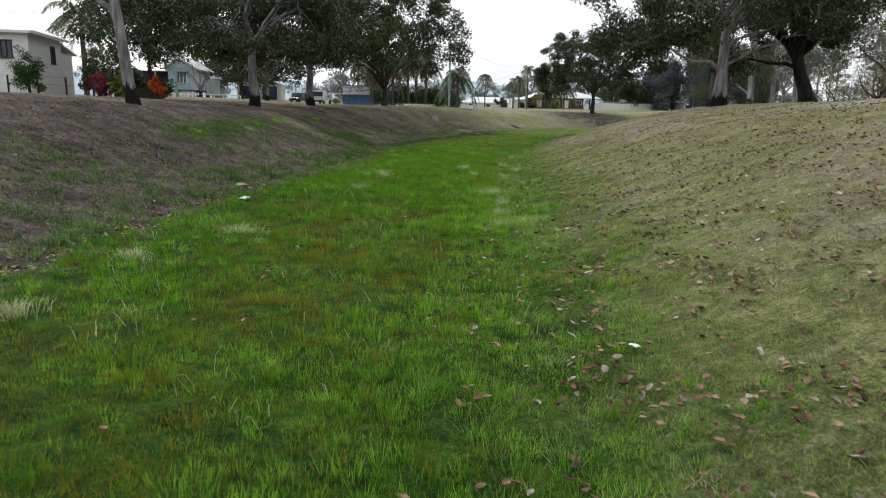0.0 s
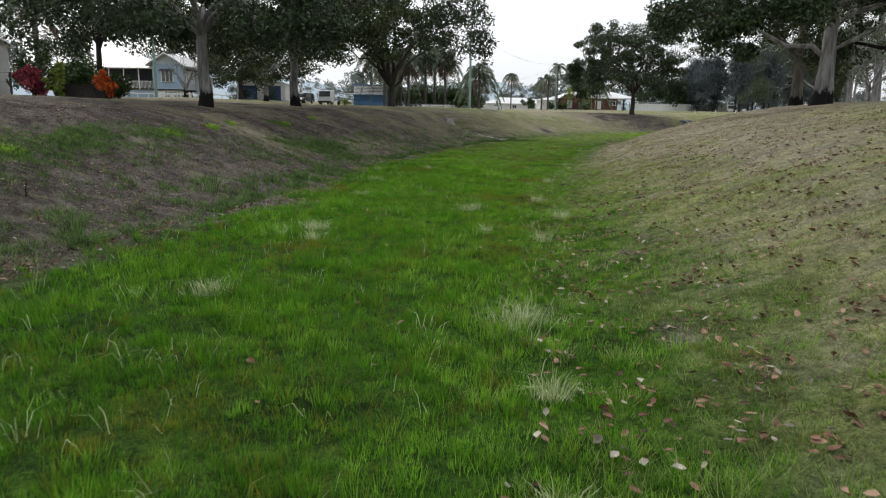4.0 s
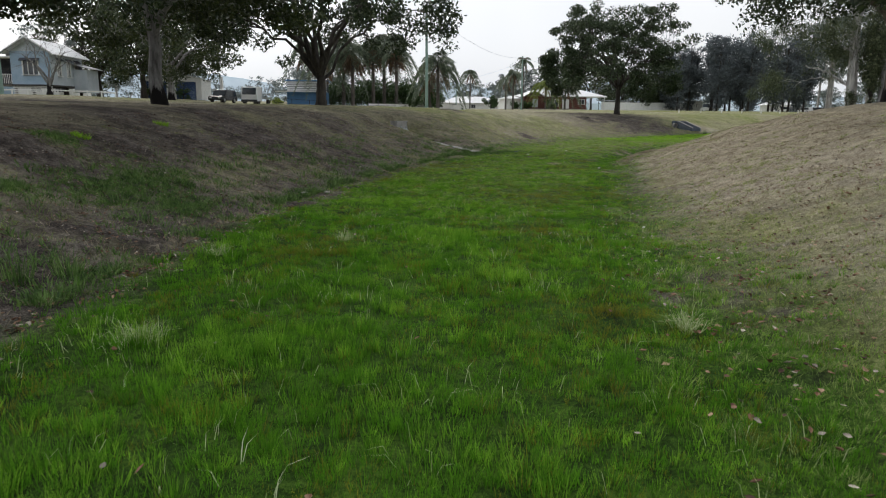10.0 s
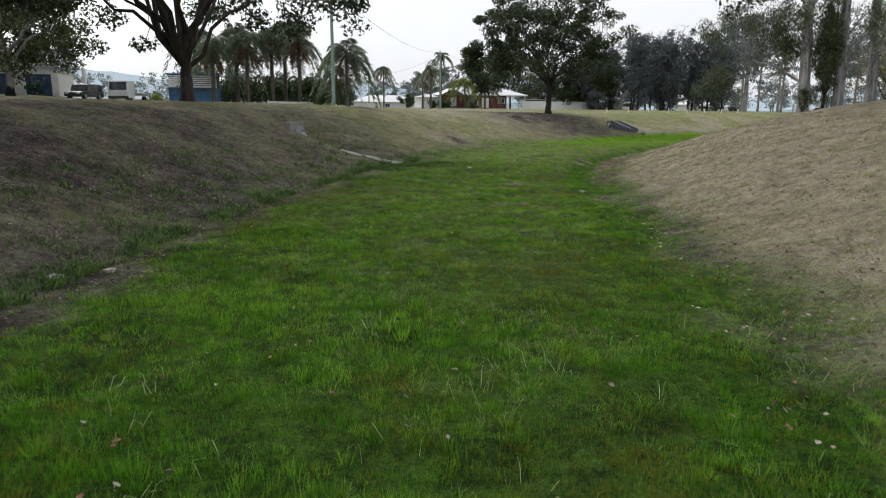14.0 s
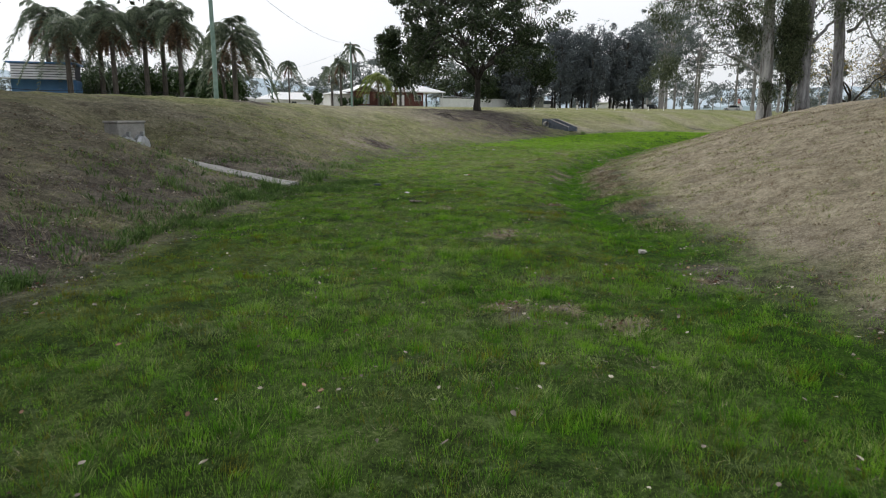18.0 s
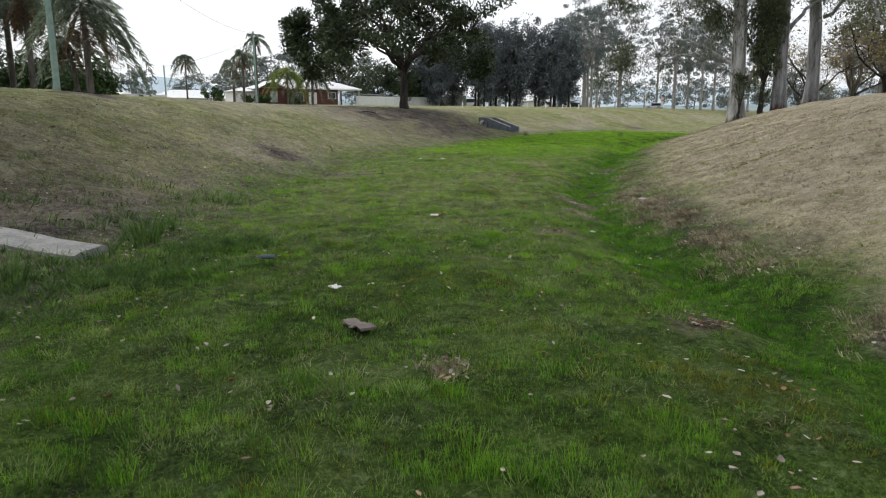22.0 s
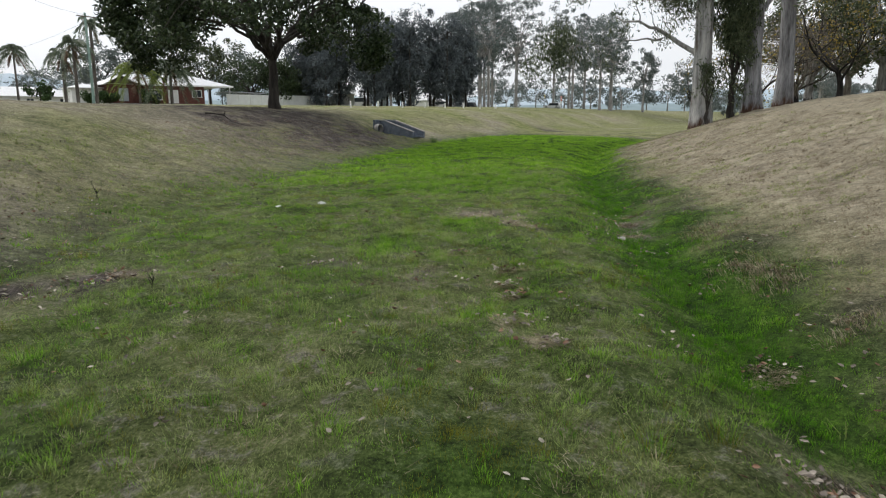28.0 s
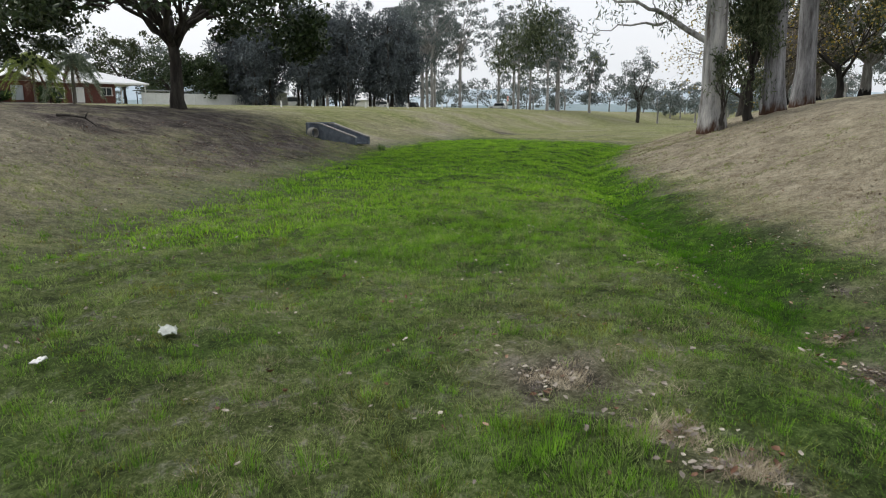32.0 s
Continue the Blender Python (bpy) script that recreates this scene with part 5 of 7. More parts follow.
tree("far_tree", 96, 118, 3.4, 0.45, (0, 0, 7.0, 6.5, 6.5, 4.5), "dark leafy tree on the far bank", 69, BARK_BROWN, LEAF_FIG, 8, 60, 1.5, 90, (0.45, 0.22), group="far trees")
# trees behind the right bank
for n, (px, py, s, kind) in enumerate([(52, 78, 70, 0), (62, 92, 71, 1), (44, 88, 72, 1), (72, 80, 73, 0), (58, 66, 74, 1), (80, 94, 75, 0), (46, 70, 76, 1), (64, 72, 77, 0), (70, 96, 78, 0), (90, 88, 79, 0), (48, 62, 201, 0), (56, 84, 202, 0), (66, 84, 203, 0), (76, 70, 204, 0), (84, 80, 205, 0), (60, 56, 206, 0), (72, 60, 207, 0), (52, 70, 208, 1)]):
    if kind:
        bare_tree("far_tree", px, py, 2.6, 0.3, "bare-branched grey tree in the park", s, {**BARE, "ratio": [1.8, 0.68, 0.62]}, BARK_PALE, LEAF_GUM, 3, (0.3, 0.1), "park trees", 1.3)
    else:
        tree("far_tree", px, py, 7, 0.4, (0, 0, 9.0, 5.5, 5.5, 5.5), "grey-green gum in the park", s, BARK_FAR, LEAF_GUM, 8, 60, 1.5, 80, (0.42, 0.13), 0.8)

# sheoak clump beyond the bend
rng = np.random.RandomState(80)
for n in range(22):
    a = n / 21
    px, py = 62 + 30 * a + rng.uniform(-1.5, 1.5), 202 - 14 * a + rng.uniform(-5, 5)
    hh = 15.4 + 2.2 * math.sin(a * 3.0) + rng.uniform(-1.6, 1.2)
    tree("sheoak", px, py, hh * 0.8, 0.22, (0, 0, hh * 0.52, 3.4, 3.4, hh * 0.5), "tall dark sheoak in a dense clump", 81 + n, BARK_DARK, LEAF_SHEOAK_HAZED, 6, 80, 1.35, 60, (0.75, 0.17), 0.9, group="sheoak clump",
         sides=5, hollow=0.15, low=-0.99, squash=1.0)
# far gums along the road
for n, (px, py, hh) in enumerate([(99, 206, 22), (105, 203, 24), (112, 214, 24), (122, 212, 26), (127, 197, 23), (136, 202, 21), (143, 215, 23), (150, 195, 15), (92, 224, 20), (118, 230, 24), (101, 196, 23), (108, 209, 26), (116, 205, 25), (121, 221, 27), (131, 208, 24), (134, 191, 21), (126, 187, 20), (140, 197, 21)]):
    tree("far_gum", px, py, hh * 0.55, 0.34, (0, 0, hh * 0.70, hh * 0.22, hh * 0.22, hh * 0.38), "tall pale-stemmed gum beside the far road", 100 + n, BARK_FAR, LEAF_FAR_HAZED, 12, 62, 1.15, 56, (0.6, 0.17), 0.9, group="far gums", sides=6, low=-0.95)
tree("lone_gum", 155.6, 184.4, 6.0, 0.5, (0, 0, 10.0, 4.6, 4.6, 7.5), "lone grey-green gum on the skyline", 120, BARK_DARK, LEAF_FAR_HAZED, 9, 60, 1.6, 60, (0.6, 0.17), 0.9, group="far gums", sides=6, low=-0.95)
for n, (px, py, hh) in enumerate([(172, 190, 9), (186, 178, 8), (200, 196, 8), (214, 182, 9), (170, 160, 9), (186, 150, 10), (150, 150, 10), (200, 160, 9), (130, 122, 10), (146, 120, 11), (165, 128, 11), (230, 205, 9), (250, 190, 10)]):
    tree("far_gum", px, py, hh * 0.4, 0.3, (0, 0, hh * 0.62, hh * 0.36, hh * 0.36, hh * 0.36), "small hazy gum in the distance", 130 + n, BARK_FAR, LEAF_FAR_HAZED, 6, 34, 1.4, 50, (0.6, 0.2), 0.6, group="far gums", sides=5)
# dark leafy mass behind the brick house and the pale fence
for n, (px, py, hh, lf) in enumerate([(52, 207, 9, LEAF_FIG), (57, 204.5, 9, LEAF_FIG), (62, 207, 8, LEAF_FIG), (48, 222, 14, LEAF_FIG_OLIVE), (38, 230, 15, LEAF_FAR_HAZED), (28, 228, 13, LEAF_FAR_HAZED), (66, 224, 12, LEAF_FIG), (56, 235, 15, LEAF_FAR_HAZED)]):
    tree("yard_tree", px, py, hh * 0.3, 0.3, (0, 0, hh * 0.58, hh * 0.5, hh * 0.5, hh * 0.4), "dark rounded tree behind the brick house", 150 + n, BARK_DARK, lf, 7, 60, 1.5, 60, (0.55, 0.28), 0.4, group="yard trees", sides=6)
# a belt of trees behind it all, with haze tinted into the leaves
rng = np.random.RandomState(90)
for n in range(78):
    az = radians(-34 + 112 * (n / 77) ** 0.75 + rng.uniform(-1, 1))
    far = rng.uniform(250, 330)
    hh = rng.uniform(8, 15) * (0.75 if -0.1 < az < 0.12 else 1.0)
    px, py = 12 + far * math.sin(az), 60 + far * math.cos(az)
    tree("distant_tree", px, py, hh * 0.35, 0.3, (0, 0, hh * 0.58, hh * rng.uniform(0.35, 0.6), hh * 0.45, hh * 0.42), "hazy distant tree in the belt behind the houses", 400 + n, BARK_FAR, LEAF_FAR_HAZED, 4, 30, 2.0, 34, (0.9, 0.4), 0.4,
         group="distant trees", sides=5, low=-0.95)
# trees on the left skyline, haze tinted into their leaves
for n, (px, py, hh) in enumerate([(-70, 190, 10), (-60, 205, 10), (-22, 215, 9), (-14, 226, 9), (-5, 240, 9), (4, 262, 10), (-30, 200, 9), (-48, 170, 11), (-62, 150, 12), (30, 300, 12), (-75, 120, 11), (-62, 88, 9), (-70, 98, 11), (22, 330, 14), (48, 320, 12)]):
    tree("far_tree", px, py, hh * 0.35, 0.3, (0, 0, hh * 0.6, hh * 0.45, hh * 0.45, hh * 0.4), "hazy grey-green tree behind the houses", 170 + n, BARK_FAR, LEAF_FAR_HAZED, 6, 40, 1.6, 45, (0.65, 0.3), 0.4, group="skyline trees", sides=5)


# ---------------------------------------------------------------- palms
def palm(x, y, trunk, seed, label, leaf=PALM_GREEN, fronds=16, frond=3.2, radius=0.17, skirt=4, lean=(0, 0), group="palms", base=None):
    rng = np.random.RandomState(seed)
    ob = thing("palm", Matrix.Translation((x, y, gz(x, y) if base is None else base)), label, "palm tree", group)
    k = np.linspace(0, 1, 9)
    pts = np.stack([lean[0] * k ** 1.5 * trunk, lean[1] * k ** 1.5 * trunk, -0.1 + k * (trunk + 0.1)], 1)
    rad = radius * (1.25 - 0.35 * k + 0.15 * np.exp(-((k - 0.97) / 0.05) ** 2))
    v, f = tubes([(pts, rad)], 9)
    part("trunk", mesh_of("trunk", v, f, BARK_PALM, True), parent=ob)
    top = pts[-1]
    for kind, count, mat in (("fronds", fronds, leaf), ("dead_fronds", skirt, PALM_DEAD)):
        if not count:
            continue
        stems, lv, lfc, nv = [], [], [], 0
        for i in range(count):
            a = 2.4 * i + rng.uniform(-0.3, 0.3)
            rise = rng.uniform(-0.45, 1.35) if kind == "fronds" else rng.uniform(-1.35, -0.95)
            out = np.array((math.cos(a), math.sin(a), 0))
            ln = frond * rng.uniform(0.8, 1.15) * (1 if kind == "fronds" else 0.75)
            q = np.linspace(0, 1, 9)
            horiz = ln * (q * math.cos(rise) * 0.95)
            vert = ln * (q * math.sin(rise) - q ** 2.2 * (rng.uniform(0.75, 1.55) if kind == "fronds" else 0.1))
            spine = top + out * horiz[:, None] + np.array((0, 0, 1.0)) * vert[:, None]
            stems.append((spine, 0.035 * (1.1 - q)))
            m = 56
            t = rng.uniform(0.12, 1.0, m * 2)
            p = np.stack([np.interp(t, q, spine[:, c]) for c in range(3)], 1)
            side = np.cross(out, (0, 0, 1.0)) * np.where(np.arange(m * 2) % 2, 1, -1)[:, None]
            ll = ln * 0.2 * np.sin(np.clip(t * 2.6 + 0.35, 0, 3.0)) + 0.1
            tipd = side * 0.7 + out * 0.45 + np.array((0, 0, -0.6)) + rng.normal(0, 0.16, (m * 2, 3))
            tip = p + tipd * ll[:, None]
            wide = (out * 0.026 + np.array((0, 0, 0.012))) * rng.uniform(0.8, 1.4, (m * 2, 1))
            midp = p + (tip - p) * 0.5 + np.array((0, 0, 0.10)) * ll[:, None]
            lv.append(np.stack([p - wide, p + wide, midp + wide, tip, midp - wide], 1).reshape(-1, 3))
            kk = nv + np.arange(m * 2)[:, None] * 5
            lfc.append(np.concatenate([kk + [[0, 1, 2]], kk + [[0, 2, 4]], kk + [[4, 2, 3]]]))
            nv += m * 10
        v, f = tubes(stems, 4)
        crown = part(kind, mesh_of(kind, np.concatenate(lv), np.concatenate(lfc), mat), parent=ob)
        part("stalk_set", mesh_of("stalk_set", v, f, mat, True), parent=crown)
    return ob


palm(14.0, 226, 10.2, 1, "tall solitary palm above the far roofs", fronds=26, frond=4.2, skirt=5)
palm(2.3, 108, 5.3, 2, "palm with long drooping fronds beside the power pole", fronds=26, frond=3.9, skirt=7)
palm(1.5, 110.5, 3.6, 22, "slim leaning palm beside the taller one", fronds=12, frond=2.4, radius=0.12, skirt=5, lean=(-0.12, 0))
for n, (px, py, hh) in enumerate([(-13.4, 128, 7.0), (-11.0, 131, 8.6), (-9.4, 128.5, 7.6), (-6.6, 130, 8.4), (-5.2, 133, 9.4), (-3.2, 129, 8.2), (-16.5, 134, 8.6)]):
    palm(px, py, hh + 0.6, 10 + n, "palm in a crowded row with hanging dead fronds", fronds=24, frond=4.4, radius=0.22, skirt=18, group="palm row")
palm(19.0, 170, 7.2, 3, "palm beside the far power pole", fronds=16, frond=3.2)
palm(21.4, 173, 9.8, 4, "taller palm behind the far power pole", fronds=14, frond=2.8, skirt=1)
palm(18.0, 174, 6.0, 5, "low palm in the far yard", fronds=14, frond=3.0)
palm(28.6, 186, 5.4, 6, "yellow-green palm in front of the brick house", PALM_LIME, 26, 4.6, 0.15, 3)
palm(33.4, 187.5, 5.8, 7, "green palm in front of the brick house", PALM_GREEN, 30, 4.8, 0.2, 5)
palm(-39.0, 75, 8.8, 8, "tall palm behind the white cottage", PALM_GREEN, 22, 5.0, 0.24, 6)
palm(-58, 92, 8.0, 9, "palm with spreading fronds behind the cottage roof", PALM_LIME, 14, 4.2, 0.2, 2)


# ---------------------------------------------------------------- drain structures
def ring(outer, inner, length, at, bm=None, sides=20):
    """A pipe end: a hollow round tube along +y."""
    own = bm or bmesh.new()
    loops = []
    for r, q in ((inner, length), (inner, 0.0), (outer, 0.0), (outer, length)):
        loops.append([own.verts.new(at @ Vector((r * math.cos(6.28318 * i / sides), q, r * math.sin(6.28318 * i / sides)))) for i in range(sides)])
    for a, b in zip(loops[:-1], loops[1:]):
        for i in range(sides):
            own.faces.new((a[i], a[(i + 1) % sides], b[(i + 1) % sides], b[i]))
    bmesh.ops.recalc_face_normals(own, faces=own.faces)
    return own


def facing(x, y, z, fx, fy):
    """A pose whose -y side faces the way (fx, fy)."""
    return pose(x, y, z, 0, 0, math.degrees(math.atan2(fx, -fy)))


# pipe outlet on the left bank, with two flap-ended pipes and a concrete apron
ox, oy = -0.85, 77.5
out = thing("pipe_outlet", facing(ox, oy, 1.0, 0.86, -0.50), "concrete pipe outlet block with two steel flap gates in the bank", "drain outlet")
part("headwall", box(1.3, 0.55, 1.12, (0, 0.2, 0), 0.03), CONCRETE, out)
part("cap", box(1.36, 0.6, 0.07, (0, 0.2, 1.12), 0.015), CONCRETE, out, "pale worn concrete cap")
for sx in (-0.34, 0.34):
    pipe = part("pipe_collar", ring(0.33, 0.27, 0.2, Matrix.Translation((sx, -0.14, 0.42))), STEEL_GALV, out, "galvanised pipe collar")
    flap = bmesh.new()
    bmesh.ops.create_cone(flap, cap_ends=True, segments=20, radius1=0.31, radius2=0.24, depth=0.09, matrix=Matrix.Translation((sx, -0.25, 0.41)) @ Matrix.Rotation(radians(82), 4, "X"))
    part("flap_gate", flap, STEEL_GALV, pipe, "pale blue-grey domed flap")
    part("hinge", box(0.09, 0.12, 0.16, (sx, -0.2, 0.68), 0.01), STEEL_GALV, pipe)
ax, ay, bx, by = 0.1, 76.9, 4.2, 74.7
run = math.hypot(bx - ax, by - ay)
za, zb = gz(ax, ay) + 0.03, gz(bx, by) + 0.05
apron = bmesh.new()
sections = []
for i in range(13):
    k = i / 12
    px, py = ax + (bx - ax) * k, ay + (by - ay) * k
    nxv, nyv = -(by - ay) / run, (bx - ax) / run
    zz = max(za + (zb - za) * k, gz(px, py) + 0.02) + 0.015 * math.sin(i * 1.7)
    sections.append([apron.verts.new((px + nxv * w, py + nyv * w, zz + h)) for w, h in ((-0.42, -0.2), (-0.42, 0.07), (-0.3, 0.10), (0.3, 0.10), (0.42, 0.07), (0.42, -0.2))])
for a, b in zip(sections[:-1], sections[1:]):
    for i in range(5):
        apron.faces.new((a[i], a[i + 1], b[i + 1], b[i]))
apron.faces.new(sections[0])
apron.faces.new(sections[-1][::-1])
bmesh.ops.recalc_face_normals(apron, faces=apron.faces)
tagged(part("concrete_apron", apron, CONCRETE), "narrow concrete spillway slab running down to the drain bed", "drain apron")

# box culvert with sloping wing walls at the bend
cul = thing("culvert", facing(35.75, 122.2, 0.95, 0.30, -0.95) @ Matrix.Scale(0.8, 4), "blue-grey concrete culvert with two sloping wing walls", "culvert")
part("headwall", box(3.0, 0.3, 1.55, (0, 0.15, 0), 0.03), CONCRETE_BLUE, cul)
for sx in (-0.75, 0.75):
    wing = part("wing_wall", prism([(0.0, -0.1), (0.0, 1.42), (-0.6, 1.42), (-4.2, 0.42), (-4.2, -0.1)], 0.2, Matrix.Translation((sx, 0, 0)) @ Matrix.Rotation(radians(90), 4, "Z")), CONCRETE_BLUE, cul)
    cope = prism([(0.0, 1.43), (0.0, 1.50), (-0.6, 1.50), (-4.2, 0.50), (-4.2, 0.43), (-0.6, 1.43)], 0.26, Matrix.Translation((sx, 0, 0)) @ Matrix.Rotation(radians(90), 4, "Z"))
    part("coping", cope, CONCRETE, wing, "pale concrete coping")
part("floor_slab", box(1.3, 4.0, 0.12, (0, -2.1, -0.06), 0.0), CONCRETE_BLUE, cul)
for sx, sz in ((-1.25, 0.75), (1.2, 0.95)):
    part("pipe_collar", ring(0.42, 0.34, 0.45, Matrix.Translation((sx, -0.46, sz))), CONCRETE, cul, "pale concrete pipe end")
# near-black barrel: the shadow inside the opening is painted as its colour
part("opening_shadow_pipe", ring(0.55, 0.5, 0.5, Matrix.Translation((0, -0.05, 0.62))), PIPE_DARK, cul, "culvert barrel with its inner shadow painted dark")


# ---------------------------------------------------------------- houses
def lapped_wall(width, high, board=0.17, thick=0.12, bm=None, at=Matrix(), holes=()):
    """A wall of lapped horizontal boards along x, outer face towards -y, with openings cut through."""
    own = bm or bmesh.new()
    rows = int(round(high / board))
    step = high / rows
    for r in range(rows):
        z0, z1 = r * step, (r + 1) * step
        cuts = [(-width / 2, width / 2)]
        for hx, hw, hz0, hz1 in holes:
            if z1 > hz0 + 1e-4 and z0 < hz1 - 1e-4:
                nxt = []
                for a, b in cuts:
                    if hx - hw / 2 > a:
                        nxt.append((a, min(b, hx - hw / 2)))
                    if hx + hw / 2 < b:
                        nxt.append((max(a, hx + hw / 2), b))
                cuts = nxt
        for a, b in cuts:
            v = [own.verts.new(at @ Vector(p)) for p in ((a, -0.028, z0), (b, -0.028, z0), (b, 0, z1), (a, 0, z1), (a, thick, z0), (b, thick, z0), (b, thick, z1), (a, thick, z1))]
            for f in ((0, 1, 2, 3), (5, 4, 7, 6), (1, 5, 6, 2), (4, 0, 3, 7), (3, 2, 6, 7), (4, 5, 1, 0)):
                own.faces.new([v[i] for i in f])
    bmesh.ops.remove_doubles(own, verts=own.verts, dist=0.0005)
    return own


def window(parent, at, wide, high, frame_mat=WHITE_PAINT, lights=2, hood=None):
    """A sash window set in a wall that faces -y: frame, sill, panes and glazing bars; at: its lower middle."""
    w = part("window", box(wide, 0.05, high, (0, 0.06, 0)), GLASS_DARK, parent, at=at)
    fr = bmesh.new()
    for sx in (-1, 1):
        box(0.09, 0.16, high + 0.12, (sx * wide / 2, 0.0, -0.04), 0, fr)
    box(wide + 0.09, 0.16, 0.09, (0, 0, high), 0, fr)
    part("window_frame", fr, frame_mat, w)
    part("window_sill", box(wide + 0.26, 0.24, 0.06, (0, -0.05, -0.08), 0.008), frame_mat, w)
    for i in range(1, lights):
        part("glazing_bar", box(0.06, 0.1, high, (-wide / 2 + wide * i / lights, 0.0, 0)), frame_mat, w)
    if hood:
        part("window_hood", prism([(-wide / 2 - 0.2, 0.0), (wide / 2 + 0.2, 0.0), (wide / 2 + 0.2, 0.45), (-wide / 2 - 0.2, 0.45)], 0.04,
                                  Matrix.Translation((0, -0.35, high - 0.05)) @ Matrix.Rotation(radians(-52), 4, "X")), hood, w, "dark sheet window hood")
    return w


def gable_roof(wide, deep, rise, eave=0.45, thick=0.1, rib=0.0):
    """Two pitched sheets over a plan of wide x deep, ridge along y; base at z = 0, with ribs as the sheet has."""
    bm = bmesh.new()
    half = wide / 2 + eave
    drop = rise * eave / (wide / 2)
    for sx in (-1, 1):
        pts = [(0, rise), (sx * half, -drop), (sx * half, -drop + thick), (0, rise + thick)]
        prism(pts if sx > 0 else pts[::-1], deep + 2 * eave, Matrix(), bm)
        if rib:
            n = int((deep + 2 * eave) / rib)
            for i in range(n + 1):
                y = -deep / 2 - eave + i * rib
                prism([(0, rise + thick), (sx * half, -drop + thick), (sx * half, -drop + thick + 0.03), (0, rise + thick + 0.03)], 0.05, Matrix.Translation((0, y, 0)), bm)
    return bm


def hip_roof(wide, deep, rise, eave=0.5, thick=0.12):
    bm = bmesh.new()
    a, b = wide / 2 + eave, deep / 2 + eave
    inset = min(a, b)
    for dz in (0.0, thick):
        base = [bm.verts.new(p) for p in ((-a, -b, dz), (a, -b, dz), (a, b, dz), (-a, b, dz))]
        if a >= b:
            r = [bm.verts.new((-a + inset, 0, rise + dz)), bm.verts.new((a - inset, 0, rise + dz))]
            fs = [(base[0], base[1], r[1], r[0]), (base[1], base[2], r[1]), (base[2], base[3], r[0], r[1]), (base[3], base[0], r[0])]
        else:
            r = [bm.verts.new((0, -b + inset, rise + dz)), bm.verts.new((0, b - inset, rise + dz))]
            fs = [(base[0], base[1], r[0]), (base[1], base[2], r[1], r[0]), (base[2], base[3], r[1]), (base[3], base[0], r[0], r[1])]
        for f in fs:
            bm.faces.new(f if dz else f[::-1])
        if dz == 0.0:
            low = base
    for i in range(4):
        bm.faces.new((low[i], low[(i + 1) % 4], base[(i + 1) % 4], base[i]))
    bmesh.ops.recalc_face_normals(bm, faces=bm.faces)
    return bm


# the raised blue weatherboard house with a verandah
h2 = thing("weatherboard_house", pose(-37.7, 102.0, 3.9), "raised pale blue weatherboard house with a verandah and tin roof", "house", "houses")
FL, WH = 1.35, 3.15
front = part("front_wall", lapped_wall(3.8, WH, at=Matrix.Translation((0, -3.0, FL)), holes=[(0.0, 1.5, 0.95, 2.3)]), BLUE_BOARD, h2)
window(front, pose(0.0, -3.0, FL + 0.95), 1.5, 1.35, lights=3, hood=SHADE_DARK)
side_holes = [(-1.6, 0.7, 0.9, 2.4), (0.2, 0.7, 0.9, 2.4), (1.8, 0.7, 0.9, 2.4)]
side = part("side_wall", lapped_wall(6.2, WH, at=Matrix.Translation((1.9, 0.15, FL)) @ Matrix.Rotation(radians(90), 4, "Z"), holes=side_holes), GREY_BOARD, h2)
for hx, hw, z0, z1 in side_holes:
    window(side, Matrix.Translation((1.9, 0.15 + hx, FL + z0)) @ Matrix.Rotation(radians(90), 4, "Z"), hw, z1 - z0, lights=2, hood=SHADE_DARK)
part("rear_wall", box(3.8, 0.12, WH, (0, 3.2, FL)), GREY_BOARD, h2)
part("side_wall", box(0.12, 6.1, WH, (-1.84, 0.15, FL)), GREY_BOARD, h2)
gab = bmesh.new()
prism([(-2.0, 0), (2.0, 0), (0, 1.15)], 0.12, Matrix.Translation((0, -2.95, FL + WH)), gab)
part("gable_end", gab, GREY_BOARD, h2)
roof = part("roof", gable_roof(3.8, 6.4, 1.15, 0.55, 0.09, 0.75), ROOF_TIN, h2, at=pose(0, 0.1, FL + WH))
part("barge_board", prism([(0, 1.16), (-2.5, -0.40), (-2.5, -0.16), (0, 1.42), (2.5, -0.16), (2.5, -0.40)], 0.06, Matrix.Translation((0, -3.72, 0.0))), CREAM_PAINT, roof)
for px in (-1.7, 0.0, 1.7):
    for py in (-2.8, 0.2, 3.0):
        part("stump", box(0.22, 0.22, FL, (px, py, 0), 0.015), TIMBER_DARK, h2)
slat = bmesh.new()
for i in range(7):
    box(3.8, 0.05, 0.09, (0, -3.0, 0.12 + i * 0.17), 0, slat)
part("underfloor_screen", slat, WHITE_PAINT, h2, "white slatted underfloor screen")
part("floor_slab", box(3.9, 6.4, 0.16, (0, 0.1, FL - 0.16)), TIMBER_DARK, h2)
# verandah wing
ver = part("verandah_floor", box(8.2, 6.0, 0.18, (-6.05, 0.6, FL - 0.18)), TIMBER_GREY, h2)
# verandah shade is put into the wall's dark colour
part("verandah_wall", lapped_wall(8.1, 2.7, at=Matrix.Translation((-6.0, 0.4, FL))), SHADE_DARK, h2, "wall behind the verandah with its shade painted dark")
part("verandah_roof", hip_roof(8.6, 8.4, 2.1, 0.35), ROOF_TIN, h2, at=pose(-6.2, 1.6, FL + 2.55))
for i in range(5):
    part("verandah_post", box(0.12, 0.12, 2.55, (-9.9 + i * 1.95, -2.3, FL), 0.01), WHITE_PAINT, h2)
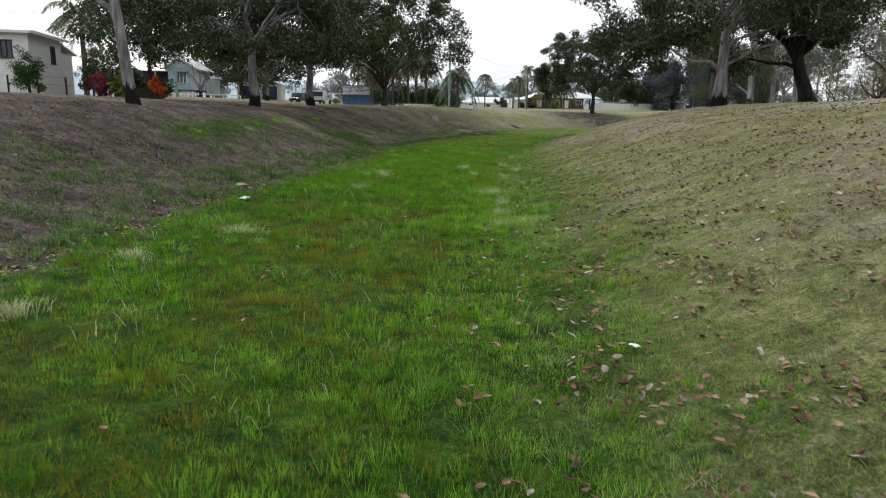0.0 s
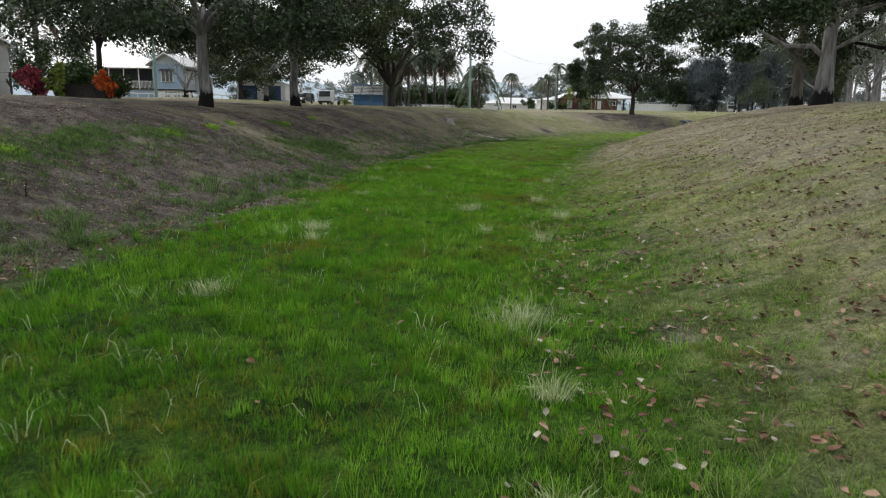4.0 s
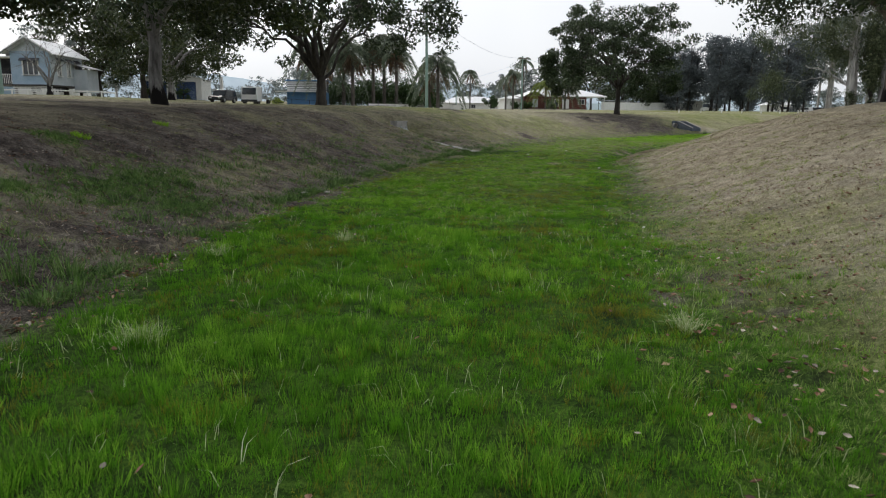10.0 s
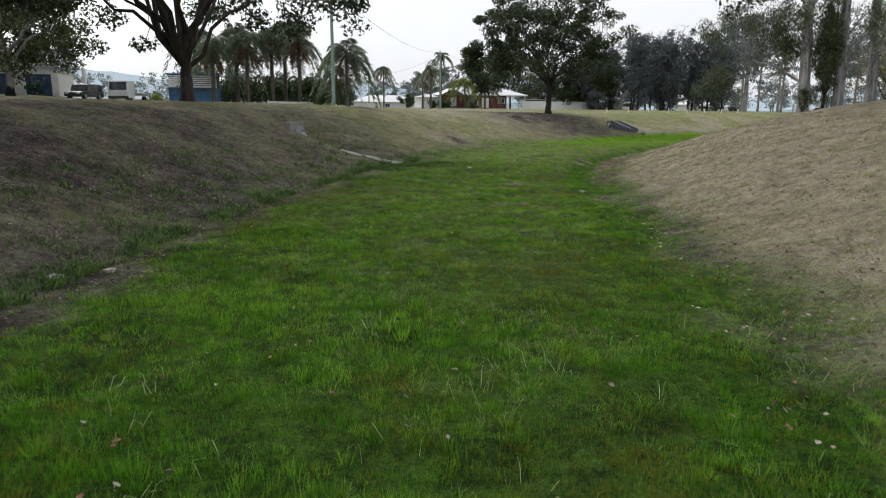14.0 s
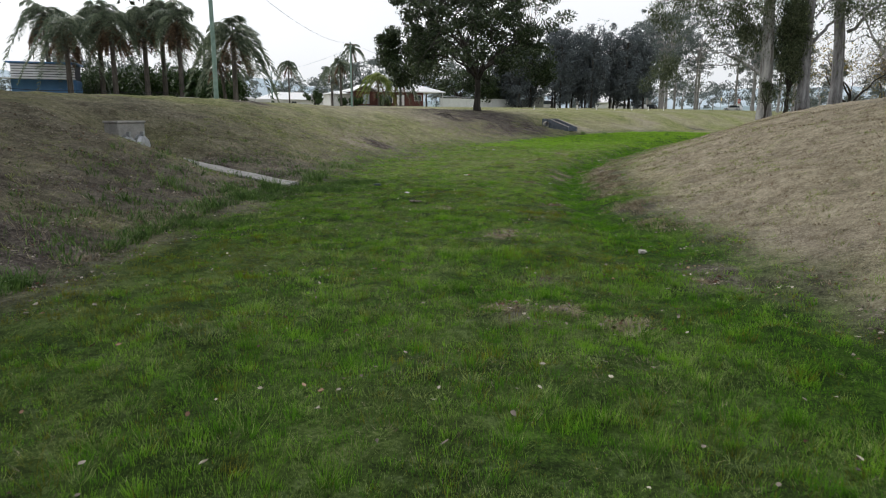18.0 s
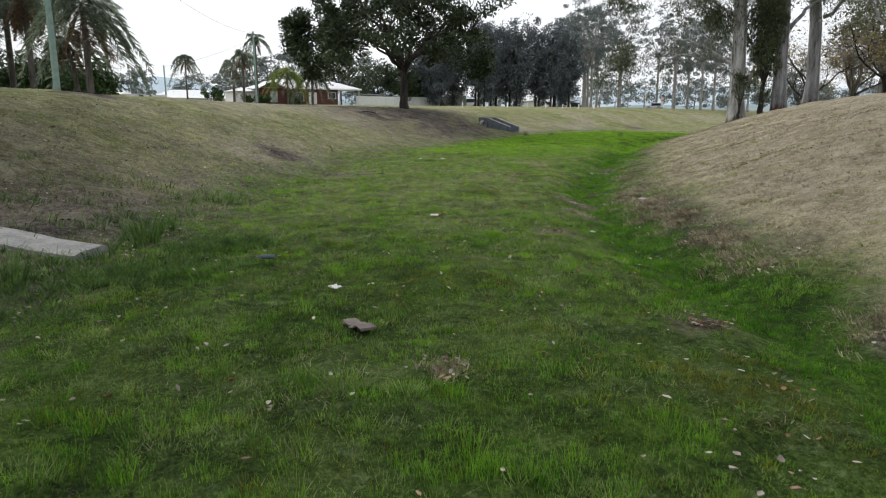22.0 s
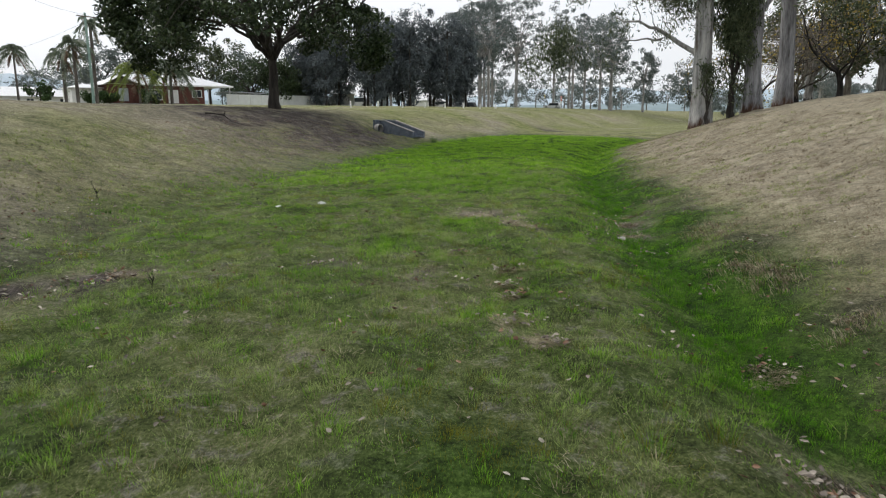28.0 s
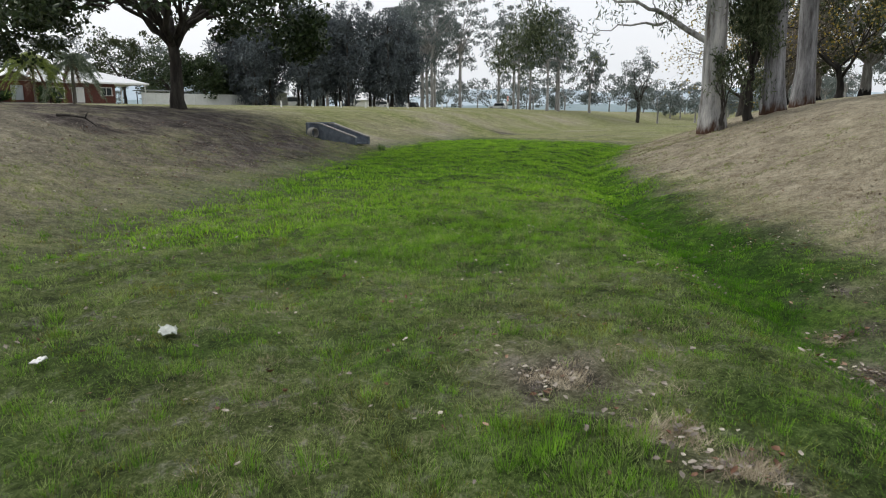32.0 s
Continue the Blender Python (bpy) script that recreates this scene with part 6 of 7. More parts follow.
rail = part("handrail", box(8.0, 0.09, 0.07, (-6.0, -2.3, FL + 0.95), 0.01), WHITE_PAINT, h2)
for i in range(46):
    part("baluster", box(0.045, 0.045, 0.85, (-9.9 + i * 0.175, -2.3, FL + 0.1)), WHITE_PAINT, rail)
part("verandah_screen", box(8.1, 0.05, 1.1, (-6.0, -2.35, 0.05)), BLUE_BOARD, h2, "pale blue boards below the verandah")
# lean-to at the back corner
part("lean_to_wall", box(1.4, 2.4, 2.3, (2.65, 2.4, FL - 0.6)), GREY_BOARD, h2)
part("lean_to_roof", prism([(-0.9, 0.5), (1.0, 0.0), (1.0, 0.08), (-0.9, 0.58)], 2.9, Matrix.Translation((2.75, 2.4, FL + 1.75))), ROOF_GREY, h2)

# little shelter roof and low white rail fence in its yard
sh = thing("garden_shelter", pose(-47.5, 95.5, gz(-47.5, 95.5), 0, 0, 8), "small open white garden shelter with a pitched roof", "shelter")
part("roof", gable_roof(2.6, 1.8, 0.6, 0.2, 0.06), ROOF_TIN, sh, at=pose(0, 0, 1.5))
for px in (-1.1, 1.1):
    for py in (-0.7, 0.7):
        part("post", box(0.1, 0.1, 1.5, (px, py, -0.05)), WHITE_PAINT, sh)


def rail_fence(name, x0, y0, x1, y1, gap, high, label, mat, rails=(0.4, 0.9), post=0.1, board=0.05, group="fences", panel=0.0, panel_mat=None):
    """Posts and rails between two places, following the ground; panel: the height of sheet or mesh hung on them."""
    ln = math.hypot(x1 - x0, y1 - y0)
    n = max(1, int(round(ln / gap)))
    deg = math.degrees(math.atan2(y1 - y0, x1 - x0))
    ob = thing(name, pose(x0, y0, gz(x0, y0), 0, 0, deg), label, "fence", group)
    z0 = gz(x0, y0)
    lev = [gz(x0 + (x1 - x0) * i / n, y0 + (y1 - y0) * i / n) - z0 for i in range(n + 1)]
    for i in range(n + 1):
        part("post", box(post, post, high + 0.1, (ln * i / n, 0, lev[i] - 0.1), 0.008), mat, ob)
    for i in range(n):
        a, b = Vector((ln * i / n, 0, lev[i])), Vector((ln * (i + 1) / n, 0, lev[i + 1]))
        for r in rails:
            bm = bmesh.new()
            d = b - a
            m = Matrix.Translation((a + b) / 2 + Vector((0, -post / 2 - 0.012, r * high))) @ Matrix.Rotation(-math.atan2(d.z, d.x), 4, "Y") @ Matrix.Diagonal((d.length, 0.03, board * 2, 1))
            bmesh.ops.create_cube(bm, size=1.0, matrix=m)
            part("rail", bm, mat, ob)
        if panel:
            bm = bmesh.new()
            z = min(a.z, b.z)
            box(d.length - post * 0.2, 0.03, panel, ((a.x + b.x) / 2, 0.06, z), 0, bm)
            part("panel", bm, panel_mat or mat, ob)
    return ob


rail_fence("white_rail_fence", -41.0, 89.5, -28.4, 96.0, 1.2, 0.55, "low white timber rail fence in front of the house", WHITE_PAINT, (0.85,), 0.12, 0.06)

# two-door garage
gr = thing("garage", pose(-33.2, 123.7, 4.45, 0, 0, 7), "cream steel garage with two dark blue roller doors", "garage", "sheds")
fw = bmesh.new()
for cx, w in ((-3.55, 0.6), (-0.05, 1.2), (3.5, 0.7)):
    box(w, 0.1, 2.75, (cx, 0, 0), 0, fw)
for cx, w in ((-1.95, 2.6), (1.85, 2.6)):
    box(w, 0.1, 0.4, (cx, 0, 2.35), 0, fw)
part("front_wall", fw, WHITE_PAINT, gr)
for cx in (-1.95, 1.85):
    dm = bmesh.new()
    for i in range(26):
        box(2.58, 0.035, 0.085, (cx, 0.05, i * 0.09), 0.0, dm)
    part("roller_door", dm, ROLLER_BLUE, gr, "dark blue ribbed roller door")
part("gable_end", prism([(-3.85, 0), (3.85, 0), (0, 0.75)], 0.1, Matrix.Translation((0, 0, 2.75))), CREAM_PAINT, gr)
for sx in (-3.8, 3.8):
    wl = bmesh.new()
    box(0.08, 7.0, 2.75, (sx, 3.5, 0), 0, wl)
    for i in range(24):
        box(0.13, 0.05, 2.75, (sx, 0.2 + i * 0.29, 0), 0, wl)
    part("side_wall", wl, CREAM_PAINT, gr)
part("roof", gable_roof(7.7, 7.0, 0.75, 0.2, 0.06, 0.5), ROOF_TIN, gr, at=pose(0, 3.5, 2.75))
tagged(part("white_flue", box(0.35, 0.35, 3.4, (0, 0, 0), 0.03), WHITE_PAINT, at=pose(-26.6, 124, gz(-26.6, 124))), "tall narrow white post beside the garage", "post")

# blue shed with louvres and an awning
bs = thing("blue_shed", pose(-16.2, 130.2, gz(-16.2, 130.2) - 0.05, 0, 0, 4) @ Matrix.Diagonal((1.25, 1.0, 1.45, 1)), "blue steel shed with pale louvred upper wall and awning", "shed", "sheds")
part("wall", box(4.6, 4.0, 1.7, (0, 2.0, 0), 0.02), SHEET_BLUE, bs)
lo = bmesh.new()
for i in range(6):
    box(4.5, 0.06, 0.12, (0, 0.02, 1.75 + i * 0.17), 0, lo)
part("louvre_blade_set", lo, ROOF_TIN, bs, "pale louvre blades")
# dark block behind the louvres paints the shade of the open inside
part("upper_wall", box(4.5, 3.8, 1.05, (0, 2.1, 1.7), 0), SHADE_DARK, bs)
part("roof", box(5.0, 4.4, 0.1, (0, 2.0, 2.78), 0.02), SHEET_BLUE, bs)
part("awning", prism([(-2.9, 0), (2.9, 0), (2.9, 0.06), (-2.9, 0.06)], 1.5, Matrix.Translation((-0.6, -0.8, 1.7))), ROOF_TIN, bs)
for px in (-3.3, 2.2):
    part("awning_post", box(0.07, 0.07, 1.72, (px, -1.45, 0)), STEEL_GALV, bs)

# white cottage at the start, on the left; its near corner is the origin
CZ = gz(-33, 58) - 0.1
CH = 8.2 - CZ
hc = thing("white_cottage", pose(-32.95, 55.0, CZ, 0, 0, 10.5), "white weatherboard cottage with a pale tin roof", "house", "houses")
cs = part("side_wall", lapped_wall(7.1, CH, 0.3, at=Matrix.Translation((0, 3.55, 0)) @ Matrix.Rotation(radians(90), 4, "Z"), holes=[(1.4, 0.9, CH - 2.1, CH - 0.75)]), WHITE_PAINT, hc)
window(cs, Matrix.Translation((0, 4.95, CH - 2.1)) @ Matrix.Rotation(radians(90), 4, "Z"), 0.9, 1.35, METAL_BLACK, 4)
cf = part("front_wall", lapped_wall(8.0, CH, 0.3, at=Matrix.Translation((-4.0, 0, 0)), holes=[(2.0, 1.6, CH - 1.9, CH - 0.7)]), WHITE_PAINT, hc)
window(cf, pose(-2.0, 0, CH - 1.9), 1.6, 1.2, METAL_BLACK, 4)
part("rear_wall", box(8.0, 0.12, CH, (-4.0, 7.1, 0)), WHITE_PAINT, hc)
part("roof", hip_roof(8.0, 7.1, 1.9, 0.55), ROOF_TIN, hc, at=pose(-4.0, 3.55, CH))
part("eave_board", box(8.9, 0.06, 0.16, (-4.0, -0.53, CH - 0.1)), CREAM_PAINT, hc)
part("eave_board", box(0.06, 8.0, 0.16, (0.53, 3.55, CH - 0.1)), CREAM_PAINT, hc)
part("lean_to_wall", box(5.0, 3.2, CH - 1.0, (-2.7, 8.75, 0)), WHITE_PAINT, hc)
part("lean_to_roof", prism([(-2.2, 0.75), (2.0, 0.0), (2.0, 0.09), (-2.2, 0.84)], 5.4, Matrix.Translation((-2.6, 9.1, CH - 1.0)) @ Matrix.Rotation(radians(90), 4, "Z")), ROOF_TIN, hc)
rail_fence("wire_fence", -38.5, 46.5, -27.8, 54.5, 1.9, 1.35, "dark timber post and wire fence before the cottage", METAL_BLACK, (0.55, 0.98), 0.13, 0.006)

# brick house beyond the bend
br = thing("brick_house", pose(34.6, 201.5, gz(34.6, 197.0) + 0.3, 0, 0, 8), "low red brick house with a white hipped roof", "house", "houses")


def brick_wall(wide, high, at, holes=()):
    """Coursed brickwork along x: proud courses of long bricks over a recessed bed."""
    own = bmesh.new()
    rows = int(high / 0.086)
    for r in range(rows):
        z = r * 0.086
        cuts = [(-wide / 2, wide / 2)]
        for hx, hw, z0, z1 in holes:
            if z + 0.08 > z0 and z < z1:
                nxt = []
                for a, b in cuts:
                    if hx - hw / 2 > a:
                        nxt.append((a, min(b, hx - hw / 2)))
                    if hx + hw / 2 < b:
                        nxt.append((max(a, hx + hw / 2), b))
                cuts = nxt
        for a, b in cuts:
            m = at @ Matrix.Translation(((a + b) / 2, 0.05, z + 0.038)) @ Matrix.Diagonal((b - a, 0.11, 0.076, 1))
            bmesh.ops.create_cube(own, size=1.0, matrix=m)
    return own


holes = [(4.4, 1.6, 1.2, 2.3), (0.4, 1.8, 0.1, 2.3), (-2.6, 2.2, 0.7, 2.2)]
bw = part("front_wall", brick_wall(15.4, 3.0, Matrix.Translation((-2.0, -4.5, 0)), [(hx + 2.0, hw, z0, z1) for hx, hw, z0, z1 in holes]), BRICK_RED, br)
window(bw, pose(4.4, -4.5, 1.2), 1.6, 1.1, lights=2)
window(bw, pose(-2.6, -4.5, 0.7), 2.2, 1.5, lights=2)
part("mortar_bed", box(15.2, 0.06, 2.95, (-2.0, -4.35, 0)), SHADE_DARK, br)
part("sliding_door", box(1.7, 0.08, 2.2, (0.4, -4.42, 0.1)), WHITE_PAINT, bw, "white curtained sliding door")
part("footing", box(15.6, 9.2, 0.7, (-2.0, 0, -0.69)), CONCRETE, br)
part("side_wall", brick_wall(9.0, 3.0, Matrix.Translation((5.7, 0, 0)) @ Matrix.Rotation(radians(90), 4, "Z")), BRICK_RED, br)
part("side_wall", brick_wall(9.0, 3.0, Matrix.Translation((-9.7, 0, 0)) @ Matrix.Rotation(radians(90), 4, "Z")), BRICK_RED, br)
part("roof", hip_roof(20.0, 9.0, 1.75, 0.75), ROOF_TIN, br, at=pose(0, 0, 3.0))
part("fascia", box(21.4, 0.06, 0.24, (0, -5.24, 2.88)), WHITE_PAINT, br)
for py in (-4.8, 4.8):
    part("patio_post", box(0.12, 0.12, 3.6, (10.2, py, -0.6)), WHITE_PAINT, br)
pg = part("porch_gable_wall", brick_wall(4.4, 3.0, Matrix.Translation((-8.4, -6.6, 0)), [(0.3, 1.5, 0.3, 2.3)]), BRICK_RED, br)
part("porch_footing", box(4.5, 2.2, 0.7, (-8.4, -5.6, -0.69)), CONCRETE, br)
part("porch_window", box(1.5, 0.06, 2.0, (-8.1, -6.5, 0.3)), GREY_BOARD, pg)
part("porch_gable", prism([(-2.3, 0), (2.3, 0), (0, 1.15)], 0.1, Matrix.Translation((-8.4, -6.55, 3.0))), TIMBER_GREY, br)
part("porch_roof", gable_roof(4.6, 4.8, 1.2, 0.4, 0.1), ROOF_TIN, br, at=pose(-8.4, -4.6, 3.0))
part("side_wing", box(4.5, 6.0, 2.6, (-12.2, 1.0, -0.3), 0.02), CREAM_PAINT, br)
part("wing_roof", hip_roof(4.5, 6.0, 0.7, 0.5), ROOF_TIN, br, at=pose(-12.2, 1.0, 2.3))
part("chimney", box(0.6, 0.6, 0.7, (1.5, 0.3, 4.4), 0.03), CREAM_PAINT, br)

cp = thing("carport", pose(48.6, 203.2, gz(48.6, 203.2), 0, 0, 14), "open steel carport frame beside the brick house", "carport")
part("roof", prism([(-3.2, 0.1), (4.2, 0.0), (4.2, 0.12), (-3.2, 0.22)], 4.0, Matrix.Translation((0, 0, 2.35))), ROOF_GREY, cp)
for px in (-2.6, 0.6, 3.9):
    for py in (-1.8, 1.8):
        part("post", box(0.1, 0.1, 2.4, (px, py, 0)), METAL_BLACK, cp)
part("rail", box(6.5, 0.06, 0.06, (0.6, -1.8, 1.0)), METAL_BLACK, cp)
rail_fence("sheet_fence", 45.0, 199.0, 68.0, 204.5, 2.4, 2.1, "cream steel sheet fence", CREAM_PAINT, (0.97,), 0.08, 0.03, panel=2.05)
ws = thing("white_shed", pose(70.2, 204.6, gz(70.2, 204.6), 0, 0, 24), "small white garden shed with a flat roof", "shed", "sheds")
part("wall", box(3.4, 3.2, 2.5, (0, 0, 0), 0.02), CREAM_PAINT, ws)
part("roof", box(3.7, 3.5, 0.1, (0, 0, 2.5), 0.01), ROOF_TIN, ws)
for dx in (-0.5, 0.5):
    part("door", box(0.95, 0.05, 2.0, (dx, -1.63, 0.05)), WHITE_PAINT, ws)

# farther white-roofed houses
for n, (px, py, w, d, rz) in enumerate([(16, 252, 19, 10, 6), (0, 262, 14, 9, -4), (24, 268, 12, 9, 10), (-52, 128, 9, 8, 10), (112, 240, 10, 7, 30)]):
    fh = thing("far_house", pose(px, py, gz(px, py) - 0.05, 0, 0, rz), "distant pale house with a white hipped roof", "house", "houses")
    fwall = part("wall", box(w, d, 2.4, (0, 0, 0)), CREAM_PAINT, fh)
    part("roof", hip_roof(w, d, 2.1, 0.6), ROOF_TIN, fh, at=pose(0, 0, 2.4))
    for wx in (-w / 3, 0, w / 3):
        window(fwall, pose(wx, -d / 2 - 0.06, 0.9), 1.4, 1.1, lights=2)

rail_fence("white_sheet_fence", -7.0, 127, 7.0, 131.0, 2.2, 0.95, "low white sheet fence along the yards", WHITE_PAINT, (0.97,), 0.08, 0.03, panel=0.9)
rail_fence("mesh_fence", -19.0, 121.0, -3.2, 123.5, 2.4, 1.3, "dark rail and post yard fence", METAL_BLACK, (0.5, 0.97), 0.07, 0.02)
rail_fence("paling_fence", -29.0, 61.5, -25.6, 62.2, 1.2, 1.0, "dark paling fence under the orange shrub", TIMBER_DARK, (0.9,), 0.08, 0.04, panel=0.9)


# ---------------------------------------------------------------- poles, wires, vehicles, signs
def power_pole(x, y, high, label, arm_deg=0.0, arm=True):
    ob = thing("power_pole", pose(x, y, gz(x, y), 0, 0, arm_deg), label, "power pole", "power poles")
    k = np.linspace(0, 1, 7)
    v, f = tubes([(np.stack([0.02 * np.sin(k * 5), 0 * k, -0.3 + k * (high + 0.3)], 1), 0.17 - 0.05 * k)], 12)
    part("pole", mesh_of("pole", v, f, POLE_GREEN, True), parent=ob)
    if arm:
        part("cross_arm", box(2.2, 0.1, 0.12, (0, -0.16, high - 0.5), 0.01), TIMBER_GREY, ob)
        for px in (-0.95, -0.35, 0.35, 0.95):
            part("insulator", box(0.07, 0.07, 0.16, (px, -0.16, high - 0.38), 0.015), WHITE_PAINT, ob)
    return ob


poles = [(-34.4, 88.5, 10.5), (1.0, 104.0, 10.5), (20.4, 167.5, 10.5)]
for px, py, hh in poles:
    power_pole(px, py, hh, "green-grey timber power pole with a cross arm", 20)
power_pole(9.0, 205, 7.5, "thin far timber pole", 0, False)


def wire(a, b, sag, label="thin black overhead power line"):
    k = np.linspace(0, 1, 25)
    a, b = np.array(a), np.array(b)
    p = a + (b - a) * k[:, None]
    p[:, 2] -= sag * 4 * k * (1 - k)
    v, f = tubes([(p, np.full(25, 0.016))], 4)
    return tagged(new("power_line", mesh_of("power_line", v, f, METAL_BLACK, True)), label, "power line", "power lines")


tops = [(px, py, gz(px, py) + hh - 0.2) for px, py, hh in poles]
wire(tops[0], tops[1], 1.2)
wire(tops[1], tops[2], 1.6)
wire((tops[2][0], tops[2][1], tops[2][2] - 0.8), (9.0, 205, gz(9, 205) + 7.3), 0.6)
wire(tops[2], (70, 260, 16), 1.5)
wire((-70, 62, 13.5), tops[0], 1.2)
lamp = part("street_light_arm", box(2.4, 0.07, 0.07, (-1.2, 0, 0), 0.01), STEEL_GALV, at=pose(1.0, 103.9, tops[1][2] - 1.6, 0, 12, 0))
tagged(lamp, "slim galvanised street light arm on the pole", "street light")


def vehicle(name, x, y, deg, paint, label, size=(4.4, 1.75, 1.5), boxy=0.0):
    """A parked vehicle: body with bonnet and cabin lines, windows, lamps and wheels."""
    L, W, H = size
    ob = thing(name, pose(x, y, gz(x, y), 0, 0, deg), label, "car", "parked vehicles")
    low = H * 0.52
    prof = [(-L / 2, 0.28), (L / 2, 0.28), (L / 2, low * 0.8), (L * 0.44, low), (L * (0.22 + 0.1 * boxy), low + 0.03), (L * (0.10 + 0.14 * boxy), H), (-L * 0.40, H), (-L * 0.48, low), (-L / 2, low * 0.9)]
    body = prism(prof, W)
    bmesh.ops.bevel(body, geom=list(body.edges), offset=0.04, segments=1, affect="EDGES")
    part("body", body, paint, ob)
    glassy = [(L * (0.19 + 0.1 * boxy), low + 0.05), (L * (0.09 + 0.14 * boxy), H - 0.09), (-L * 0.38, H - 0.09), (-L * 0.44, low + 0.05)]
    part("side_windows", prism(glassy, W + 0.02), GLASS_DARK, ob, "dark side glass")
    part("windscreen", prism([(L * (0.225 + 0.1 * boxy), low + 0.06), (L * (0.125 + 0.14 * boxy), H - 0.07), (L * (0.10 + 0.14 * boxy), H - 0.07), (L * (0.20 + 0.1 * boxy), low + 0.06)], W * 0.86), GLASS_DARK, ob)
    for sy in (-1, 1):
        part("headlight", box(0.06, 0.34, 0.14, (L / 2, sy * W * 0.33, low * 0.62), 0.01), WHITE_PAINT, ob)
        for sx in (-0.3, 0.31):
            t = bmesh.new()
            bmesh.ops.create_cone(t, cap_ends=True, segments=18, radius1=0.33, radius2=0.33, depth=0.22, matrix=Matrix.Translation((sx * L, sy * (W / 2 - 0.1), 0.33)) @ Matrix.Rotation(radians(90), 4, "X"))
            wheel = part("wheel", t, TYRE, ob)
            r = bmesh.new()
            bmesh.ops.create_cone(r, cap_ends=True, segments=14, radius1=0.2, radius2=0.2, depth=0.02, matrix=Matrix.Translation((sx * L, sy * (W / 2 + 0.015), 0.33)) @ Matrix.Rotation(radians(90), 4, "X"))
            part("rim", r, STEEL_GALV, wheel)
    return ob


vehicle("station_wagon", -25.2, 119.5, -100, CAR_DARK, "dark parked wagon beside the garage", (4.5, 1.8, 1.6), 0.3)
vehicle("sedan", 104.0, 212.5, 120, CAR_WHITE, "silver-white car parked on the far road")
vehicle("sedan", 108.5, 214.5, 120, CAR_DARK, "dark car parked on the far road")
vehicle("sedan", 96.0, 207.0, 110, CAR_WHITE, "white car parked under the far gums")
vehicle("van", 75.0, 206.0, 110, CAR_WHITE, "white van beyond the pale fence", (4.8, 1.9, 2.0), 0.8)
vehicle("sedan", 128.0, 205.0, 120, CAR_WHITE, "white car on the far road")
# white truck
tk = thing("truck", pose(-21.9, 121.0, gz(-21.9, 121.0), 0, 0, -95), "white cab-over truck facing the drain", "truck", "parked vehicles")
cab = prism([(-1.0, 0.5), (0.95, 0.5), (1.0, 1.3), (0.8, 2.35), (-1.0, 2.4)], 2.1)
bmesh.ops.bevel(cab, geom=list(cab.edges), offset=0.05, segments=1, affect="EDGES")
part("cab", cab, CAR_WHITE, tk)
part("windscreen", prism([(1.01, 1.35), (0.83, 2.2), (0.78, 2.2), (0.95, 1.35)], 1.8), GLASS_DARK, tk)
part("bumper", box(0.2, 2.1, 0.3, (1.0, 0, 0.42), 0.02), CAR_DARK, tk)
part("tray", box(4.2, 2.1, 0.25, (-3.2, 0, 0.9), 0.02), STEEL_GALV, tk)
part("headboard", box(0.08, 2.1, 1.1, (-1.15, 0, 1.15)), STEEL_GALV, tk)
for sx in (0.1, -4.0):
    for sy in (-0.9, 0.9):
        t = bmesh.new()
        bmesh.ops.create_cone(t, cap_ends=True, segments=18, radius1=0.42, radius2=0.42, depth=0.26, matrix=Matrix.Translation((sx, sy, 0.42)) @ Matrix.Rotation(radians(90), 4, "X"))
        part("wheel", t, TYRE, tk)

sg = thing("roadside_sign", pose(118.8, 192.0, gz(118.8, 192), 0, 0, 40), "red and white roadside sign on two posts", "sign")
part("panel", box(3.4, 0.08, 1.7, (0, 0, 1.0), 0.01), WHITE_PAINT, sg)
part("red_band", box(3.3, 0.03, 1.0, (0, -0.06, 1.65)), SIGN_RED, sg)
part("white_bar", box(2.6, 0.02, 0.22, (0, -0.085, 2.1)), WHITE_PAINT, sg)
for sx in (-1.4, 1.4):
    part("post", box(0.1, 0.1, 1.2, (sx, 0, -0.1)), STEEL_GALV, sg)
ys = thing("warning_sign", pose(112.0, 190.0, gz(112, 190), 0, 0, 40), "pale yellow diamond warning sign on a post", "sign")
part("panel", prism([(-0.55, 0), (0, -0.55), (0.55, 0), (0, 0.55)], 0.03, Matrix.Translation((0, -0.05, 2.4))), SIGN_YELLOW, ys)
part("post", box(0.07, 0.07, 2.6, (0, 0, -0.1)), STEEL_GALV, ys)
for i in range(8):
    k = i / 7
    px, py = 46 + 34 * k, 150 + 16 * k
    bl = part("bollard", box(0.16, 0.16, 0.75, (0, 0, -0.05), 0.03), WHITE_PAINT, at=pose(px, py, gz(px, py), 0, 0, 20))
    tagged(bl, "short white timber bollard along the grass edge", "bollard", "bollards")

# ---------------------------------------------------------------- shrubs and distance
def bush(x, y, rx, rz, seed, label, leaf, clumps=24, per=90, size=(0.22, 0.12), z=None, group="garden shrubs", droop=0.2):
    return tree("shrub", x, y, rz * 0.35, 0.1, (0, 0, rz * 0.55, rx, rx, rz * 0.5), label, seed, BARK_DARK, leaf, 6, clumps, rx * 0.4, per, size, droop, group=group, sides=5, hollow=0.2, low=-0.98, squash=0.9, stand=z)


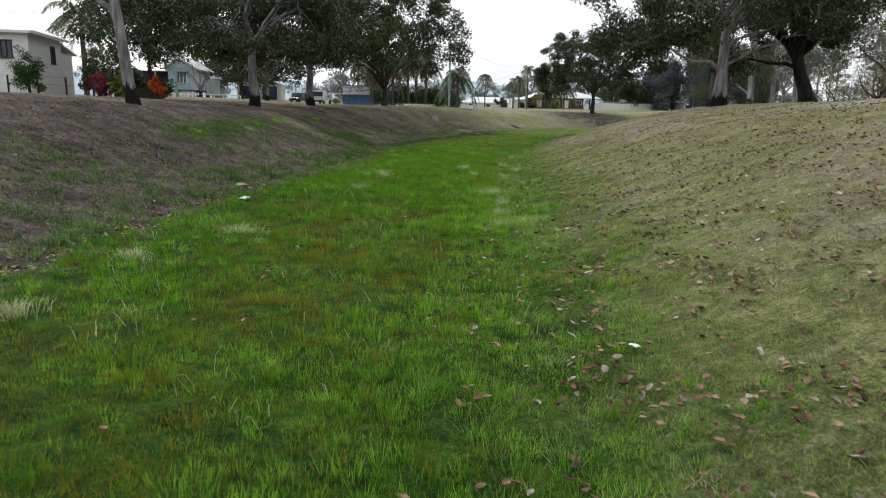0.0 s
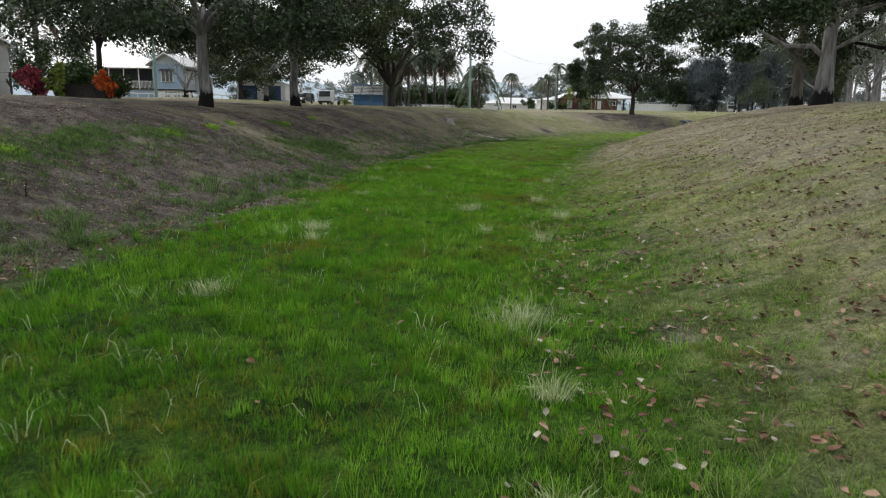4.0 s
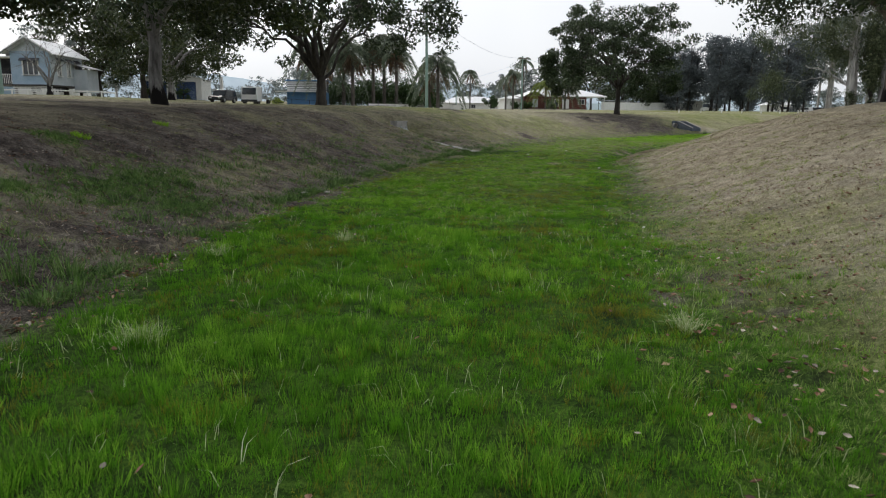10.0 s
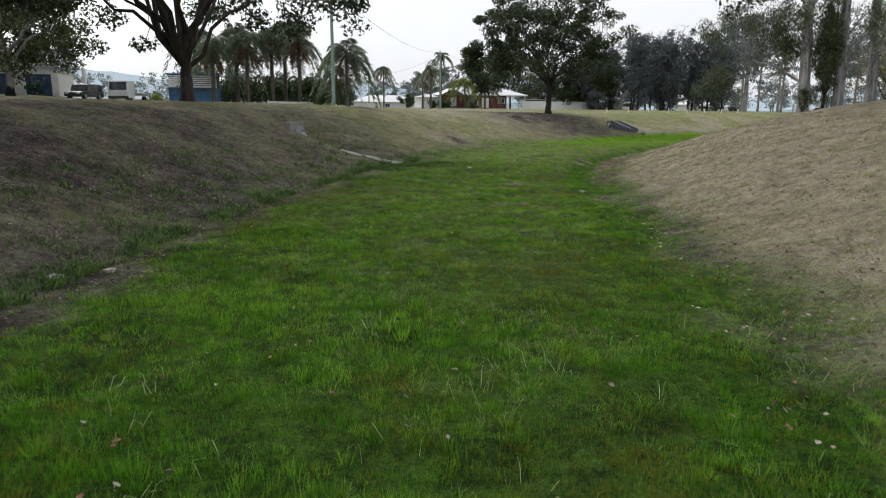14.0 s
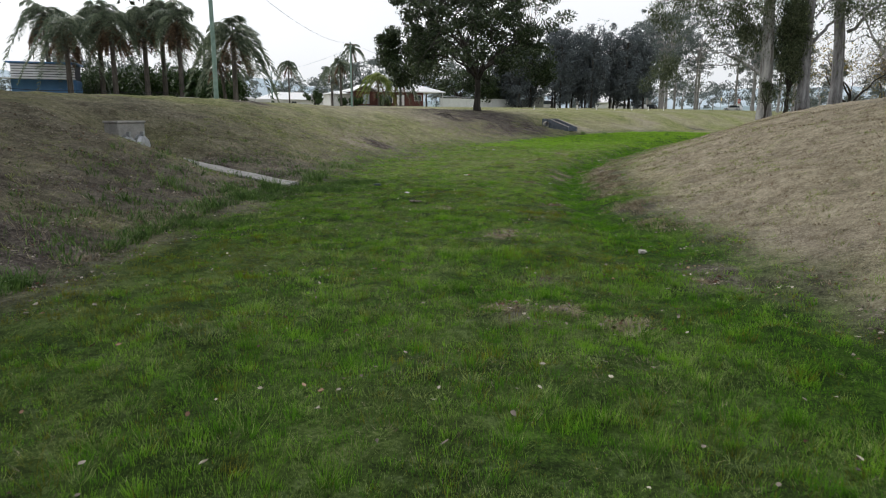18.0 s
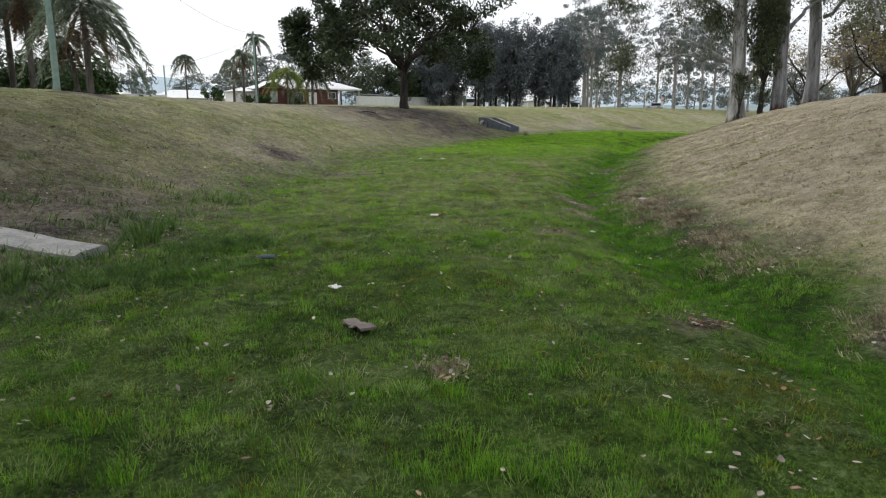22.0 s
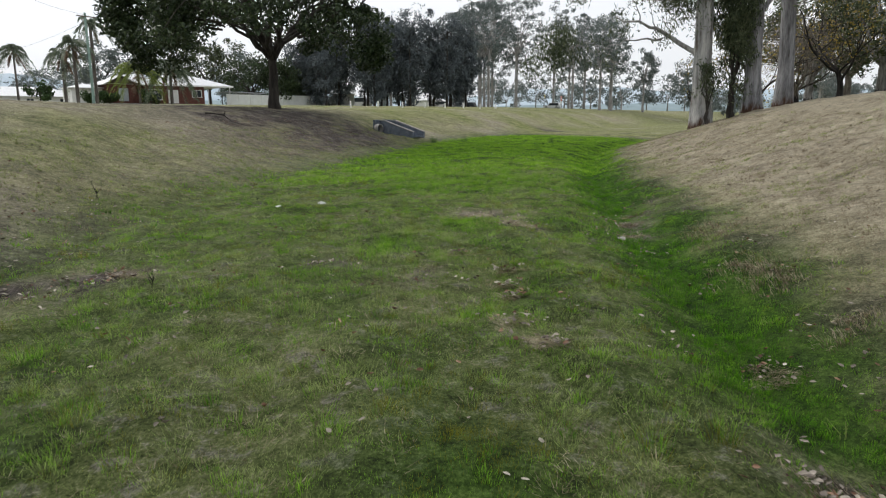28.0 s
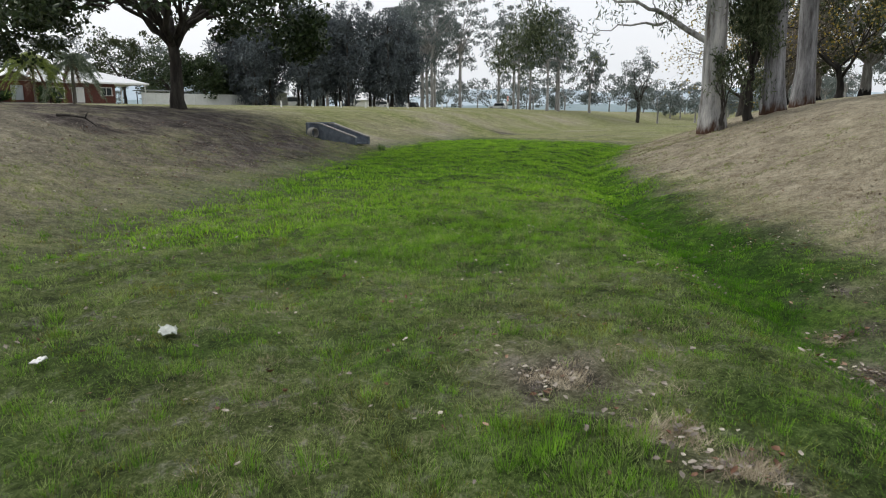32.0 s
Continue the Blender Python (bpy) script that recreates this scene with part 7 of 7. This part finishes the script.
bush(-30.2, 50.0, 1.3, 2.9, 301, "clipped rounded dark green shrub on a bare stem", LEAF_HEDGE, 34, 130, (0.16, 0.08))
bush(-30.0, 60.0, 1.0, 2.0, 302, "crimson flowering bougainvillea over the fence", LEAF_RED, 22, 90, (0.2, 0.13))
bush(-31.2, 62.0, 1.3, 2.6, 303, "green leafy shrub behind the bougainvillea", LEAF_HEDGE, 26, 100, (0.24, 0.13))
bush(-28.7, 60.6, 0.7, 2.0, 304, "lime green shrub in the hedge row", LEAF_LIME, 16, 90, (0.22, 0.13))
bush(-25.8, 61.6, 0.75, 1.7, 305, "bright orange flowering shrub", LEAF_ORANGE, 18, 90, (0.22, 0.14))
bush(-29.6, 65.6, 1.8, 2.4, 306, "dense green hedge shrub", LEAF_HEDGE, 30, 100, (0.26, 0.14))
bush(-27.2, 66.4, 1.3, 1.8, 307, "green garden shrub beside the pole", LEAF_HEDGE, 22, 90, (0.24, 0.13))
bush(-32.4, 70.0, 1.7, 3.0, 308, "tall hedge shrub beside the cottage", LEAF_HEDGE, 30, 100, (0.28, 0.15))
bush(-35.6, 122.4, 0.8, 1.5, 309, "small green shrub against the garage", LEAF_HEDGE, 10, 60)
bush(-31.3, 122.6, 0.8, 1.7, 310, "small green shrub between the roller doors", LEAF_HEDGE, 10, 60)
bush(-20.0, 127.0, 1.0, 1.4, 311, "pale green shrub by the blue shed", LEAF_LIME, 12, 60)
bush(-1.0, 130.0, 2.4, 3.6, 312, "large dark rounded shrub behind the palm", LEAF_HEDGE, 46, 110, (0.36, 0.2))
bush(1.6, 125.5, 2.2, 3.4, 313, "dark leafy shrub behind the white fence", LEAF_HEDGE, 30, 100, (0.36, 0.2))
bush(-8.0, 137.0, 3.2, 4.0, 314, "dark undergrowth below the palm row", LEAF_HEDGE, 40, 100, (0.36, 0.2))
bush(-12.5, 138.0, 3.0, 3.8, 315, "dark undergrowth below the palms", LEAF_HEDGE, 36, 100, (0.36, 0.2))
bush(-4.0, 138.0, 3.0, 4.2, 316, "dark undergrowth beside the palms", LEAF_HEDGE, 36, 100, (0.36, 0.2))
bush(22.8, 190.5, 1.6, 2.0, 317, "clipped hedge before the brick house", LEAF_HEDGE, 18, 90, (0.3, 0.16))
bush(25.2, 191.5, 1.4, 2.0, 318, "clipped hedge before the porch", LEAF_HEDGE, 16, 90, (0.3, 0.16))
bush(31.2, 192.5, 1.5, 2.2, 319, "dark green hedge before the brick wall", LEAF_HEDGE, 16, 90, (0.3, 0.16))
bush(15.5, 180.0, 1.6, 2.6, 320, "garden shrub beside the far pole", LEAF_HEDGE, 16, 80, (0.34, 0.2))


def ridge(name, radius, a0, a1, low, peaks, seed, mat, label):
    """A far line of hills as a long solid ridge."""
    n = 160
    k = np.linspace(0, 1, n)
    a = np.radians(a0 + (a1 - a0) * k)
    rs = np.random.RandomState(seed)
    h = low + sum(p * np.exp(-((k - c) / w) ** 2) for c, p, w in peaks) + low * 0.12 * np.sin(k * 47 + seed) + low * 0.06 * np.sin(k * 131) + rs.normal(0, low * 0.03, n)
    x, y = np.sin(a) * radius, np.cos(a) * radius
    x2, y2 = np.sin(a) * radius * 1.2, np.cos(a) * radius * 1.2
    v = np.concatenate([np.stack([x * 0.86, y * 0.86, 0 * x - 2], 1), np.stack([x * 0.95, y * 0.95, h * 0.55], 1), np.stack([x, y, h], 1), np.stack([x2, y2, 0 * x - 2], 1)])
    i = np.arange(n - 1)
    f = np.concatenate([np.stack([i + r * n, i + 1 + r * n, i + 1 + (r + 1) * n, i + (r + 1) * n], 1) for r in range(3)])
    return tagged(new(name, mesh_of(name, v, f, mat, True)), label, "hills", kind="structure")


# both ridges carry their haze as painted colour
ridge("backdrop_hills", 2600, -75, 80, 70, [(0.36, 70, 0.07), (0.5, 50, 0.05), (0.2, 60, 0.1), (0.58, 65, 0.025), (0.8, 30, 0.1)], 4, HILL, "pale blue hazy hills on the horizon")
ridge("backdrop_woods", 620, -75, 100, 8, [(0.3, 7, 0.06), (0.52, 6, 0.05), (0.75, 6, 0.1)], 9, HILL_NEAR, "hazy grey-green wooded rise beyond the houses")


# ---------------------------------------------------------------- small things
def rock(x, y, size, seed, mat=ROCK, label="pale weathered rock in the grass", name="rock", flat=0.6, category="rock"):
    """A rough stone half sunk in the ground."""
    bm = bmesh.new()
    bmesh.ops.create_icosphere(bm, subdivisions=2, radius=1.0)
    rs = np.random.RandomState(seed)
    ax = rs.normal(size=(7, 3))
    for v in bm.verts:
        d = np.array(v.co)
        v.co = v.co * (1 + 0.16 * sum(math.sin(3 * float(d @ a) + i) for i, a in enumerate(ax)) / 2.2)
    for v in bm.verts:
        v.co = Vector((v.co.x * size * 1.3, v.co.y * size, v.co.z * size * flat))
    return tagged(part(name, bm, mat, at=pose(x, y, gz(x, y) + size * flat * 0.35, 0, 0, rs.uniform(0, 360))), label, category, "rocks")


for n, (px, py, sz) in enumerate([(16.15, 76.35, 0.1), (-3.3, 53.0, 0.1), (-2.6, 53.4, 0.08), (9.2, 62.8, 0.07), (20.6, 84.6, 0.08)]):
    rock(px, py, sz, 500 + n)


def crumple(x, y, size, seed, name, label, mat, category="litter"):
    """A crumpled scrap lying on the grass."""
    rs = np.random.RandomState(seed)
    n = 7
    g = np.linspace(-1, 1, n)
    a, b = np.meshgrid(g, g)
    z = 0.25 * rs.normal(size=(n, n)) * 0.6 + 0.2 * np.sin(a * 3 + seed) * np.cos(b * 2)
    v = np.stack([a * size + rs.normal(0, size * 0.08, a.shape), b * size * 0.65 + rs.normal(0, size * 0.08, a.shape), (z + 0.35) * size * 0.6 + 0.05], -1).reshape(-1, 3)
    i, j = np.meshgrid(np.arange(n - 1), np.arange(n - 1), indexing="ij")
    k = (i * n + j).ravel()
    ob = new(name, mesh_of(name, v, np.stack([k, k + 1, k + n + 1, k + n], 1), mat))
    thick = ob.modifiers.new("thick", "SOLIDIFY")
    thick.thickness = 0.006
    ob.matrix_basis = pose(x, y, gz(x, y), 0, 0, rs.uniform(0, 360))
    return tagged(ob, label, category, "litter")


crumple(10.3, 75.7, 0.08, 1, "paper_scrap", "crumpled white paper scrap on the grass", WHITE_PAINT)
crumple(7.0, 70.9, 0.075, 2, "paper_scrap", "crumpled white carton in the grass", WHITE_PAINT)
crumple(16.9, 90.4, 0.13, 3, "plastic_bag", "pale plastic bag lying in the grass", CLOUDY_PLASTIC)
crumple(15.75, 90.1, 0.07, 4, "paper_scrap", "flat white scrap in the grass", WHITE_PAINT)
crumple(-6.4, 21.15, 0.17, 7, "food_carton", "torn white and red food carton in the grass", WHITE_PAINT)
crumple(-6.22, 21.2, 0.085, 8, "food_wrapper", "torn red wrapper beside the carton", SIGN_RED)
crumple(-5.3, 17.9, 0.17, 9, "plastic_sheet", "bent white plastic sheet in the grass", WHITE_PAINT)
crumple(10.42, 75.72, 0.04, 10, "food_wrapper", "small red and white wrapper on the grass", SIGN_RED)
crumple(12.5, 73.4, 0.05, 11, "paper_scrap", "pale blue scrap in the grass", GREY_BOARD)
crumple(1.9, 6.1, 0.05, 5, "paper_scrap", "small pale scrap among the leaves", WHITE_PAINT)
crumple(6.0, 46.3, 0.05, 6, "paper_scrap", "small pale scrap at the foot of the bank", WHITE_PAINT)


def bottle(x, y, deg, label="clear plastic bottle lying in the grass"):
    k = np.array([0, 0.0, 0.02, 0.15, 0.19, 0.21, 0.23, 0.23])
    r = np.array([0.0, 0.03, 0.033, 0.033, 0.02, 0.013, 0.013, 0.0])
    v, f = tubes([(np.stack([k, 0 * k, 0 * k], 1), r)], 12)
    return tagged(part("bottle", mesh_of("bottle", v, f, CONCRETE_BLUE, True), at=pose(x, y, gz(x, y) + 0.09, 0, 0, deg)), label, "bottle", "litter")


bottle(6.6, 72.6, 160)


def stick(pts, r, label, name="fallen_branch", mat=BARK_DARK):
    p = np.array(pts, float)
    p[:, 2] += np.array([gz(a, b) for a, b in p[:, :2]])
    chains = [(p, np.linspace(r, r * 0.4, len(p)))]
    rs = np.random.RandomState(len(pts))
    for i in (1, 2):
        d = rs.normal(0, 0.12, 3)
        d[2] = abs(d[2])
        chains.append((np.stack([p[i], p[i] + d * 0.6, p[i] + d]), np.array([r * 0.5, r * 0.35, r * 0.15])))
    v, f = tubes(chains, 6)
    return tagged(new(name, mesh_of(name, v, f, mat, True)), label, "branch", "fallen branches")


stick([(19.0, 109.2, 0.03), (19.4, 109.1, 0.1), (19.8, 108.9, 0.18), (20.1, 108.8, 0.04)], 0.05, "dark crooked fallen branch on the bank")
stick([(2.8, 92.6, 0.02), (3.1, 92.5, 0.05), (3.4, 92.4, 0.05), (3.7, 92.4, 0.02)], 0.025, "dark stick on a bare patch of the bank")

# dead upright weeds on the near left bank
for n, (px, py, hh) in enumerate([(-8.9, 21.5, 0.9), (-9.3, 21.9, 1.1), (-10.2, 19.6, 0.8), (-8.2, 26.0, 0.6), (12.2, 84.6, 0.35), (12.4, 92.0, 0.5)]):
    bare_tree("dead_weed", px, py, hh * 0.5, 0.012, "dry brown weed stalk on the bank", 520 + n, {**BARE, "levels": 3, "kids": [4, 3, 2], "ratio": [0.9, 0.6, 0.6], "step": [0.1, 0.1, 0.1]}, BARK_BROWN, group="dead weeds")
# rushes at the foot of the left bank and in the far bed
rng = np.random.RandomState(18)
for n, (px, py) in enumerate([(-6.5, 24.7), (-6.9, 22.0), (-6.3, 31.2), (-5.8, 32.9), (-5.6, 34.5), (-5.1, 36.5), (-5.2, 40.2), (-4.8, 40.8), (-5.0, 38.9), (5.0, 75.4), (3.4, 72.6), (37.6, 118.2), (39.5, 117.0), (44.0, 112.5)]):
    k = 70
    a = rng.uniform(0, 6.28, k)
    r = 0.22 * np.sqrt(rng.uniform(0, 1, k))
    v, f = blades(rng, px + np.cos(a) * r, py + np.sin(a) * r, 0.5, 0.014, 0.5, 2, a)
    ob = new("rush_clump", mesh_of("rush_clump", v, f, WEED))
    tagged(ob, "green clump of rushes at the foot of the bank", "rushes", "rush clumps")


# dead straw in loose heaps
BOARD = (6.91, 69.6)
TIMBER_PALE = plain("pale_weathered_timber", (0.12, 0.10, 0.09), (0.25, 0.215, 0.195), 6.0, 0.9, 0, 0.4)
rng = np.random.RandomState(19)
heap_v, heap_f = [], []
for px, py, r in HEAPS:
    k = int(620 * r / 0.3)
    a = rng.uniform(0, 6.28, k)
    q = r * np.sqrt(rng.uniform(0, 1, k)) * (1 + 0.35 * np.sin(3 * a + px))
    v, f = blades(rng, px + np.cos(a) * q, py + np.sin(a) * q * 0.8, 0.06, 0.007, 2.6, 1, rng.normal(px, 0.6, k))
    heap_f.append(f + sum(len(h) for h in heap_v))
    heap_v.append(v)
stuff("dead_straw", (np.concatenate(heap_v), np.concatenate(heap_f)), GRASS_DRY, "matted dead straw lying in the grass", "straw")

# a weathered board lying in the grass
bd = bmesh.new()
rs = np.random.RandomState(4)
rowsv = []
for i in range(9):
    u = -0.22 + 0.44 * i / 8
    rowsv.append([bd.verts.new((u, s * (0.085 + rs.uniform(-0.02, 0.015)), 0.03 + 0.012 * math.sin(i * 0.9) + dz)) for s, dz in ((-1, 0), (-1, 0.022), (1, 0.03), (1, 0.004))])
for a, b in zip(rowsv[:-1], rowsv[1:]):
    for i in range(4):
        bd.faces.new((a[i], a[(i + 1) % 4], b[(i + 1) % 4], b[i]))
bd.faces.new(rowsv[0])
bd.faces.new(rowsv[-1][::-1])
bmesh.ops.recalc_face_normals(bd, faces=bd.faces)
tagged(part("board", bd, TIMBER_PALE, at=pose(BOARD[0], BOARD[1], gz(*BOARD), 0, 4, 100)), "weathered grey-brown board lying in the grass", "board", "litter")
